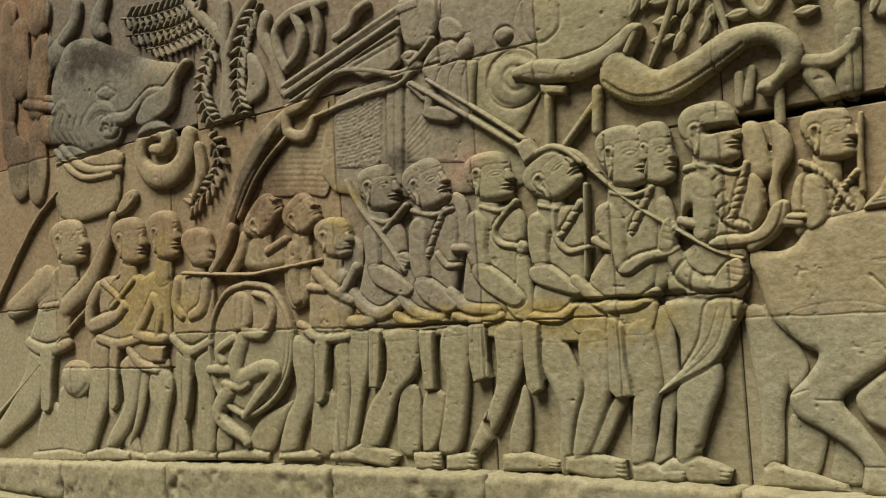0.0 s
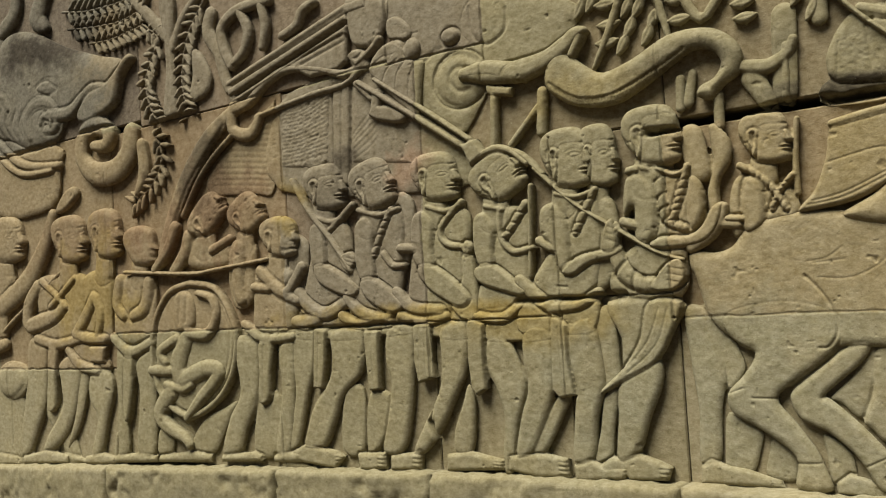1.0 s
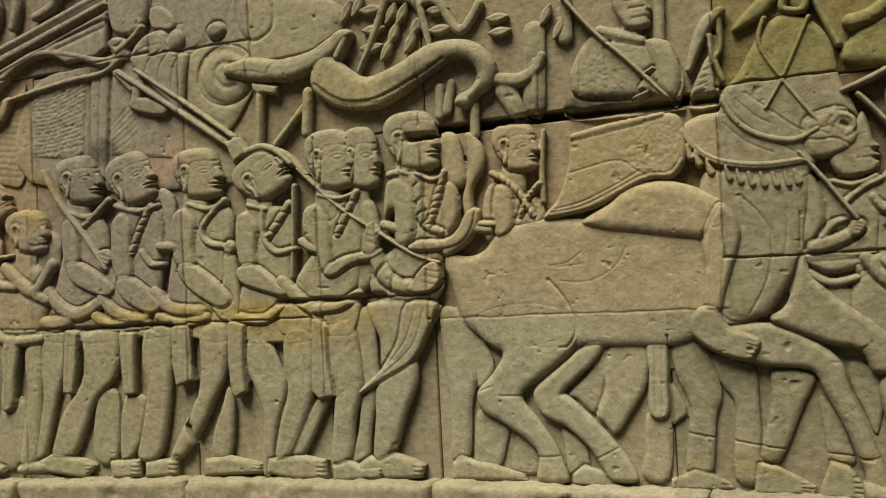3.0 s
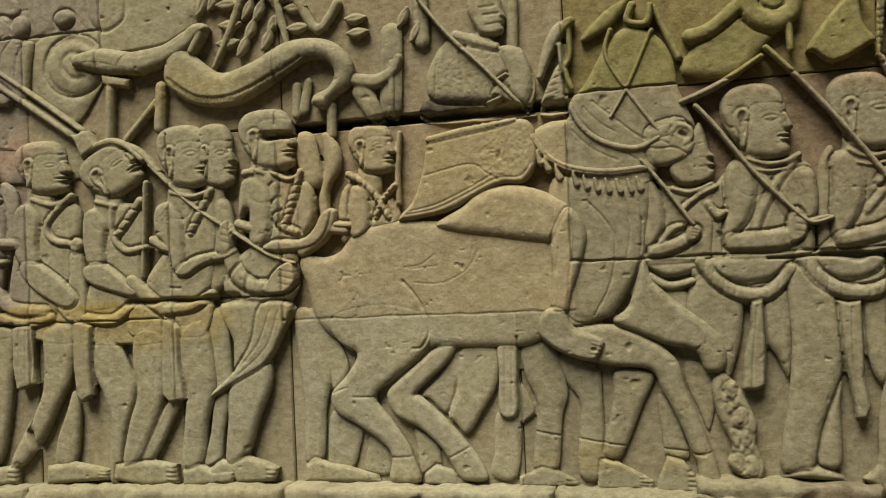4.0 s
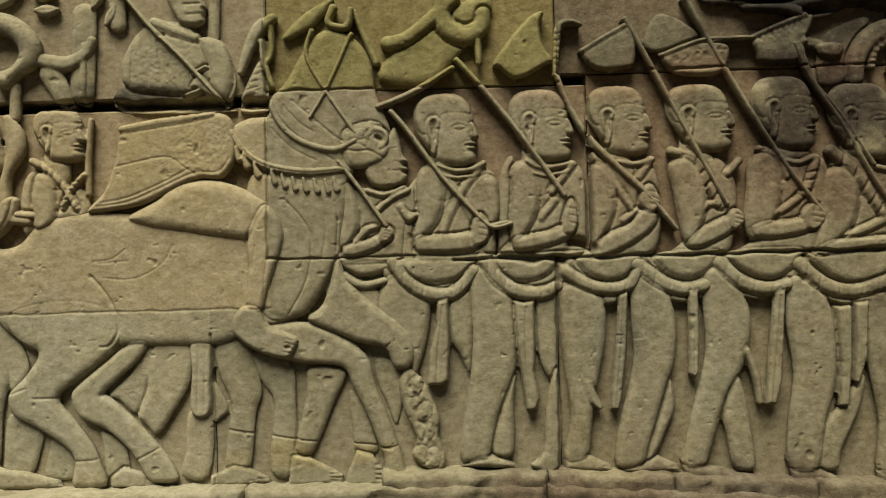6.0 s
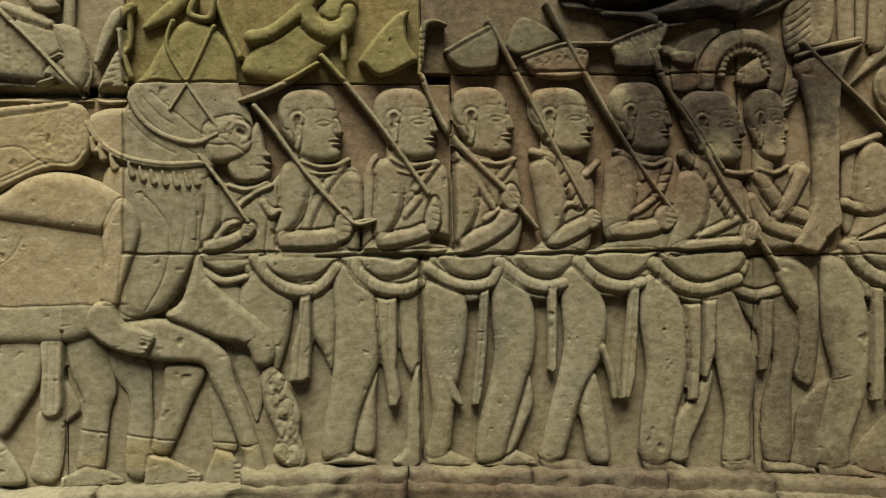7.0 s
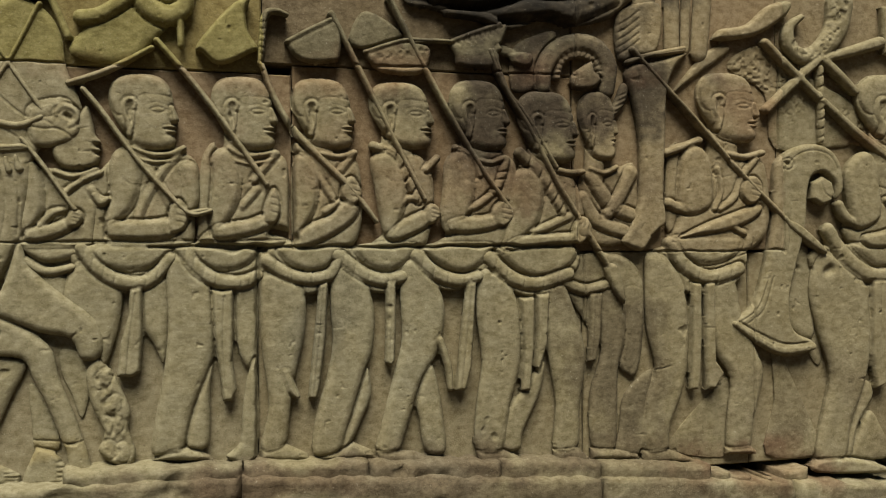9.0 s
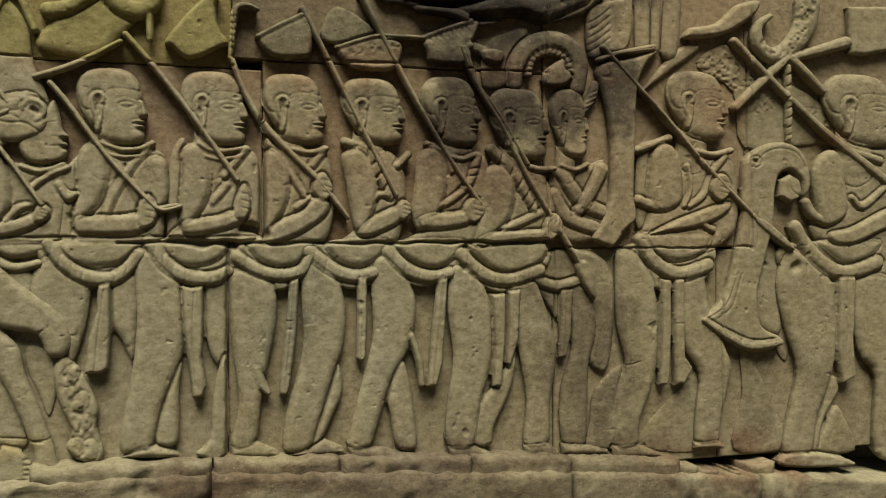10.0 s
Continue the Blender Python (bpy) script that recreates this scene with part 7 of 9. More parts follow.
r.groove(4, 0.0018, (1.466, 0.510), (1.452, 0.399), (1.444, 0.310))
r.groove(3, 0.0016, (1.479, 0.398), (1.466, 0.382))
r.slab(36, 0.024, (1.570, 0.830), (1.596, 0.842), (1.617, 0.820), (1.622, 0.749), (1.605, 0.699), (1.578, 0.699), (1.582, 0.763))
r.limb(35, (1.573, 0.862, 0.0111), (1.535, 0.819, 0.0124), (1.497, 0.755, 0.0123), (1.474, 0.699, 0.0109))
r.limb(34, (1.488, 0.839, 0.0109), (1.522, 0.783, 0.0110), (1.551, 0.727, 0.0110))
r.slab(42, 0.026, (1.422, 0.867), (1.455, 0.873), (1.476, 0.839), (1.480, 0.783), (1.462, 0.722), (1.431, 0.689), (1.425, 0.661), (1.401, 0.653), (1.394, 0.685), (1.405, 0.754), (1.405, 0.830))
r.slab(44, 0.02, (1.402, 0.686), (1.434, 0.692), (1.508, 0.695), (1.548, 0.700), (1.572, 0.683), (1.564, 0.655), (1.521, 0.644), (1.428, 0.644), (1.401, 0.653))
r.slab(48, 0.01, (1.544, 0.695), (1.552, 0.731), (1.570, 0.746), (1.586, 0.729), (1.594, 0.698), (1.583, 0.669), (1.553, 0.661))
r.groove(3, 0.0016, (1.567, 0.723), (1.593, 0.716))
r.groove(3, 0.0016, (1.566, 0.706), (1.593, 0.699))
r.groove(3, 0.0016, (1.566, 0.689), (1.593, 0.682))
r.limb(44, (1.591, 0.709, 0.0056), (1.619, 0.715, 0.0070), (1.641, 0.720, 0.0042))
r.limb(40, (1.371, 0.754, 0.0094), (1.386, 0.736, 0.0121), (1.402, 0.744, 0.0081))
r.limb(38, (1.463, 0.873, 0.0082), (1.502, 0.857, 0.0082), (1.549, 0.858, 0.0083), (1.582, 0.873, 0.0083))
r.limb(37, (1.466, 0.848, 0.0054), (1.508, 0.838, 0.0055), (1.549, 0.841, 0.0055))
r.head(1.486, 0.963, 0.1640, 0.1920, 1, 43)
r.done(step=0.0023)

r = Relief("carved_soldier", "carved soldier in a flat cap with folded forearm", "soldier carving", "leading soldiers", lift=2)
r.slab(26, 0.012, (1.572, 0.628), (1.766, 0.620), (1.765, 0.533), (1.712, 0.505), (1.615, 0.507), (1.561, 0.565))
r.slab(24, 0.02, (1.631, 0.863), (1.665, 0.875), (1.664, 0.635), (1.618, 0.621), (1.619, 0.777))
r.slab(31, 0.03, (1.681, 0.866), (1.728, 0.876), (1.816, 0.866), (1.844, 0.823), (1.846, 0.678), (1.812, 0.620), (1.609, 0.621), (1.681, 0.706), (1.681, 0.792))
r.slab(33, 0.026, (1.572, 0.624), (1.609, 0.635), (1.763, 0.634), (1.763, 0.608), (1.737, 0.577), (1.684, 0.563), (1.632, 0.575))
r.slab(33, 0.03, (1.547, 0.600), (1.588, 0.604), (1.645, 0.528), (1.656, 0.450), (1.655, 0.378), (1.644, 0.315), (1.606, 0.224), (1.578, 0.112), (1.551, 0.103), (1.501, 0.110), (1.511, 0.201), (1.532, 0.319), (1.542, 0.438), (1.536, 0.551))
r.slab(27, 0.022, (1.649, 0.324), (1.643, 0.251), (1.643, 0.165), (1.634, 0.116), (1.588, 0.116), (1.588, 0.154), (1.606, 0.224), (1.627, 0.280))
r.slab(22, 0.022, (1.709, 0.534), (1.761, 0.541), (1.760, 0.332), (1.738, 0.311), (1.711, 0.376))
r.slab(28, 0.018, (1.736, 0.292), (1.760, 0.329), (1.758, 0.084), (1.681, 0.089), (1.716, 0.125), (1.724, 0.218))
r.limb(38, (1.572, 0.632, 0.0180), (1.608, 0.576, 0.0195), (1.663, 0.539, 0.0197), (1.726, 0.534, 0.0185), (1.764, 0.551, 0.0157))
r.groove(3, 0.002, (1.588, 0.621), (1.582, 0.587))
r.groove(3, 0.002, (1.608, 0.598), (1.603, 0.564))
r.groove(3, 0.002, (1.632, 0.572), (1.626, 0.538))
r.groove(3, 0.002, (1.663, 0.561), (1.658, 0.526))
r.groove(3, 0.002, (1.726, 0.556), (1.720, 0.521))
r.groove(3, 0.002, (1.747, 0.562), (1.741, 0.528))
r.slab(40, 0.012, (1.648, 0.518), (1.673, 0.512), (1.703, 0.517), (1.703, 0.420), (1.699, 0.334), (1.710, 0.262), (1.699, 0.234), (1.675, 0.232), (1.666, 0.307), (1.655, 0.393), hard=True)
r.groove(4, 0.0018, (1.680, 0.499), (1.676, 0.392), (1.682, 0.263))
r.groove(3, 0.0016, (1.694, 0.334), (1.704, 0.262))
r.slab(42, 0.026, (1.653, 0.860), (1.686, 0.878), (1.717, 0.843), (1.725, 0.778), (1.713, 0.726), (1.688, 0.685), (1.668, 0.649), (1.649, 0.656), (1.645, 0.720), (1.652, 0.799))
r.slab(44, 0.02, (1.652, 0.675), (1.685, 0.686), (1.741, 0.695), (1.781, 0.709), (1.809, 0.689), (1.783, 0.666), (1.727, 0.649), (1.664, 0.643))
r.slab(48, 0.01, (1.778, 0.695), (1.787, 0.747), (1.804, 0.776), (1.817, 0.757), (1.822, 0.714), (1.806, 0.683))
r.groove(3, 0.0016, (1.798, 0.751), (1.821, 0.744))
r.groove(3, 0.0016, (1.798, 0.733), (1.821, 0.726))
r.groove(3, 0.0016, (1.798, 0.714), (1.821, 0.707))
r.limb(37, (1.810, 0.863, 0.0130), (1.782, 0.829, 0.0129), (1.756, 0.796, 0.0114))
r.limb(36, (1.727, 0.728, 0.0114), (1.763, 0.771, 0.0114))
r.limb(38, (1.693, 0.875, 0.0085), (1.735, 0.856, 0.0085), (1.806, 0.866, 0.0086))
r.limb(37, (1.700, 0.847, 0.0057), (1.742, 0.836, 0.0057), (1.799, 0.846, 0.0058))
r.head(1.732, 0.966, 0.1632, 0.1915, 1, 43)
r.slab(31, 0.020, (1.544, 0.114), (1.585, 0.119), (1.642, 0.097), (1.650, 0.082), (1.501, 0.092), hard=True)
r.groove(5, 0.0020, (1.618, 0.089), (1.650, 0.087), hard=True)
r.groove(5, 0.0020, (1.618, 0.093), (1.650, 0.091), hard=True)
r.groove(5, 0.0020, (1.618, 0.098), (1.650, 0.096), hard=True)
r.groove(5, 0.0020, (1.618, 0.102), (1.650, 0.100), hard=True)
r.done(step=0.0023)

r = Relief("carved_soldier", "carved soldier in a flat cap gripping a staff with both hands", "soldier carving", "leading soldiers", lift=3)
r.slab(26, 0.012, (1.772, 0.620), (1.976, 0.619), (1.971, 0.545), (1.912, 0.502), (1.796, 0.504))
r.slab(31, 0.03, (1.884, 0.867), (1.914, 0.874), (2.000, 0.867), (2.030, 0.826), (2.035, 0.692), (1.989, 0.611), (1.826, 0.612), (1.826, 0.634), (1.884, 0.707))
r.slab(33, 0.026, (1.812, 0.620), (1.855, 0.634), (1.972, 0.630), (1.968, 0.601), (1.942, 0.569), (1.898, 0.558), (1.851, 0.573), (1.823, 0.596))
r.slab(33, 0.028, (1.768, 0.545), (1.843, 0.544), (1.883, 0.502), (1.884, 0.407), (1.864, 0.316), (1.846, 0.219), (1.829, 0.104), (1.768, 0.101), (1.789, 0.215), (1.773, 0.360))
r.limb(36, (1.831, 0.300, 0.0115), (1.849, 0.256, 0.0130), (1.863, 0.237, 0.0073))
r.limb(38, (1.783, 0.588, 0.0172), (1.837, 0.553, 0.0173), (1.898, 0.540, 0.0175), (1.950, 0.551, 0.0177), (1.971, 0.586, 0.0133))
r.groove(3, 0.002, (1.811, 0.585), (1.805, 0.553))
r.groove(3, 0.002, (1.854, 0.567), (1.848, 0.535))
r.groove(3, 0.002, (1.905, 0.558), (1.899, 0.525))
r.groove(3, 0.002, (1.942, 0.566), (1.935, 0.534))
r.slab(39, 0.01, (1.919, 0.524), (1.944, 0.533), (1.937, 0.384), (1.919, 0.252), (1.913, 0.229), (1.890, 0.230), (1.894, 0.283), (1.907, 0.399), hard=True)
r.groove(3, 0.0015, (1.930, 0.516), (1.920, 0.384), (1.903, 0.239))
r.limb(38, (1.862, 0.882, 0.0116), (1.900, 0.839, 0.0117), (1.936, 0.780, 0.0103), (1.958, 0.744, 0.0088))
r.limb(37, (1.935, 0.714, 0.0103), (1.972, 0.737, 0.0103))
r.limb(36, (2.010, 0.867, 0.0134), (1.980, 0.825, 0.0118))
r.slab(42, 0.024, (1.855, 0.845), (1.890, 0.860), (1.917, 0.824), (1.922, 0.766), (1.910, 0.713), (1.887, 0.675), (1.866, 0.641), (1.853, 0.648))
r.slab(44, 0.02, (1.858, 0.648), (1.891, 0.681), (1.950, 0.707), (1.990, 0.749), (2.023, 0.737), (2.020, 0.700), (1.972, 0.660), (1.913, 0.631), (1.866, 0.619))
r.slab(48, 0.01, (1.978, 0.754), (1.983, 0.790), (2.006, 0.808), (2.026, 0.787), (2.035, 0.758), (2.011, 0.731))
r.groove(3, 0.0016, (2.004, 0.788), (2.034, 0.781))
r.groove(3, 0.0016, (2.004, 0.772), (2.034, 0.765))
r.groove(3, 0.0016, (2.004, 0.757), (2.033, 0.750))
r.limb(38, (1.929, 0.866, 0.0088), (1.973, 0.859, 0.0089), (2.015, 0.870, 0.0089))
r.head(1.933, 0.972, 0.1644, 0.1853, 1, 43)
r.slab(31, 0.020, (1.768, 0.101), (1.834, 0.114), (1.887, 0.087), (1.897, 0.066), (1.768, 0.075), hard=True)
r.groove(5, 0.0020, (1.866, 0.073), (1.897, 0.071), hard=True)
r.groove(5, 0.0020, (1.866, 0.077), (1.897, 0.075), hard=True)
r.groove(5, 0.0020, (1.866, 0.082), (1.897, 0.080), hard=True)
r.groove(5, 0.0020, (1.866, 0.086), (1.897, 0.084), hard=True)
r.done(step=0.0023)

r = Relief("carved_soldier", "carved soldier with braided strap over the shoulder", "soldier carving", "leading soldiers", lift=2)
r.slab(26, 0.012, (1.971, 0.619), (2.180, 0.617), (2.152, 0.527), (2.090, 0.498), (2.000, 0.530))
r.slab(31, 0.03, (2.101, 0.868), (2.108, 0.881), (2.193, 0.866), (2.231, 0.799), (2.224, 0.678), (2.186, 0.610), (2.038, 0.611), (2.101, 0.678))
r.slab(33, 0.026, (2.009, 0.618), (2.061, 0.633), (2.176, 0.632), (2.175, 0.605), (2.152, 0.578), (2.103, 0.558), (2.046, 0.574))
r.slab(33, 0.03, (1.956, 0.572), (1.989, 0.596), (2.042, 0.544), (2.066, 0.454), (2.062, 0.358), (2.036, 0.280), (1.998, 0.160), (1.971, 0.085), (1.903, 0.083), (1.910, 0.180), (1.937, 0.278), (1.955, 0.368), (1.950, 0.472))
r.slab(26, 0.02, (2.047, 0.303), (2.058, 0.231), (2.031, 0.166), (2.003, 0.104), (1.974, 0.092), (2.001, 0.167), (2.028, 0.247))
r.limb(38, (1.968, 0.601, 0.0192), (2.031, 0.553, 0.0194), (2.091, 0.533, 0.0181), (2.143, 0.542, 0.0182))
r.groove(3, 0.002, (1.986, 0.601), (1.980, 0.568))
r.groove(3, 0.002, (2.016, 0.577), (2.010, 0.544))
r.groove(3, 0.002, (2.053, 0.556), (2.047, 0.523))
r.groove(3, 0.002, (2.106, 0.550), (2.100, 0.518))
r.slab(39, 0.01, (2.097, 0.528), (2.124, 0.531), (2.123, 0.393), (2.119, 0.318), (2.107, 0.304), (2.092, 0.316), (2.096, 0.424), hard=True)
r.groove(3, 0.0015, (2.109, 0.513), (2.107, 0.319))
r.braid(40, (2.066, 0.889, 0.0135), (2.128, 0.863, 0.0151), (2.157, 0.805, 0.0152), (2.187, 0.745, 0.0122))
r.limb(38, (2.122, 0.720, 0.0106), (2.156, 0.750, 0.0106), (2.187, 0.750, 0.0092))
r.limb(37, (2.239, 0.860, 0.0108), (2.208, 0.829, 0.0107))
r.slab(42, 0.026, (2.057, 0.856), (2.105, 0.875), (2.143, 0.828), (2.155, 0.753), (2.137, 0.687), (2.122, 0.645), (2.095, 0.648), (2.080, 0.707), (2.068, 0.782))
r.slab(44, 0.018, (2.098, 0.651), (2.130, 0.685), (2.176, 0.711), (2.218, 0.723), (2.222, 0.685), (2.176, 0.655), (2.122, 0.636))
r.slab(46, 0.01, (2.202, 0.720), (2.223, 0.738), (2.243, 0.726), (2.246, 0.700), (2.215, 0.681))
r.groove(3, 0.0016, (2.222, 0.724), (2.245, 0.716))
r.groove(3, 0.0016, (2.222, 0.712), (2.244, 0.705))
r.groove(3, 0.0016, (2.222, 0.701), (2.244, 0.693))
r.head(2.142, 0.973, 0.1732, 0.1803, 1, 43)
r.slab(31, 0.020, (1.968, 0.085), (2.009, 0.108), (2.060, 0.083), (2.072, 0.061), (1.903, 0.069), hard=True)
r.groove(5, 0.0020, (2.040, 0.068), (2.072, 0.066), hard=True)
r.groove(5, 0.0020, (2.040, 0.072), (2.072, 0.070), hard=True)
r.groove(5, 0.0020, (2.040, 0.077), (2.072, 0.075), hard=True)
r.groove(5, 0.0020, (2.040, 0.081), (2.072, 0.079), hard=True)
r.done(step=0.0023)

r = Relief("carved_soldier", "darkened carved soldier with folded arms", "soldier carving", "leading soldiers", lift=3)
r.slab(26, 0.012, (2.175, 0.617), (2.391, 0.616), (2.359, 0.524), (2.276, 0.503), (2.190, 0.527))
r.slab(31, 0.03, (2.290, 0.873), (2.358, 0.892), (2.447, 0.870), (2.474, 0.802), (2.460, 0.708), (2.420, 0.616), (2.214, 0.617), (2.290, 0.678))
r.slab(33, 0.026, (2.191, 0.617), (2.245, 0.632), (2.388, 0.631), (2.388, 0.604), (2.365, 0.576), (2.317, 0.552), (2.257, 0.565))
r.slab(33, 0.03, (2.143, 0.575), (2.180, 0.590), (2.229, 0.541), (2.258, 0.465), (2.251, 0.374), (2.227, 0.314), (2.190, 0.252), (2.152, 0.137), (2.127, 0.075), (2.069, 0.079), (2.088, 0.170), (2.119, 0.288), (2.140, 0.377), (2.137, 0.483))
r.slab(28, 0.022, (2.218, 0.307), (2.242, 0.238), (2.254, 0.146), (2.258, 0.067), (2.204, 0.071), (2.187, 0.157), (2.180, 0.218))
r.limb(38, (2.180, 0.599, 0.0198), (2.237, 0.547, 0.0200), (2.304, 0.529, 0.0187), (2.352, 0.539, 0.0172))
r.groove(3, 0.002, (2.198, 0.593), (2.192, 0.560))
r.groove(3, 0.002, (2.229, 0.565), (2.223, 0.532))
r.groove(3, 0.002, (2.268, 0.547), (2.262, 0.513))
r.groove(3, 0.002, (2.316, 0.546), (2.309, 0.513))
r.slab(39, 0.01, (2.317, 0.522), (2.347, 0.527), (2.338, 0.387), (2.331, 0.295), (2.315, 0.232), (2.286, 0.233), (2.298, 0.357), hard=True)
r.groove(3, 0.0015, (2.333, 0.509), (2.316, 0.357), (2.302, 0.235))
r.limb(36, (2.243, 0.371, 0.0108), (2.266, 0.298, 0.0108), (2.272, 0.240, 0.0093))
r.braid(40, (2.435, 0.860, 0.0127), (2.412, 0.789, 0.0126), (2.386, 0.761, 0.0110))
r.limb(39, (2.386, 0.759, 0.0110), (2.344, 0.730, 0.0110), (2.301, 0.717, 0.0093))
r.limb(38, (2.350, 0.858, 0.0078), (2.390, 0.850, 0.0079), (2.431, 0.866, 0.0079))
r.limb(38, (2.291, 0.888, 0.0109), (2.334, 0.869, 0.0109), (2.358, 0.816, 0.0094))
r.slab(42, 0.026, (2.263, 0.857), (2.310, 0.885), (2.339, 0.838), (2.343, 0.762), (2.322, 0.696), (2.296, 0.659), (2.261, 0.659), (2.246, 0.708), (2.256, 0.784))
r.slab(44, 0.02, (2.262, 0.685), (2.301, 0.702), (2.373, 0.708), (2.421, 0.721), (2.437, 0.690), (2.389, 0.665), (2.293, 0.656))
r.slab(47, 0.01, (2.389, 0.711), (2.412, 0.745), (2.444, 0.739), (2.454, 0.702), (2.418, 0.674))
r.groove(3, 0.0016, (2.418, 0.727), (2.452, 0.720))
r.groove(3, 0.0016, (2.418, 0.713), (2.452, 0.705))
r.groove(3, 0.0016, (2.418, 0.699), (2.452, 0.691))
r.head(2.359, 0.980, 0.1666, 0.1936, 1, 42)
r.slab(31, 0.020, (2.069, 0.082), (2.171, 0.076), (2.228, 0.051), (2.234, 0.020), (2.081, 0.031), hard=True)
r.groove(5, 0.0020, (2.202, 0.029), (2.234, 0.027), hard=True)
r.groove(5, 0.0020, (2.202, 0.035), (2.234, 0.033), hard=True)
r.groove(5, 0.0020, (2.202, 0.041), (2.234, 0.039), hard=True)
r.groove(5, 0.0020, (2.202, 0.047), (2.234, 0.045), hard=True)
r.done(step=0.0023)

r = Relief("carved_soldier", "darkened carved soldier pulling a lance towards him", "soldier carving", "leading soldiers", lift=4)
r.slab(26, 0.012, (2.385, 0.608), (2.639, 0.606), (2.618, 0.520), (2.534, 0.474), (2.404, 0.523))
r.slab(31, 0.03, (2.474, 0.845), (2.521, 0.855), (2.621, 0.827), (2.657, 0.756), (2.663, 0.677), (2.609, 0.607), (2.404, 0.608), (2.474, 0.677))
r.slab(33, 0.026, (2.404, 0.613), (2.461, 0.625), (2.632, 0.621), (2.636, 0.586), (2.598, 0.552), (2.531, 0.534), (2.466, 0.553))
r.slab(33, 0.032, (2.368, 0.564), (2.417, 0.554), (2.459, 0.491), (2.477, 0.398), (2.472, 0.290), (2.443, 0.182), (2.419, 0.060), (2.345, 0.062), (2.346, 0.187), (2.363, 0.309), (2.348, 0.432), (2.352, 0.524))
r.slab(30, 0.028, (2.518, 0.518), (2.588, 0.533), (2.624, 0.473), (2.664, 0.345), (2.669, 0.290), (2.649, 0.172), (2.641, 0.047), (2.570, 0.051), (2.578, 0.176), (2.558, 0.302), (2.542, 0.396))
r.slab(25, 0.02, (2.543, 0.302), (2.535, 0.225), (2.482, 0.111), (2.471, 0.062), (2.410, 0.065), (2.441, 0.179), (2.483, 0.227))
r.limb(38, (2.382, 0.591, 0.0204), (2.443, 0.538, 0.0206), (2.518, 0.517, 0.0193), (2.615, 0.542, 0.0195))
r.groove(3, 0.002, (2.404, 0.585), (2.397, 0.551))
r.groove(3, 0.002, (2.436, 0.557), (2.429, 0.523))
r.groove(3, 0.002, (2.485, 0.534), (2.478, 0.500))
r.groove(3, 0.002, (2.543, 0.531), (2.536, 0.496))
r.groove(3, 0.002, (2.585, 0.546), (2.578, 0.511))
r.slab(39, 0.01, (2.472, 0.479), (2.514, 0.481), (2.510, 0.335), (2.499, 0.223), (2.473, 0.224), (2.480, 0.336), hard=True)
r.slab(38, 0.01, (2.521, 0.487), (2.557, 0.490), (2.550, 0.349), (2.524, 0.272), (2.513, 0.288), (2.520, 0.381), hard=True)
r.braid(41, (2.475, 0.879, 0.0160), (2.534, 0.821, 0.0177), (2.576, 0.753, 0.0146), (2.603, 0.706, 0.0130))
r.limb(40, (2.616, 0.703, 0.0130), (2.556, 0.677, 0.0129), (2.506, 0.659, 0.0112))
r.limb(38, (2.579, 0.834, 0.0097), (2.621, 0.826, 0.0098), (2.661, 0.829, 0.0082))
r.slab(42, 0.028, (2.458, 0.826), (2.507, 0.836), (2.543, 0.784), (2.531, 0.696), (2.489, 0.646), (2.456, 0.612), (2.417, 0.619), (2.434, 0.701), (2.443, 0.778))
r.slab(44, 0.016, (2.434, 0.634), (2.486, 0.653), (2.561, 0.656), (2.633, 0.658), (2.639, 0.630), (2.560, 0.624), (2.445, 0.612))
r.slab(48, 0.01, (2.622, 0.640), (2.633, 0.687), (2.660, 0.700), (2.675, 0.662), (2.653, 0.627))
r.groove(3, 0.0016, (2.646, 0.681), (2.674, 0.673))
r.groove(3, 0.0016, (2.646, 0.666), (2.673, 0.658))
r.groove(3, 0.0016, (2.646, 0.652), (2.673, 0.644))
r.head(2.556, 0.953, 0.1766, 0.2005, 1, 42)
r.slab(31, 0.020, (2.345, 0.065), (2.424, 0.063), (2.489, 0.033), (2.494, 0.003), (2.351, 0.012), hard=True)
r.groove(5, 0.0020, (2.462, 0.012), (2.494, 0.010), hard=True)
r.groove(5, 0.0020, (2.462, 0.018), (2.494, 0.016), hard=True)
r.groove(5, 0.0020, (2.462, 0.024), (2.494, 0.022), hard=True)
r.groove(5, 0.0020, (2.462, 0.030), (2.494, 0.028), hard=True)
r.slab(31, 0.020, (2.567, 0.054), (2.641, 0.059), (2.675, 0.025), (2.675, -0.003), (2.572, 0.001), hard=True)
r.groove(5, 0.0020, (2.649, 0.005), (2.675, 0.003), hard=True)
r.groove(5, 0.0020, (2.649, 0.011), (2.675, 0.009), hard=True)
r.groove(5, 0.0020, (2.649, 0.016), (2.675, 0.014), hard=True)
r.groove(5, 0.0020, (2.649, 0.022), (2.675, 0.020), hard=True)
r.done(step=0.0023)

r = Relief("carved_soldier", "dark carved soldier in shallow relief with crossed forearms", "soldier carving", "leading soldiers", lift=-2)
r.slab(22, 0.026, (2.663, 0.836), (2.766, 0.844), (2.831, 0.845), (2.822, 0.645), (2.670, 0.630), (2.654, 0.709))
r.limb(32, (2.689, 0.817, 0.0214), (2.748, 0.738, 0.0233), (2.812, 0.709, 0.0201))
r.limb(34, (2.813, 0.828, 0.0218), (2.774, 0.757, 0.0200), (2.739, 0.712, 0.0182))
r.limb(32, (2.662, 0.756, 0.0197), (2.705, 0.693, 0.0215), (2.791, 0.661, 0.0201))
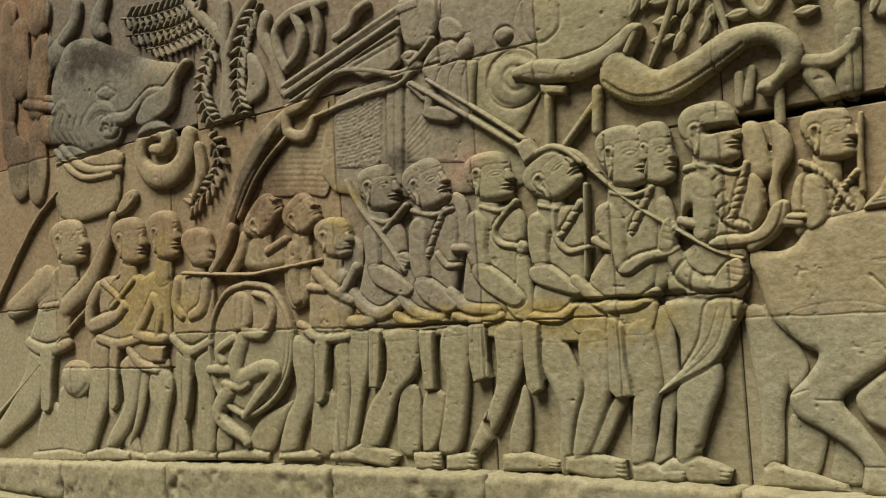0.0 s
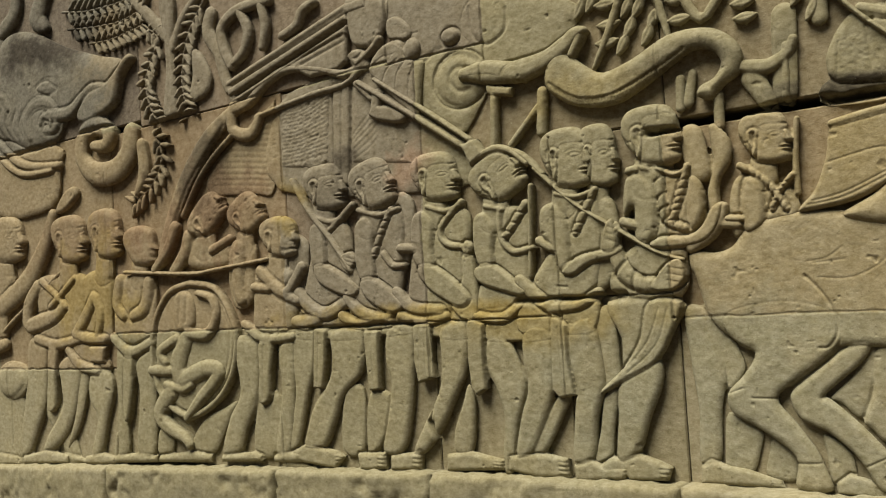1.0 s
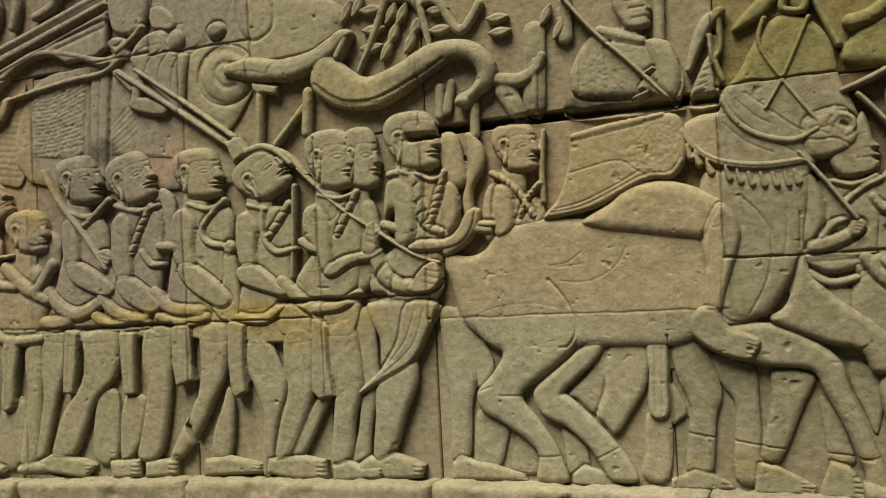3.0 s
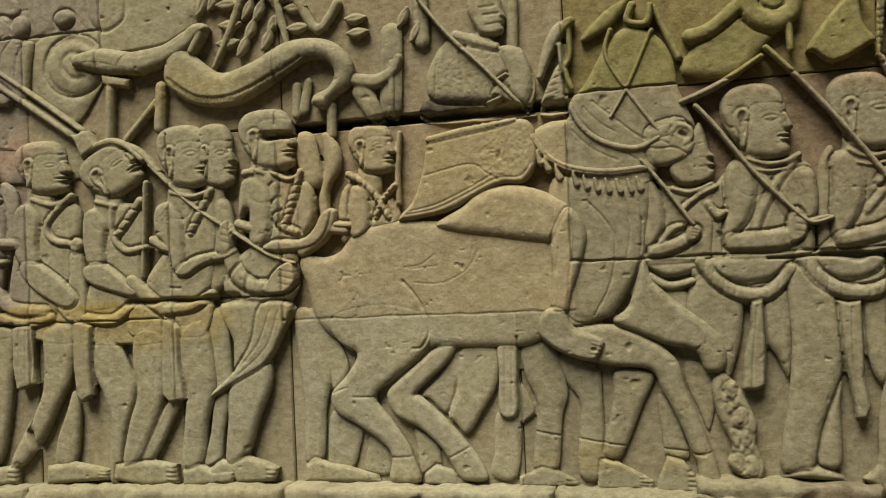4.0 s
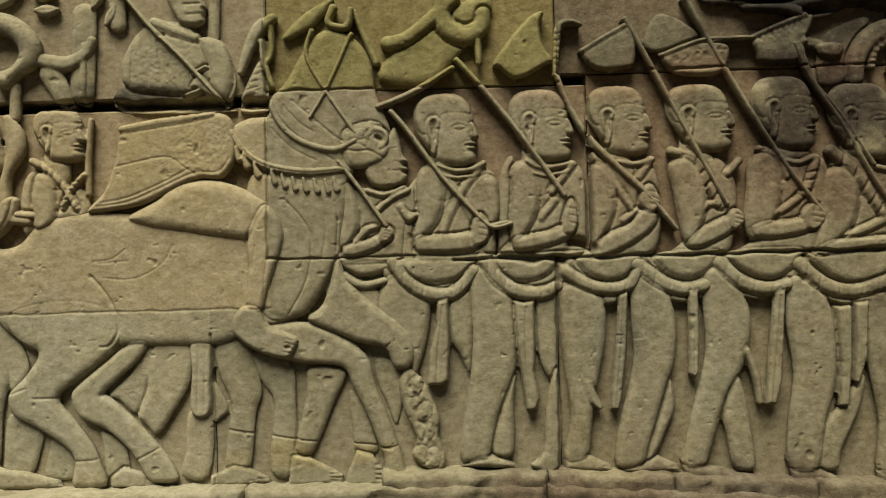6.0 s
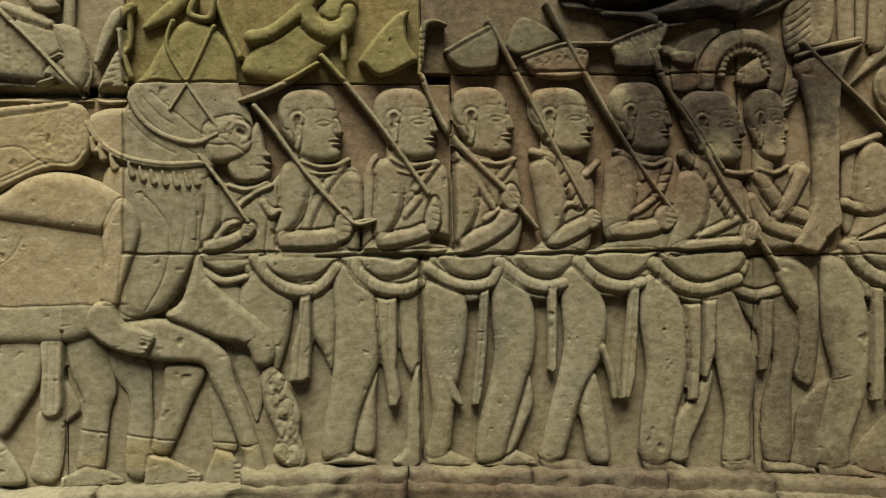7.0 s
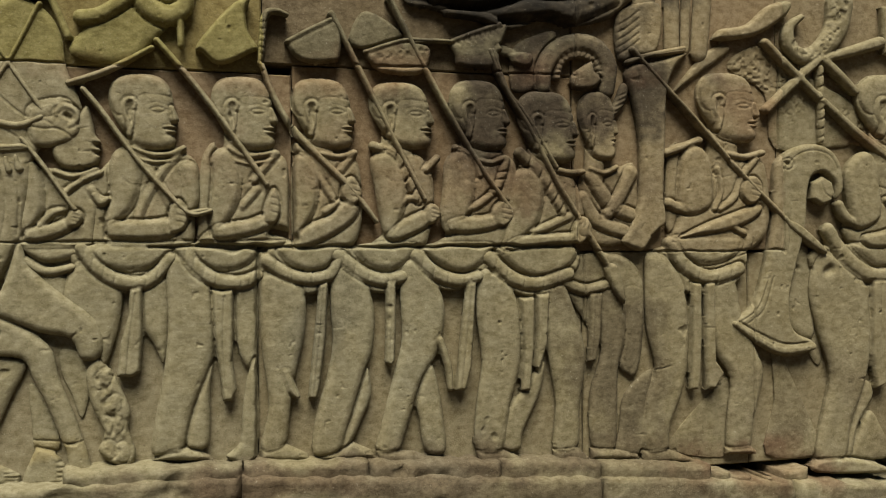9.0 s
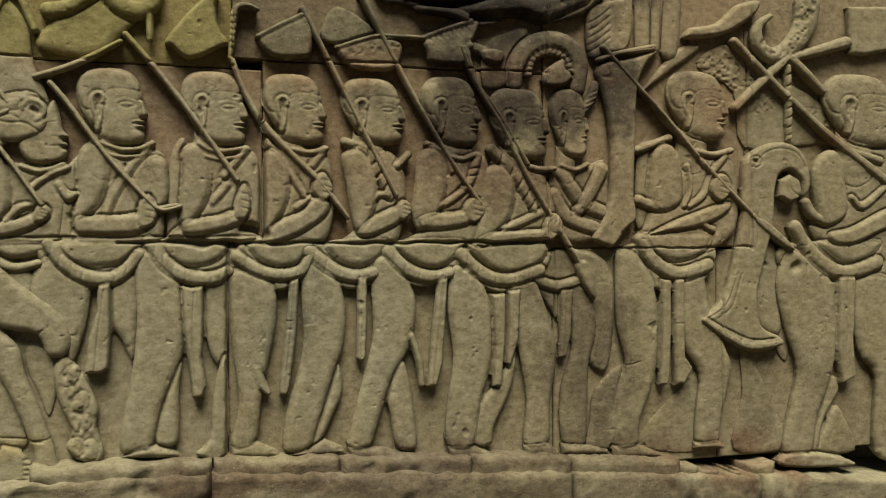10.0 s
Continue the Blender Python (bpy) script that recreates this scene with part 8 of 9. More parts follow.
r.limb(33, (2.685, 0.839, 0.0082), (2.726, 0.827, 0.0083), (2.766, 0.844, 0.0083))
r.slab(20, 0.02, (2.610, 0.583), (2.773, 0.597), (2.851, 0.516), (2.840, 0.291), (2.787, 0.261), (2.618, 0.488))
r.limb(33, (2.605, 0.520, 0.0146), (2.669, 0.497, 0.0164), (2.737, 0.512, 0.0149))
r.slab(34, 0.01, (2.679, 0.487), (2.720, 0.490), (2.712, 0.360), (2.698, 0.294), (2.674, 0.294), (2.678, 0.392), hard=True)
r.groove(3, 0.0015, (2.699, 0.481), (2.687, 0.297))
r.slab(26, 0.024, (2.713, 0.495), (2.786, 0.485), (2.791, 0.357), (2.770, 0.262), (2.759, 0.039), (2.690, 0.044), (2.683, 0.202), (2.719, 0.328))
r.slab(8, 0.02, (2.789, 0.485), (2.845, 0.484), (2.837, 0.324), (2.791, 0.277))
r.head(2.710, 0.961, 0.1168, 0.1956, 1, 40)
r.slab(31, 0.020, (2.682, 0.050), (2.768, 0.042), (2.829, 0.025), (2.834, 0.009), (2.682, 0.019), hard=True)
r.groove(5, 0.0020, (2.802, 0.016), (2.834, 0.014), hard=True)
r.groove(5, 0.0020, (2.802, 0.020), (2.834, 0.018), hard=True)
r.groove(5, 0.0020, (2.802, 0.025), (2.834, 0.023), hard=True)
r.groove(5, 0.0020, (2.802, 0.029), (2.834, 0.027), hard=True)
r.done(step=0.0023)

r = Relief("carved_staff", "carved axe staff on a soldier's shoulder", "staff carving", "staffs", lift=5)
r.limb(44, (1.208, 0.888, 0.0062), (1.267, 0.807, 0.0062), (1.326, 0.718, 0.0062))
r.done()

r = Relief("carved_axe", "carved battle axe on a slanting handle", "axe carving", "axes", lift=5)
r.limb(46, (1.346, 1.014, 0.0073), (1.388, 0.962, 0.0073), (1.471, 0.844, 0.0073), (1.569, 0.732, 0.0073), (1.605, 0.707, 0.0062), (1.648, 0.716, 0.0062))
r.limb(44, (1.314, 1.026, 0.0083), (1.405, 1.061, 0.0094), (1.508, 1.121, 0.0073))
r.done()

r = Relief("carved_axe", "olive-stained carved battle axe on a slanting handle", "axe carving", "axes", lift=5)
r.limb(46, (1.520, 1.140, 0.0083), (1.579, 1.072, 0.0083), (1.677, 0.946, 0.0083), (1.787, 0.784, 0.0083))
axe = r.done()

r = Relief("blade", "", "", lift=5)
r.slab(42, 0.014, (1.613, 1.129), (1.655, 1.189), (1.708, 1.246), (1.748, 1.262), (1.738, 1.223), (1.745, 1.172), (1.769, 1.134), (1.748, 1.119), (1.696, 1.092), (1.660, 1.088), (1.631, 1.114))
r.done(axe,step=0.0024)

r = Relief("carved_axe", "carved battle axe with studded blade edge", "axe carving", "axes", lift=5)
r.limb(46, (1.775, 1.095, 0.0073), (1.808, 1.007, 0.0083), (1.856, 0.926, 0.0104), (1.933, 0.845, 0.0103), (2.003, 0.777, 0.0103), (2.072, 0.689, 0.0062))
axe = r.done()

r = Relief("blade", "", "", lift=5)
r.limb(40, (1.773, 1.095, 0.0073), (1.778, 1.156, 0.0087), (1.787, 1.220, 0.0102), (1.816, 1.231, 0.0087), (1.841, 1.223, 0.0058))
r.groove(4, 0.0016, (1.772, 1.200), (1.787, 1.200), hard=True)
r.groove(4, 0.0016, (1.772, 1.184), (1.786, 1.183), hard=True)
r.groove(4, 0.0016, (1.771, 1.168), (1.786, 1.167), hard=True)
r.groove(4, 0.0016, (1.771, 1.152), (1.785, 1.151), hard=True)
r.groove(4, 0.0016, (1.770, 1.136), (1.785, 1.135), hard=True)
r.groove(4, 0.0016, (1.770, 1.120), (1.784, 1.119), hard=True)
r.done(axe,step=0.0024)

r = Relief("carved_axe", "carved battle axe with fan-shaped blade", "axe carving", "axes", lift=5)
r.limb(46, (1.956, 1.232, 0.0093), (2.000, 1.146, 0.0083), (2.081, 0.985, 0.0083), (2.149, 0.852, 0.0083), (2.203, 0.750, 0.0072))
axe = r.done()

r = Relief("blade", "", "", lift=5)
r.slab(40, 0.014, (1.840, 1.151), (1.888, 1.185), (1.957, 1.219), (1.981, 1.193), (1.979, 1.123), (1.961, 1.105), (1.877, 1.105))
r.limb(43, (1.843, 1.154, 0.0073), (1.895, 1.184, 0.0073), (1.955, 1.216, 0.0073))
r.stipple(2, 0.008, (1.871, 1.117), (1.965, 1.114), (1.974, 1.164), (1.961, 1.118))
r.done(axe,step=0.0024)

r = Relief("carved_axe", "carved battle axe with narrow blade", "axe carving", "axes", lift=5)
r.limb(46, (2.112, 1.280, 0.0093), (2.180, 1.148, 0.0093), (2.282, 0.964, 0.0083), (2.364, 0.832, 0.0082), (2.439, 0.729, 0.0082))
axe = r.done()

r = Relief("blade", "", "", lift=5)
r.slab(22, 0.012, (2.008, 1.192), (2.052, 1.249), (2.151, 1.188), (2.089, 1.152), (2.017, 1.151))
r.slab(38, 0.014, (2.043, 1.136), (2.090, 1.153), (2.148, 1.171), (2.213, 1.163), (2.222, 1.127), (2.191, 1.083), (2.085, 1.087))
r.limb(41, (2.048, 1.137, 0.0073), (2.097, 1.155, 0.0073), (2.155, 1.173, 0.0072), (2.220, 1.174, 0.0072))
r.stipple(3, 0.009, (2.067, 1.132), (2.205, 1.157), (2.205, 1.135), (2.081, 1.114))
r.done(axe,step=0.0024)

r = Relief("carved_axe", "dark carved battle axe with studded blade edge", "axe carving", "axes", lift=5)
r.limb(46, (2.388, 1.156, 0.0093), (2.428, 1.060, 0.0082), (2.497, 0.972, 0.0082), (2.578, 0.840, 0.0082))
axe = r.done()

r = Relief("blade", "", "", lift=5)
r.slab(38, 0.014, (2.281, 1.175), (2.337, 1.201), (2.417, 1.232), (2.441, 1.222), (2.418, 1.165), (2.407, 1.113), (2.305, 1.109), (2.291, 1.137))
r.limb(41, (2.285, 1.178, 0.0072), (2.344, 1.202, 0.0072), (2.417, 1.229, 0.0087))
r.limb(38, (2.180, 1.169, 0.0072), (2.235, 1.176, 0.0072), (2.285, 1.175, 0.0058))
r.blob(42, 2.413, 1.162, 0.0115, 0.0116)
r.groove(4, 0.002, (2.300, 1.174), (2.302, 1.163), hard=True)
r.groove(4, 0.002, (2.314, 1.180), (2.317, 1.168), hard=True)
r.groove(4, 0.002, (2.329, 1.186), (2.331, 1.174), hard=True)
r.groove(4, 0.002, (2.344, 1.191), (2.346, 1.180), hard=True)
r.groove(4, 0.002, (2.358, 1.197), (2.361, 1.185), hard=True)
r.groove(4, 0.002, (2.373, 1.203), (2.375, 1.191), hard=True)
r.groove(4, 0.002, (2.387, 1.208), (2.390, 1.197), hard=True)
r.groove(4, 0.002, (2.402, 1.214), (2.404, 1.202), hard=True)
r.done(axe,step=0.0024)

r = Relief("carved_lance", "carved lance with a barbed point leading down", "lance carving", "lances", lift=5)
r.limb(46, (2.396, 1.156, 0.0090), (2.435, 1.050, 0.0090), (2.498, 0.952, 0.0091), (2.577, 0.806, 0.0092), (2.657, 0.683, 0.0093), (2.738, 0.557, 0.0082))
r.slab(46, 0.0112, (2.722, 0.558), (2.755, 0.570), (2.775, 0.525), (2.784, 0.455), (2.746, 0.495))
r.hand(50, 2.656, 0.670, 0.0303, 70)
r.done()

r = Relief("carved_creature", "olive-stained carved creature with curled trunk and limb", "animal carving")
r.slab(26, 0.0347, (1.317, 1.099), (1.348, 1.164), (1.453, 1.242), (1.557, 1.304), (1.615, 1.302), (1.599, 1.237), (1.508, 1.137), (1.448, 1.081))
r.limb(40, (1.343, 1.191, 0.0203), (1.394, 1.204, 0.0188), (1.468, 1.260, 0.0203), (1.513, 1.302, 0.0202))
r.limb(42, (1.484, 1.303, 0.0231), (1.490, 1.237, 0.0260), (1.539, 1.206, 0.0289), (1.584, 1.226, 0.0231), (1.592, 1.263, 0.0173))
r.limb(34, (1.576, 1.192, 0.0101), (1.578, 1.133, 0.0087))
r.limb(30, (1.257, 1.276, 0.0087), (1.311, 1.143, 0.0101))
r.slab(24, 0.0203, (1.071, 1.225), (1.131, 1.282), (1.205, 1.316), (1.160, 1.252), (1.085, 1.210))
r.done()

r = Relief("carved_canopy", "weathered carved canopy edge with dark shade painted in", "canopy carving", "canopies")
r.slab(30, 0.0302, (2.148, 1.318), (2.269, 1.324), (2.276, 1.257), (2.219, 1.264), (2.167, 1.271))
r.groove(14, 0.0091, (2.160, 1.292), (2.269, 1.281))
r.done()

r = Relief("carved_canopy", "weathered carved canopy with sagging folds and dark shade painted in", "canopy carving", "canopies", lift=6)
r.slab(34, 0.0244, (2.236, 1.335), (2.795, 1.359), (2.760, 1.276), (2.701, 1.249), (2.618, 1.236), (2.553, 1.256), (2.488, 1.229), (2.439, 1.218), (2.360, 1.239), (2.266, 1.248))
r.limb(46, (2.257, 1.306, 0.0242), (2.358, 1.295, 0.0258), (2.454, 1.317, 0.0247))
r.limb(48, (2.437, 1.261, 0.0215), (2.517, 1.280, 0.0277), (2.631, 1.275, 0.0312), (2.748, 1.320, 0.0255))
r.limb(44, (2.272, 1.255, 0.0136), (2.358, 1.250, 0.0153), (2.421, 1.228, 0.0123))
r.groove(30, 0.0092, (2.249, 1.273), (2.358, 1.271), (2.438, 1.292), (2.487, 1.313))
r.groove(30, 0.0093, (2.421, 1.237), (2.502, 1.246), (2.567, 1.257), (2.616, 1.241))
r.groove(24, 0.0078, (2.487, 1.313), (2.584, 1.311), (2.716, 1.338))
r.done()

r = Relief("carved_cushion", "dark weathered carved cushion below the canopy", "cushion carving")
r.slab(34, 0.014, (2.451, 1.155), (2.507, 1.158), (2.517, 1.137), (2.500, 1.116), (2.457, 1.125))
r.limb(24, (2.422, 1.163, 0.0159), (2.461, 1.153, 0.0144))
r.done()

r = Relief("carved_coil", "carved coiled trunk ringed with fine notches", "coil carving", lift=2)
r.slab(16, 0.02, (2.461, 1.165), (2.524, 1.208), (2.591, 1.220), (2.565, 1.124), (2.523, 1.059), (2.457, 1.056))
r.limb(38, (2.548, 1.063, 0.0194), (2.553, 1.120, 0.0243), (2.591, 1.169, 0.0277), (2.650, 1.192, 0.0280), (2.707, 1.179, 0.0283), (2.741, 1.130, 0.0284), (2.737, 1.060, 0.0234))
r.limb(30, (2.587, 1.093, 0.0114), (2.599, 1.135, 0.0114), (2.638, 1.159, 0.0115), (2.684, 1.152, 0.0116), (2.710, 1.115, 0.0116), (2.703, 1.075, 0.0100))
r.groove(5, 0.0018, (2.600, 1.086), (2.581, 1.079), hard=True)
r.groove(5, 0.0018, (2.597, 1.099), (2.577, 1.096), hard=True)
r.groove(5, 0.0018, (2.598, 1.112), (2.578, 1.114), hard=True)
r.groove(5, 0.0018, (2.602, 1.125), (2.584, 1.132), hard=True)
r.groove(5, 0.0018, (2.609, 1.136), (2.594, 1.148), hard=True)
r.groove(5, 0.0018, (2.619, 1.146), (2.607, 1.161), hard=True)
r.groove(5, 0.0018, (2.631, 1.153), (2.624, 1.170), hard=True)
r.groove(5, 0.0018, (2.644, 1.156), (2.642, 1.175), hard=True)
r.groove(5, 0.0018, (2.657, 1.156), (2.661, 1.175), hard=True)
r.groove(5, 0.0018, (2.670, 1.153), (2.679, 1.171), hard=True)
r.groove(5, 0.0018, (2.681, 1.146), (2.695, 1.162), hard=True)
r.groove(5, 0.0018, (2.690, 1.137), (2.707, 1.149), hard=True)
r.groove(5, 0.0018, (2.697, 1.126), (2.716, 1.133), hard=True)
r.groove(5, 0.0018, (2.699, 1.113), (2.720, 1.115), hard=True)
r.groove(5, 0.0018, (2.699, 1.099), (2.719, 1.097), hard=True)
r.groove(5, 0.0018, (2.695, 1.086), (2.713, 1.079), hard=True)
r.slab(40, 0.016, (2.631, 1.099), (2.662, 1.126), (2.691, 1.140), (2.700, 1.111), (2.720, 1.090), (2.692, 1.063), (2.637, 1.061))
r.done(step=0.0024)

r = Relief("carved_tassel", "notched carved tassel beside the tall glaive", "tassel carving")
r.slab(28, 0.016, (2.767, 1.262), (2.798, 1.305), (2.906, 1.320), (2.901, 1.190), (2.833, 1.162), (2.776, 1.151))
r.limb(28, (2.794, 1.071, 0.0152), (2.779, 1.030, 0.0168), (2.751, 0.995, 0.0134))
r.groove(4, 0.002, (2.770, 1.247), (2.802, 1.265), (2.837, 1.293))
r.groove(4, 0.002, (2.770, 1.226), (2.802, 1.244), (2.837, 1.272))
r.groove(4, 0.002, (2.770, 1.205), (2.802, 1.223), (2.837, 1.251))
r.groove(4, 0.002, (2.770, 1.184), (2.801, 1.202), (2.837, 1.230))
r.groove(4, 0.002, (2.769, 1.163), (2.801, 1.181), (2.837, 1.209))
r.groove(4, 0.002, (2.762, 1.041), (2.793, 1.055))
r.groove(4, 0.002, (2.762, 1.028), (2.793, 1.042))
r.groove(4, 0.002, (2.762, 1.015), (2.793, 1.029))
r.groove(4, 0.002, (2.761, 1.002), (2.793, 1.016))
r.done(step=0.0024)

r = Relief("carved_glaive", "tall carved glaive with a hooked lower end", "glaive carving", lift=6)
r.slab(38, 0.016, (2.791, 1.110), (2.823, 1.140), (2.892, 1.150), (2.987, 1.180), (2.947, 1.133), (2.921, 1.059), (2.915, 0.920), (2.908, 0.766), (2.916, 0.690), (2.882, 0.658), (2.846, 0.610), (2.818, 0.610), (2.778, 0.634), (2.815, 0.693), (2.834, 0.790), (2.835, 0.919), (2.815, 1.031))
r.limb(42, (2.798, 1.142, 0.0084), (2.865, 1.165, 0.0085), (2.973, 1.189, 0.0086))
r.groove(3, 0.0016, (2.826, 1.119), (2.836, 1.047), (2.849, 0.919))
r.done(step=0.0024)

r = Relief("carved_lance", "long carved lance crossing the last soldiers", "lance carving", "lances", lift=5)
r.limb(46, (2.813, 1.179, 0.0109), (2.862, 1.128, 0.0086), (3.006, 0.988, 0.0088), (3.154, 0.835, 0.0090), (3.327, 0.677, 0.0105))
r.slab(46, 0.0127, (3.307, 0.677), (3.343, 0.689), (3.445, 0.608), (3.421, 0.597))
r.limb(44, (2.836, 1.160, 0.0070), (2.971, 1.183, 0.0071))
r.done()

r = Relief("carved_soldier", "carved soldier with shaved head striding with a lance", "soldier carving", "last soldiers", lift=2)
r.slab(26, 0.012, (2.887, 0.613), (3.166, 0.627), (3.159, 0.520), (3.066, 0.480), (2.931, 0.499))
r.slab(22, 0.02, (2.931, 0.888), (2.979, 0.902), (2.968, 0.677), (2.923, 0.677))
r.slab(30, 0.03, (3.008, 0.865), (3.065, 0.875), (3.219, 0.874), (3.251, 0.836), (3.261, 0.702), (3.226, 0.627), (3.132, 0.586), (2.994, 0.588), (2.923, 0.637), (2.950, 0.677))
r.slab(33, 0.03, (2.923, 0.637), (2.977, 0.653), (3.151, 0.652), (3.160, 0.611), (3.113, 0.575), (3.040, 0.563), (2.971, 0.588))
r.slab(33, 0.032, (2.860, 0.597), (2.922, 0.583), (2.977, 0.490), (2.990, 0.351), (2.975, 0.221), (2.930, 0.102), (2.919, 0.029), (2.845, 0.031), (2.857, 0.178), (2.884, 0.266), (2.858, 0.379), (2.854, 0.516))
r.slab(30, 0.03, (3.048, 0.513), (3.135, 0.532), (3.164, 0.420), (3.212, 0.311), (3.236, 0.240), (3.206, 0.120), (3.194, 0.029), (3.183, 0.013), (3.116, 0.020), (3.115, 0.116), (3.125, 0.228), (3.074, 0.312), (3.051, 0.415))
r.slab(16, 0.024, (2.790, 0.197), (2.875, 0.266), (2.860, 0.162), (2.848, 0.031), (2.764, 0.036), (2.775, 0.102))
r.limb(37, (2.928, 0.629, 0.0187), (2.971, 0.567, 0.0223), (3.054, 0.526, 0.0225), (3.154, 0.551, 0.0211))
r.groove(3, 0.002, (2.950, 0.612), (2.942, 0.577))
r.groove(3, 0.002, (2.976, 0.576), (2.969, 0.541))
r.groove(3, 0.002, (3.021, 0.550), (3.014, 0.514))
r.groove(3, 0.002, (3.085, 0.546), (3.078, 0.509))
r.groove(3, 0.002, (3.128, 0.558), (3.120, 0.522))
r.slab(39, 0.01, (2.996, 0.514), (3.028, 0.510), (3.027, 0.350), (3.022, 0.236), (3.014, 0.203), (2.989, 0.204), (2.994, 0.351), hard=True)
r.slab(39, 0.01, (3.039, 0.510), (3.072, 0.513), (3.071, 0.365), (3.074, 0.283), (3.099, 0.249), (3.069, 0.204), (3.040, 0.199), (3.038, 0.350), hard=True)
r.groove(3, 0.0016, (3.038, 0.382), (3.071, 0.381), hard=True)
r.groove(4, 0.002, (2.925, 0.275), (2.884, 0.264))
r.limb(38, (2.916, 0.888, 0.0119), (2.961, 0.902, 0.0120), (3.025, 0.926, 0.0121))
r.limb(38, (3.116, 0.889, 0.0105), (3.172, 0.880, 0.0106), (3.233, 0.894, 0.0107))
r.limb(37, (3.210, 0.874, 0.0124), (3.168, 0.827, 0.0123), (3.137, 0.760, 0.0123), (3.087, 0.727, 0.0105))
r.limb(38, (3.083, 0.845, 0.0087), (3.093, 0.776, 0.0087), (3.071, 0.727, 0.0087))
r.slab(42, 0.026, (2.974, 0.892), (3.016, 0.913), (3.057, 0.878), (3.069, 0.796), (3.060, 0.733), (2.996, 0.707), (2.958, 0.733), (2.961, 0.832))
r.slab(44, 0.018, (2.959, 0.645), (3.032, 0.681), (3.133, 0.717), (3.218, 0.741), (3.227, 0.717), (3.170, 0.681), (3.086, 0.658), (3.004, 0.648))
r.slab(48, 0.01, (3.156, 0.768), (3.168, 0.813), (3.206, 0.824), (3.228, 0.794), (3.218, 0.757), (3.186, 0.740))
r.groove(3, 0.0016, (3.189, 0.802), (3.226, 0.794))
r.groove(3, 0.0016, (3.188, 0.785), (3.226, 0.777))
r.groove(3, 0.0016, (3.188, 0.769), (3.226, 0.761))
r.limb(38, (2.929, 0.742, 0.0153), (2.951, 0.733, 0.0154), (2.979, 0.723, 0.0137))
r.limb(38, (3.129, 0.677, 0.0105), (3.166, 0.657, 0.0123))
r.head(3.120, 1.025, 0.1968, 0.2067, 1, 43)
r.slab(31, 0.020, (2.841, 0.034), (2.919, 0.036), (2.994, 0.005), (3.016, -0.009), (2.841, -0.001), hard=True)
r.groove(5, 0.0020, (2.984, -0.002), (3.016, -0.004), hard=True)
r.groove(5, 0.0020, (2.984, 0.002), (3.016, 0.000), hard=True)
r.groove(5, 0.0020, (2.984, 0.007), (3.016, 0.005), hard=True)
r.groove(5, 0.0020, (2.984, 0.011), (3.016, 0.009), hard=True)
r.slab(31, 0.020, (3.108, 0.026), (3.192, 0.029), (3.211, 0.011), (3.211, 0.001), (3.108, 0.008), hard=True)
r.groove(5, 0.0020, (3.186, 0.009), (3.211, 0.007), hard=True)
r.groove(5, 0.0020, (3.186, 0.015), (3.211, 0.013), hard=True)
r.groove(5, 0.0020, (3.186, 0.020), (3.211, 0.018), hard=True)
r.groove(5, 0.0020, (3.186, 0.026), (3.211, 0.024), hard=True)
r.done(step=0.0023)

r = Relief("carved_axe_shield", "carved crescent-bladed axe with a hooded arch crest", "axe carving", lift=4)
r.slab(36, 0.016, (3.274, 0.845), (3.290, 0.882), (3.334, 0.910), (3.402, 0.925), (3.465, 0.909), (3.500, 0.862), (3.508, 0.788), (3.483, 0.759), (3.476, 0.805), (3.441, 0.837), (3.401, 0.826), (3.385, 0.779), (3.376, 0.677), (3.344, 0.559), (3.320, 0.450), (3.335, 0.366), (3.408, 0.328), (3.396, 0.301), (3.309, 0.287), (3.223, 0.320), (3.126, 0.386), (3.196, 0.444), (3.235, 0.544), (3.257, 0.644), (3.269, 0.744))
r.slab(38, 0.012, (3.397, 0.759), (3.401, 0.809), (3.437, 0.827), (3.468, 0.810), (3.476, 0.776), (3.463, 0.749), (3.430, 0.738), hard=True)
r.blob(43, 3.313, 0.862, 0.0173, 0.0151)
r.groove(14, 0.006, (3.309, 0.864), (3.316, 0.862))
r.groove(4, 0.002, (3.425, 0.817), (3.436, 0.779), (3.460, 0.762))
r.limb(42, (3.134, 0.390, 0.0105), (3.208, 0.344, 0.0142), (3.290, 0.308, 0.0161), (3.396, 0.315, 0.0127))
r.groove(4, 0.0018, (3.141, 0.399), (3.214, 0.361), (3.296, 0.328), (3.377, 0.329))
r.groove(4, 0.0018, (3.248, 0.527), (3.209, 0.436), (3.149, 0.396))
r.groove(4, 0.0018, (3.263, 0.527), (3.228, 0.430), (3.177, 0.392))
r.groove(3, 0.0018, (3.317, 0.492), (3.320, 0.408), (3.358, 0.343))
r.groove(3, 0.0018, (3.301, 0.845), (3.344, 0.888), (3.402, 0.904), (3.457, 0.889), (3.484, 0.848))
r.groove(3, 0.0016, (3.296, 0.728), (3.287, 0.610))
r.groove(3, 0.0016, (3.323, 0.728), (3.314, 0.610))
r.done(step=0.0023)

r = Relief("carved_hip", "smooth carved hip of the last soldier behind the axe blade", "figure carving")
r.slab(14, 0.03, (3.351, 0.610), (3.409, 0.592), (3.417, 0.440), (3.412, 0.338), (3.342, 0.370), (3.328, 0.458))
r.done()

r = Relief("carved_soldier", "large carved soldier with round belly at the wall's near end", "soldier carving", "last soldiers", lift=3)
r.slab(28, 0.03, (3.621, 0.883), (3.856, 0.893), (3.942, 0.633), (3.810, 0.544), (3.577, 0.599), (3.516, 0.669), (3.575, 0.686))
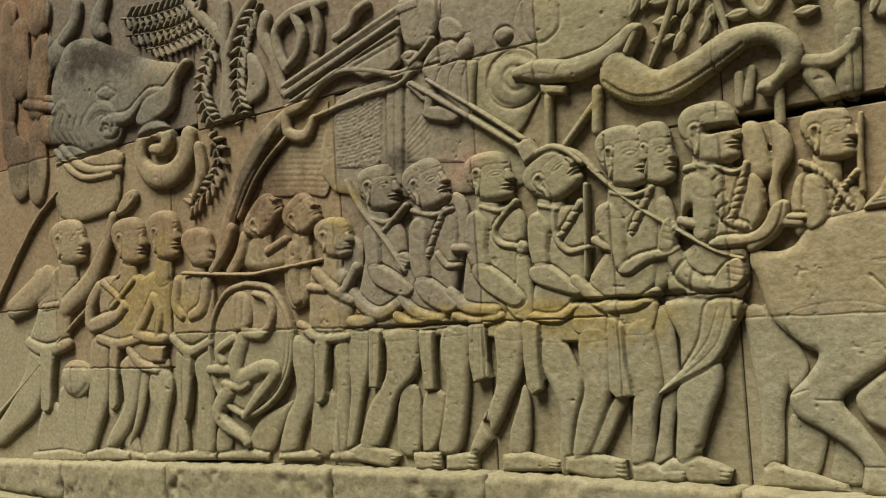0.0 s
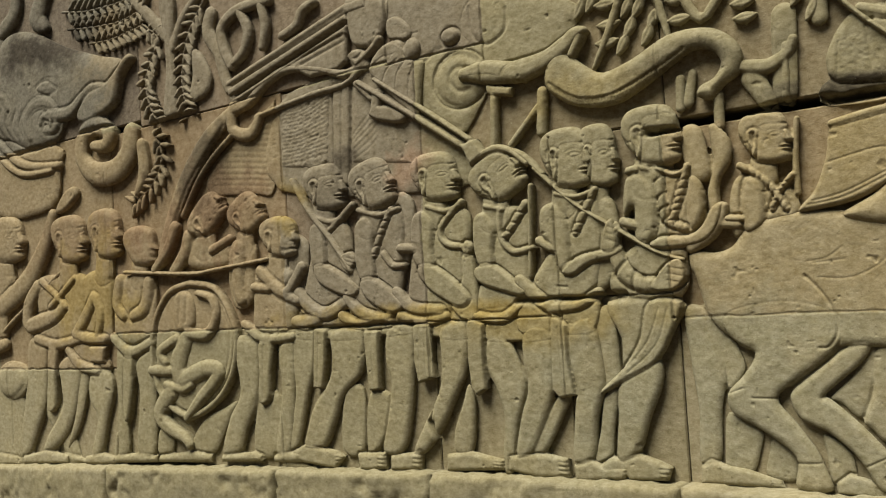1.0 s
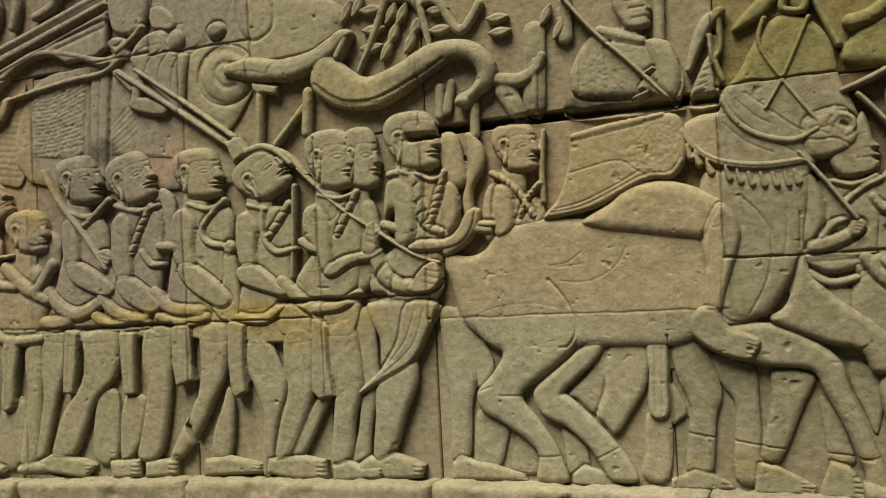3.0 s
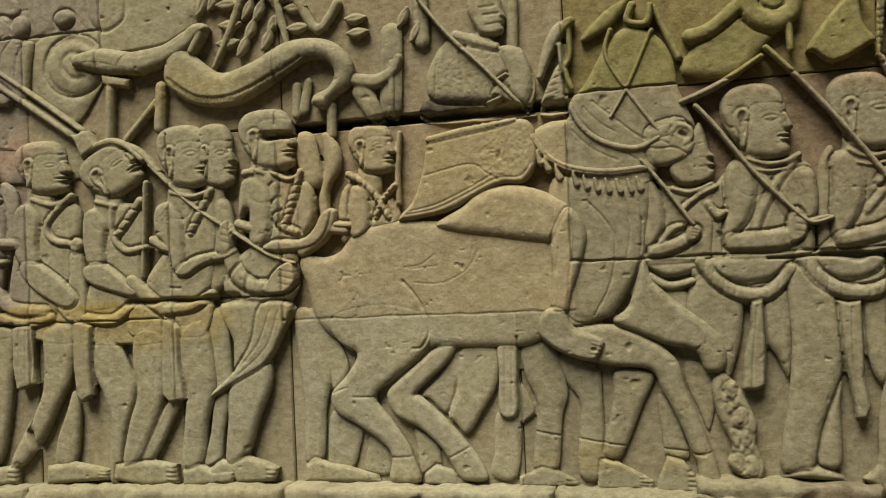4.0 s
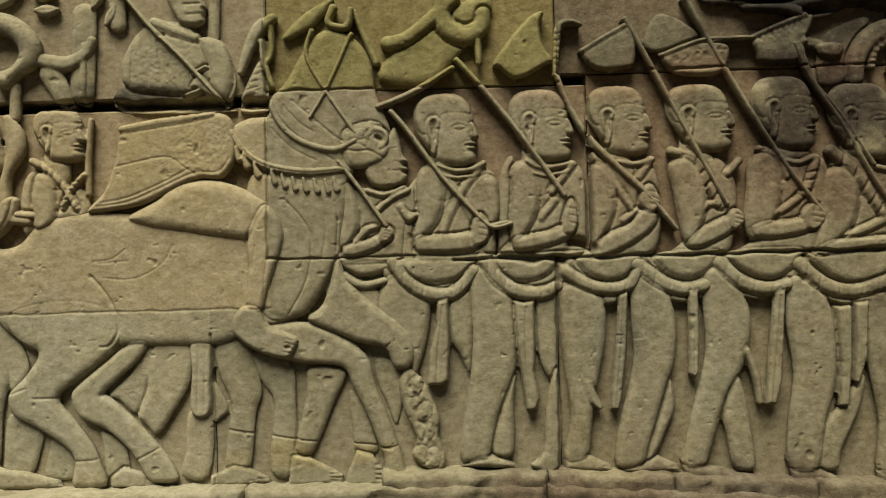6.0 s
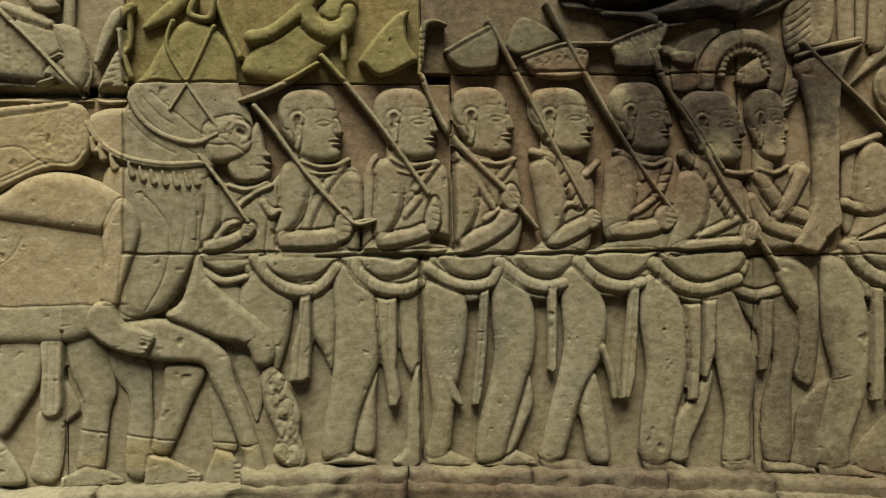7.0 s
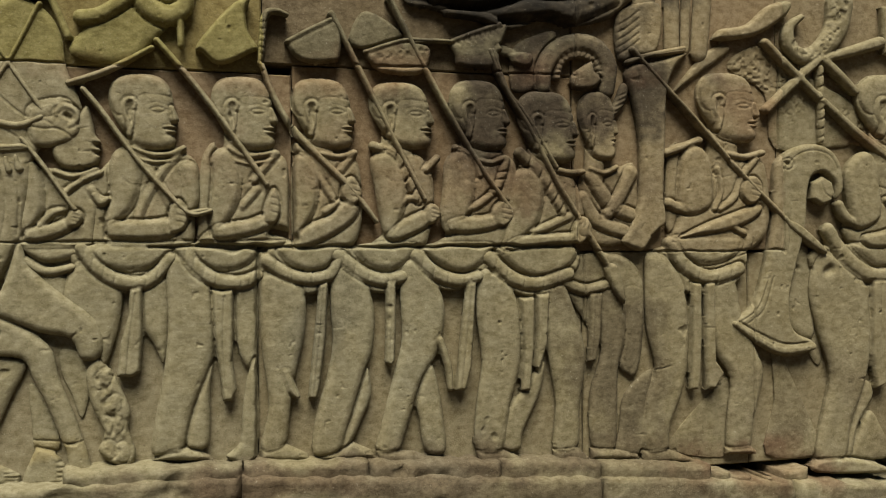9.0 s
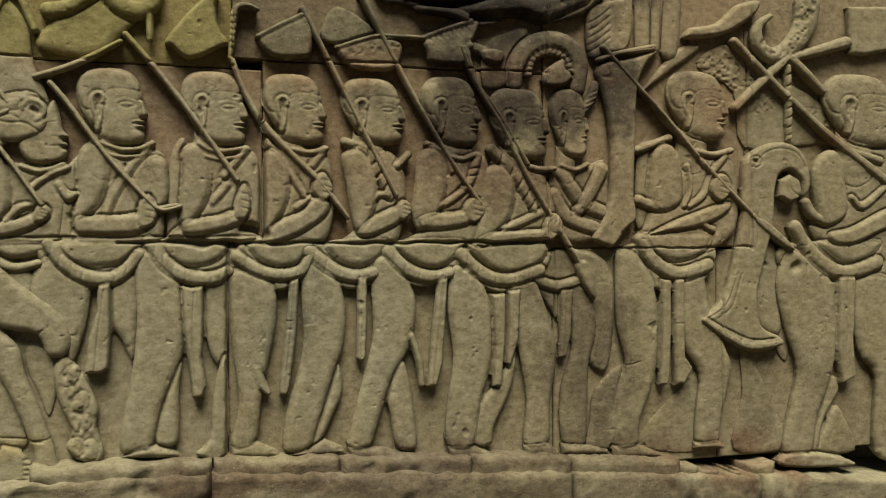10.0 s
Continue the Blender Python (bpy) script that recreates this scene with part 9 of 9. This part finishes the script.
r.slab(26, 0.012, (3.435, 0.617), (3.789, 0.598), (3.788, 0.491), (3.597, 0.459), (3.414, 0.531))
r.slab(32, 0.032, (3.451, 0.600), (3.406, 0.552), (3.394, 0.472), (3.425, 0.351), (3.464, 0.228), (3.442, 0.117), (3.415, -0.022), (3.512, -0.032), (3.537, 0.078), (3.587, 0.197), (3.609, 0.319), (3.597, 0.494), (3.536, 0.556))
r.slab(30, 0.03, (3.671, 0.493), (3.810, 0.508), (3.940, 0.380), (3.984, 0.234), (3.871, -0.049), (3.754, -0.045), (3.756, 0.189), (3.690, 0.281))
r.slab(22, 0.02, (3.591, 0.200), (3.620, 0.160), (3.564, 0.067), (3.542, -0.027), (3.512, -0.017), (3.543, 0.077))
r.slab(18, 0.02, (3.557, 0.015), (3.605, 0.109), (3.647, 0.062), (3.682, -0.037), (3.542, -0.031))
r.slab(33, 0.03, (3.536, 0.620), (3.598, 0.625), (3.767, 0.625), (3.735, 0.572), (3.650, 0.549), (3.588, 0.573))
r.limb(38, (3.459, 0.665, 0.0224), (3.526, 0.573, 0.0264), (3.629, 0.522, 0.0249), (3.758, 0.552, 0.0254))
r.groove(16, 0.012, (3.450, 0.541), (3.462, 0.548))
r.slab(39, 0.01, (3.610, 0.511), (3.673, 0.510), (3.663, 0.317), (3.671, 0.197), (3.620, 0.178), (3.604, 0.284), hard=True)
r.groove(4, 0.0018, (3.639, 0.500), (3.638, 0.318), (3.654, 0.194))
r.limb(38, (3.496, 0.742, 0.0150), (3.516, 0.707, 0.0170), (3.549, 0.686, 0.0133))
r.limb(37, (3.642, 0.906, 0.0115), (3.769, 0.874, 0.0137))
r.limb(37, (3.790, 0.794, 0.0118), (3.704, 0.731, 0.0136), (3.662, 0.757, 0.0115))
r.slab(42, 0.026, (3.521, 0.843), (3.563, 0.899), (3.617, 0.893), (3.641, 0.792), (3.640, 0.701), (3.557, 0.665), (3.529, 0.738))
r.slab(44, 0.018, (3.578, 0.648), (3.661, 0.666), (3.779, 0.719), (3.855, 0.732), (3.865, 0.687), (3.767, 0.651), (3.671, 0.613), (3.594, 0.613))
r.head(3.697, 1.031, 0.2712, 0.2296, 1, 43)
r.slab(34, 0.014, (3.415, -0.029), (3.522, -0.029), (3.636, -0.055), (3.661, -0.081), (3.414, -0.067))
r.groove(5, 0.0020, (3.629, -0.073), (3.661, -0.075), hard=True)
r.groove(5, 0.0020, (3.629, -0.068), (3.661, -0.070), hard=True)
r.groove(5, 0.0020, (3.629, -0.063), (3.661, -0.065), hard=True)
r.groove(5, 0.0020, (3.629, -0.058), (3.661, -0.060), hard=True)
r.done(step=0.0024)

r = Relief("carved_standard", "crossed carved poles with a scaly curled ornament", "standard carving", lift=3)
r.limb(40, (3.248, 1.023, 0.0145), (3.328, 1.094, 0.0146), (3.426, 1.178, 0.0149))
r.limb(40, (3.446, 1.179, 0.0168), (3.499, 1.137, 0.0150), (3.556, 1.087, 0.0133))
r.limb(40, (3.458, 1.186, 0.0131), (3.550, 1.212, 0.0170), (3.648, 1.242, 0.0192))
r.limb(42, (3.245, 1.222, 0.0127), (3.338, 1.139, 0.0128), (3.478, 1.025, 0.0131), (3.600, 0.935, 0.0153), (3.786, 0.815, 0.0176))
r.braid(34, (3.434, 1.154, 0.0112), (3.437, 1.030, 0.0112), (3.437, 0.930, 0.0093))
r.limb(36, (3.371, 1.305, 0.0092), (3.331, 1.273, 0.0165), (3.331, 1.224, 0.0220), (3.378, 1.187, 0.0258), (3.438, 1.209, 0.0298), (3.495, 1.275, 0.0375), (3.512, 1.354, 0.0452))
r.stipple(4, 0.009, (3.320, 1.281), (3.339, 1.197), (3.428, 1.185), (3.499, 1.258), (3.531, 1.364), (3.480, 1.352), (3.428, 1.236), (3.359, 1.232))
r.done(step=0.0024)

r = Relief("carved_pillar", "plain carved pillar shaft above the last soldiers", "pillar carving", "pillars")
r.limb(24, (2.857, 1.328, 0.0388), (2.848, 1.205, 0.0387))
r.done()

r = Relief("carved_pillar", "plain carved pillar shaft above the last soldiers", "pillar carving", "pillars")
r.limb(24, (2.948, 1.334, 0.0253), (2.947, 1.195, 0.0235))
r.done()

r = Relief("carved_pillar", "plain carved pillar shaft above the last soldiers", "pillar carving", "pillars")
r.limb(24, (2.994, 1.338, 0.0146), (2.987, 1.189, 0.0145))
r.done()

r = Relief("carved_pillar", "plain carved pillar shaft above the last soldiers", "pillar carving", "pillars")
r.limb(24, (3.049, 1.342, 0.0293), (3.035, 1.183, 0.0274))
r.done()

r = Relief("carved_drapery", "rough carved scaly drapery behind the standard", "drapery carving")
r.slab(10, 0.02, (3.135, 1.144), (3.180, 1.197), (3.280, 1.214), (3.438, 1.116), (3.580, 1.044), (3.563, 0.939), (3.487, 0.918), (3.288, 0.913), (3.256, 1.074))
r.stipple(4, 0.009, (3.135, 1.144), (3.180, 1.197), (3.280, 1.214), (3.328, 1.128), (3.279, 1.075))
r.stipple(3, 0.009, (3.299, 1.076), (3.378, 1.097), (3.407, 1.029), (3.318, 1.009))
r.stipple(3, 0.009, (3.457, 1.031), (3.570, 1.035), (3.549, 0.965), (3.467, 0.988))
r.done(step=0.0024)

r = Relief("carved_upper_figure", "carved upper figure of which one bare foot shows", "figure carving")
r.slab(44, 0.018, (3.074, 1.229), (3.097, 1.254), (3.180, 1.272), (3.253, 1.331), (3.330, 1.350), (3.320, 1.308), (3.232, 1.249), (3.164, 1.228), (3.089, 1.220))
r.slab(18, 0.016, (2.940, 1.058), (3.048, 1.178), (3.111, 1.211), (3.134, 1.193), (3.017, 1.110))
r.done(step=0.0024)

r = Relief("carved_block_edge", "carved corner of an upper panel in deep shadow", "panel carving")
r.slab(30, 0.0153, (3.659, 1.356), (3.863, 1.370), (3.862, 1.235), (3.711, 1.204), (3.664, 1.207), hard=True)
r.done()

r = Relief("carved_cloak", "smooth carved cloak hanging behind the last soldiers", "cloak carving", "cloaks")
r.slab(4, 0.0274, (2.952, 0.072), (3.065, 0.182), (3.151, 0.229), (3.149, 0.009), (2.952, 0.019))
r.done()

r = Relief("carved_cloak", "smooth carved cloak hanging behind the last soldiers", "cloak carving", "cloaks")
r.slab(9, 0.0288, (3.274, 0.327), (3.342, 0.221), (3.436, 0.026), (3.431, -0.017), (3.252, -0.005), (3.283, 0.156))
r.done()

r = Relief("carved_cloak", "smooth carved cloak hanging behind the last soldiers", "cloak carving", "cloaks")
r.slab(4, 0.0292, (3.358, 0.549), (3.429, 0.583), (3.448, 0.391), (3.437, 0.251), (3.357, 0.393))
r.done()

r = Relief("dressed_patch", "patch of wall dressed with level chisel strokes", "dressed stone")
r.slab(7, 0.0113, (-1.631, 1.265), (-1.382, 1.383), (-1.357, 1.383), (-1.376, 1.065), (-1.496, 1.057), (-1.751, 1.088), (-1.743, 1.193))
r.groove(2, 0.003, (-1.624, 1.357), (-1.490, 1.336), (-1.369, 1.311))
r.groove(2, 0.003, (-1.633, 1.335), (-1.492, 1.314), (-1.371, 1.290))
r.groove(2, 0.003, (-1.641, 1.313), (-1.494, 1.292), (-1.372, 1.268))
r.groove(2, 0.003, (-1.650, 1.291), (-1.495, 1.269), (-1.374, 1.246))
r.groove(2, 0.003, (-1.659, 1.269), (-1.497, 1.247), (-1.376, 1.224))
r.groove(2, 0.003, (-1.668, 1.247), (-1.499, 1.225), (-1.378, 1.202))
r.groove(2, 0.003, (-1.676, 1.225), (-1.501, 1.202), (-1.379, 1.180))
r.groove(2, 0.003, (-1.685, 1.203), (-1.502, 1.180), (-1.381, 1.158))
r.groove(2, 0.003, (-1.694, 1.181), (-1.504, 1.158), (-1.383, 1.136))
r.groove(2, 0.003, (-1.703, 1.159), (-1.506, 1.135), (-1.385, 1.115))
r.groove(2, 0.003, (-1.712, 1.137), (-1.508, 1.113), (-1.386, 1.093))
r.groove(2, 0.003, (-1.720, 1.115), (-1.510, 1.090), (-1.388, 1.071))
r.done()

r = Relief("dressed_patch", "patch of wall pecked with scaly pits", "dressed stone")
r.slab(8, 0.0093, (3.500, 1.046), (3.603, 0.997), (3.666, 0.915), (3.541, 0.933), (3.483, 0.932))
r.stipple(5, 0.01, (3.500, 1.046), (3.603, 0.997), (3.666, 0.915), (3.541, 0.933), (3.483, 0.932))
r.done()

r = Relief("carved_soldier", "shallow carved back behind the soldier with a staff", "soldier carving", "marching soldiers", lift=-8)
r.limb(24, (-1.263, 0.818, 0.0554), (-1.286, 0.654, 0.0555), (-1.310, 0.489, 0.0559), (-1.338, 0.241, 0.0505), (-1.370, 0.044, 0.0450))
r.foot(28, -1.356, -0.001, 0.1430, 0.0407)
r.done()

r = Relief("carved_soldier", "shallow carved body behind the far soldiers", "soldier carving", "far soldiers", lift=-8)
r.limb(22, (-2.964, 0.184, 0.0682), (-2.849, 0.052, 0.0635), (-2.807, -0.043, 0.0607))
r.foot(26, -2.836, -0.060, 0.2233, 0.0321)
r.done()

r = Relief("carved_hanging", "carved pendant leaf hanging beside the curled trunk", "pendant carving")
r.limb(34, (-2.174, 1.350, 0.0278), (-2.163, 1.223, 0.0359), (-2.211, 1.141, 0.0188))
r.done()

r = Relief("carved_branch_stub", "carved broken branch at the wall's upper edge", "branch carving")
r.limb(34, (-2.874, 2.206, 0.0370), (-2.962, 2.099, 0.0640), (-2.888, 2.025, 0.0250))
r.limb(34, (-3.297, 2.090, 0.0421), (-3.177, 2.152, 0.0437), (-3.143, 2.232, 0.0419))
r.done()


# ---- plinth and ground ----
plinth = tagged(new("plinth"), "stepped sandstone plinth below the carved wall", "plinth", kind="structure")
EDGES = [-5.6, -4.4, -3.36, -2.43, -1.37, -0.655, 0.20, 0.95, 1.716, 2.69, 3.3, 4.6]
TOPS = [-0.22, -0.15, -0.092, -0.042, 0.012, 0.046, 0.066, 0.068, 0.060, -0.008, -0.062, -0.19]
for x0, x1, a, b in zip(EDGES[:-1], EDGES[1:], TOPS[:-1], TOPS[1:]):
    low = min(a, b)
    rough("stone_block", x0 + 0.003, x1 - 0.003, -0.05 + random.uniform(-0.004, 0.004), 0.30, -0.30, a - 0.002, plinth, PLINTH, rise=b - a)
    hewn("stone_block", x0 + 0.203, x1 + 0.197, -0.09, 0.30, -0.62, -0.303, plinth, PLINTH, 0.012, 0.003)
    hewn("stone_block", x0 - 0.147, x1 - 0.153, -0.13, 0.30, -0.92, -0.623, plinth, PLINTH, 0.012, 0.003)
# the low worn step under the leading soldiers' feet
for x0, x1, a, b in ((1.30, 1.72, 0.098, 0.086), (1.725, 2.04, 0.088, 0.072), (2.045, 2.40, 0.070, 0.05), (2.405, 2.69, 0.052, 0.03), (2.695, 3.03, 0.026, -0.002)):
    rough("step_stone", x0, x1, -0.036, 0.20, -0.1, a, plinth, PLINTH, rise=b - a)
# broken bits in the gap under the last soldiers
for x0, x1, low, top in ((3.035, 3.095, -0.062, -0.022), (3.10, 3.17, -0.07, -0.036), (3.20, 3.235, -0.07, -0.045), (3.27, 3.36, -0.085, -0.04)):
    rough("rubble_stone", x0, x1, -0.028 + random.uniform(-0.008, 0.006), 0.12, low, top, plinth, PLINTH, rise=random.uniform(-0.014, 0.008))
bm = bmesh.new()
bmesh.ops.create_grid(bm, x_segments=60, y_segments=60, size=40)
for v in bm.verts:
    v.co.z = -0.9 + (0.03 * noise.noise(v.co * 0.4) if v.co.y < -1.5 else 0.0)
ground_mesh = bpy.data.meshes.new("ground")
bm.to_mesh(ground_mesh)
bm.free()
# unseen ground, coloured dark so little light bounces up to the undersides
paint(ground_mesh, np.zeros(len(ground_mesh.vertices)), np.zeros(len(ground_mesh.vertices)), (0.11, 0.085, 0.055))
ground_mesh.materials.append(PLINTH)
tagged(new("ground", ground_mesh), "trodden sandy ground before the wall", "ground", kind="structure")
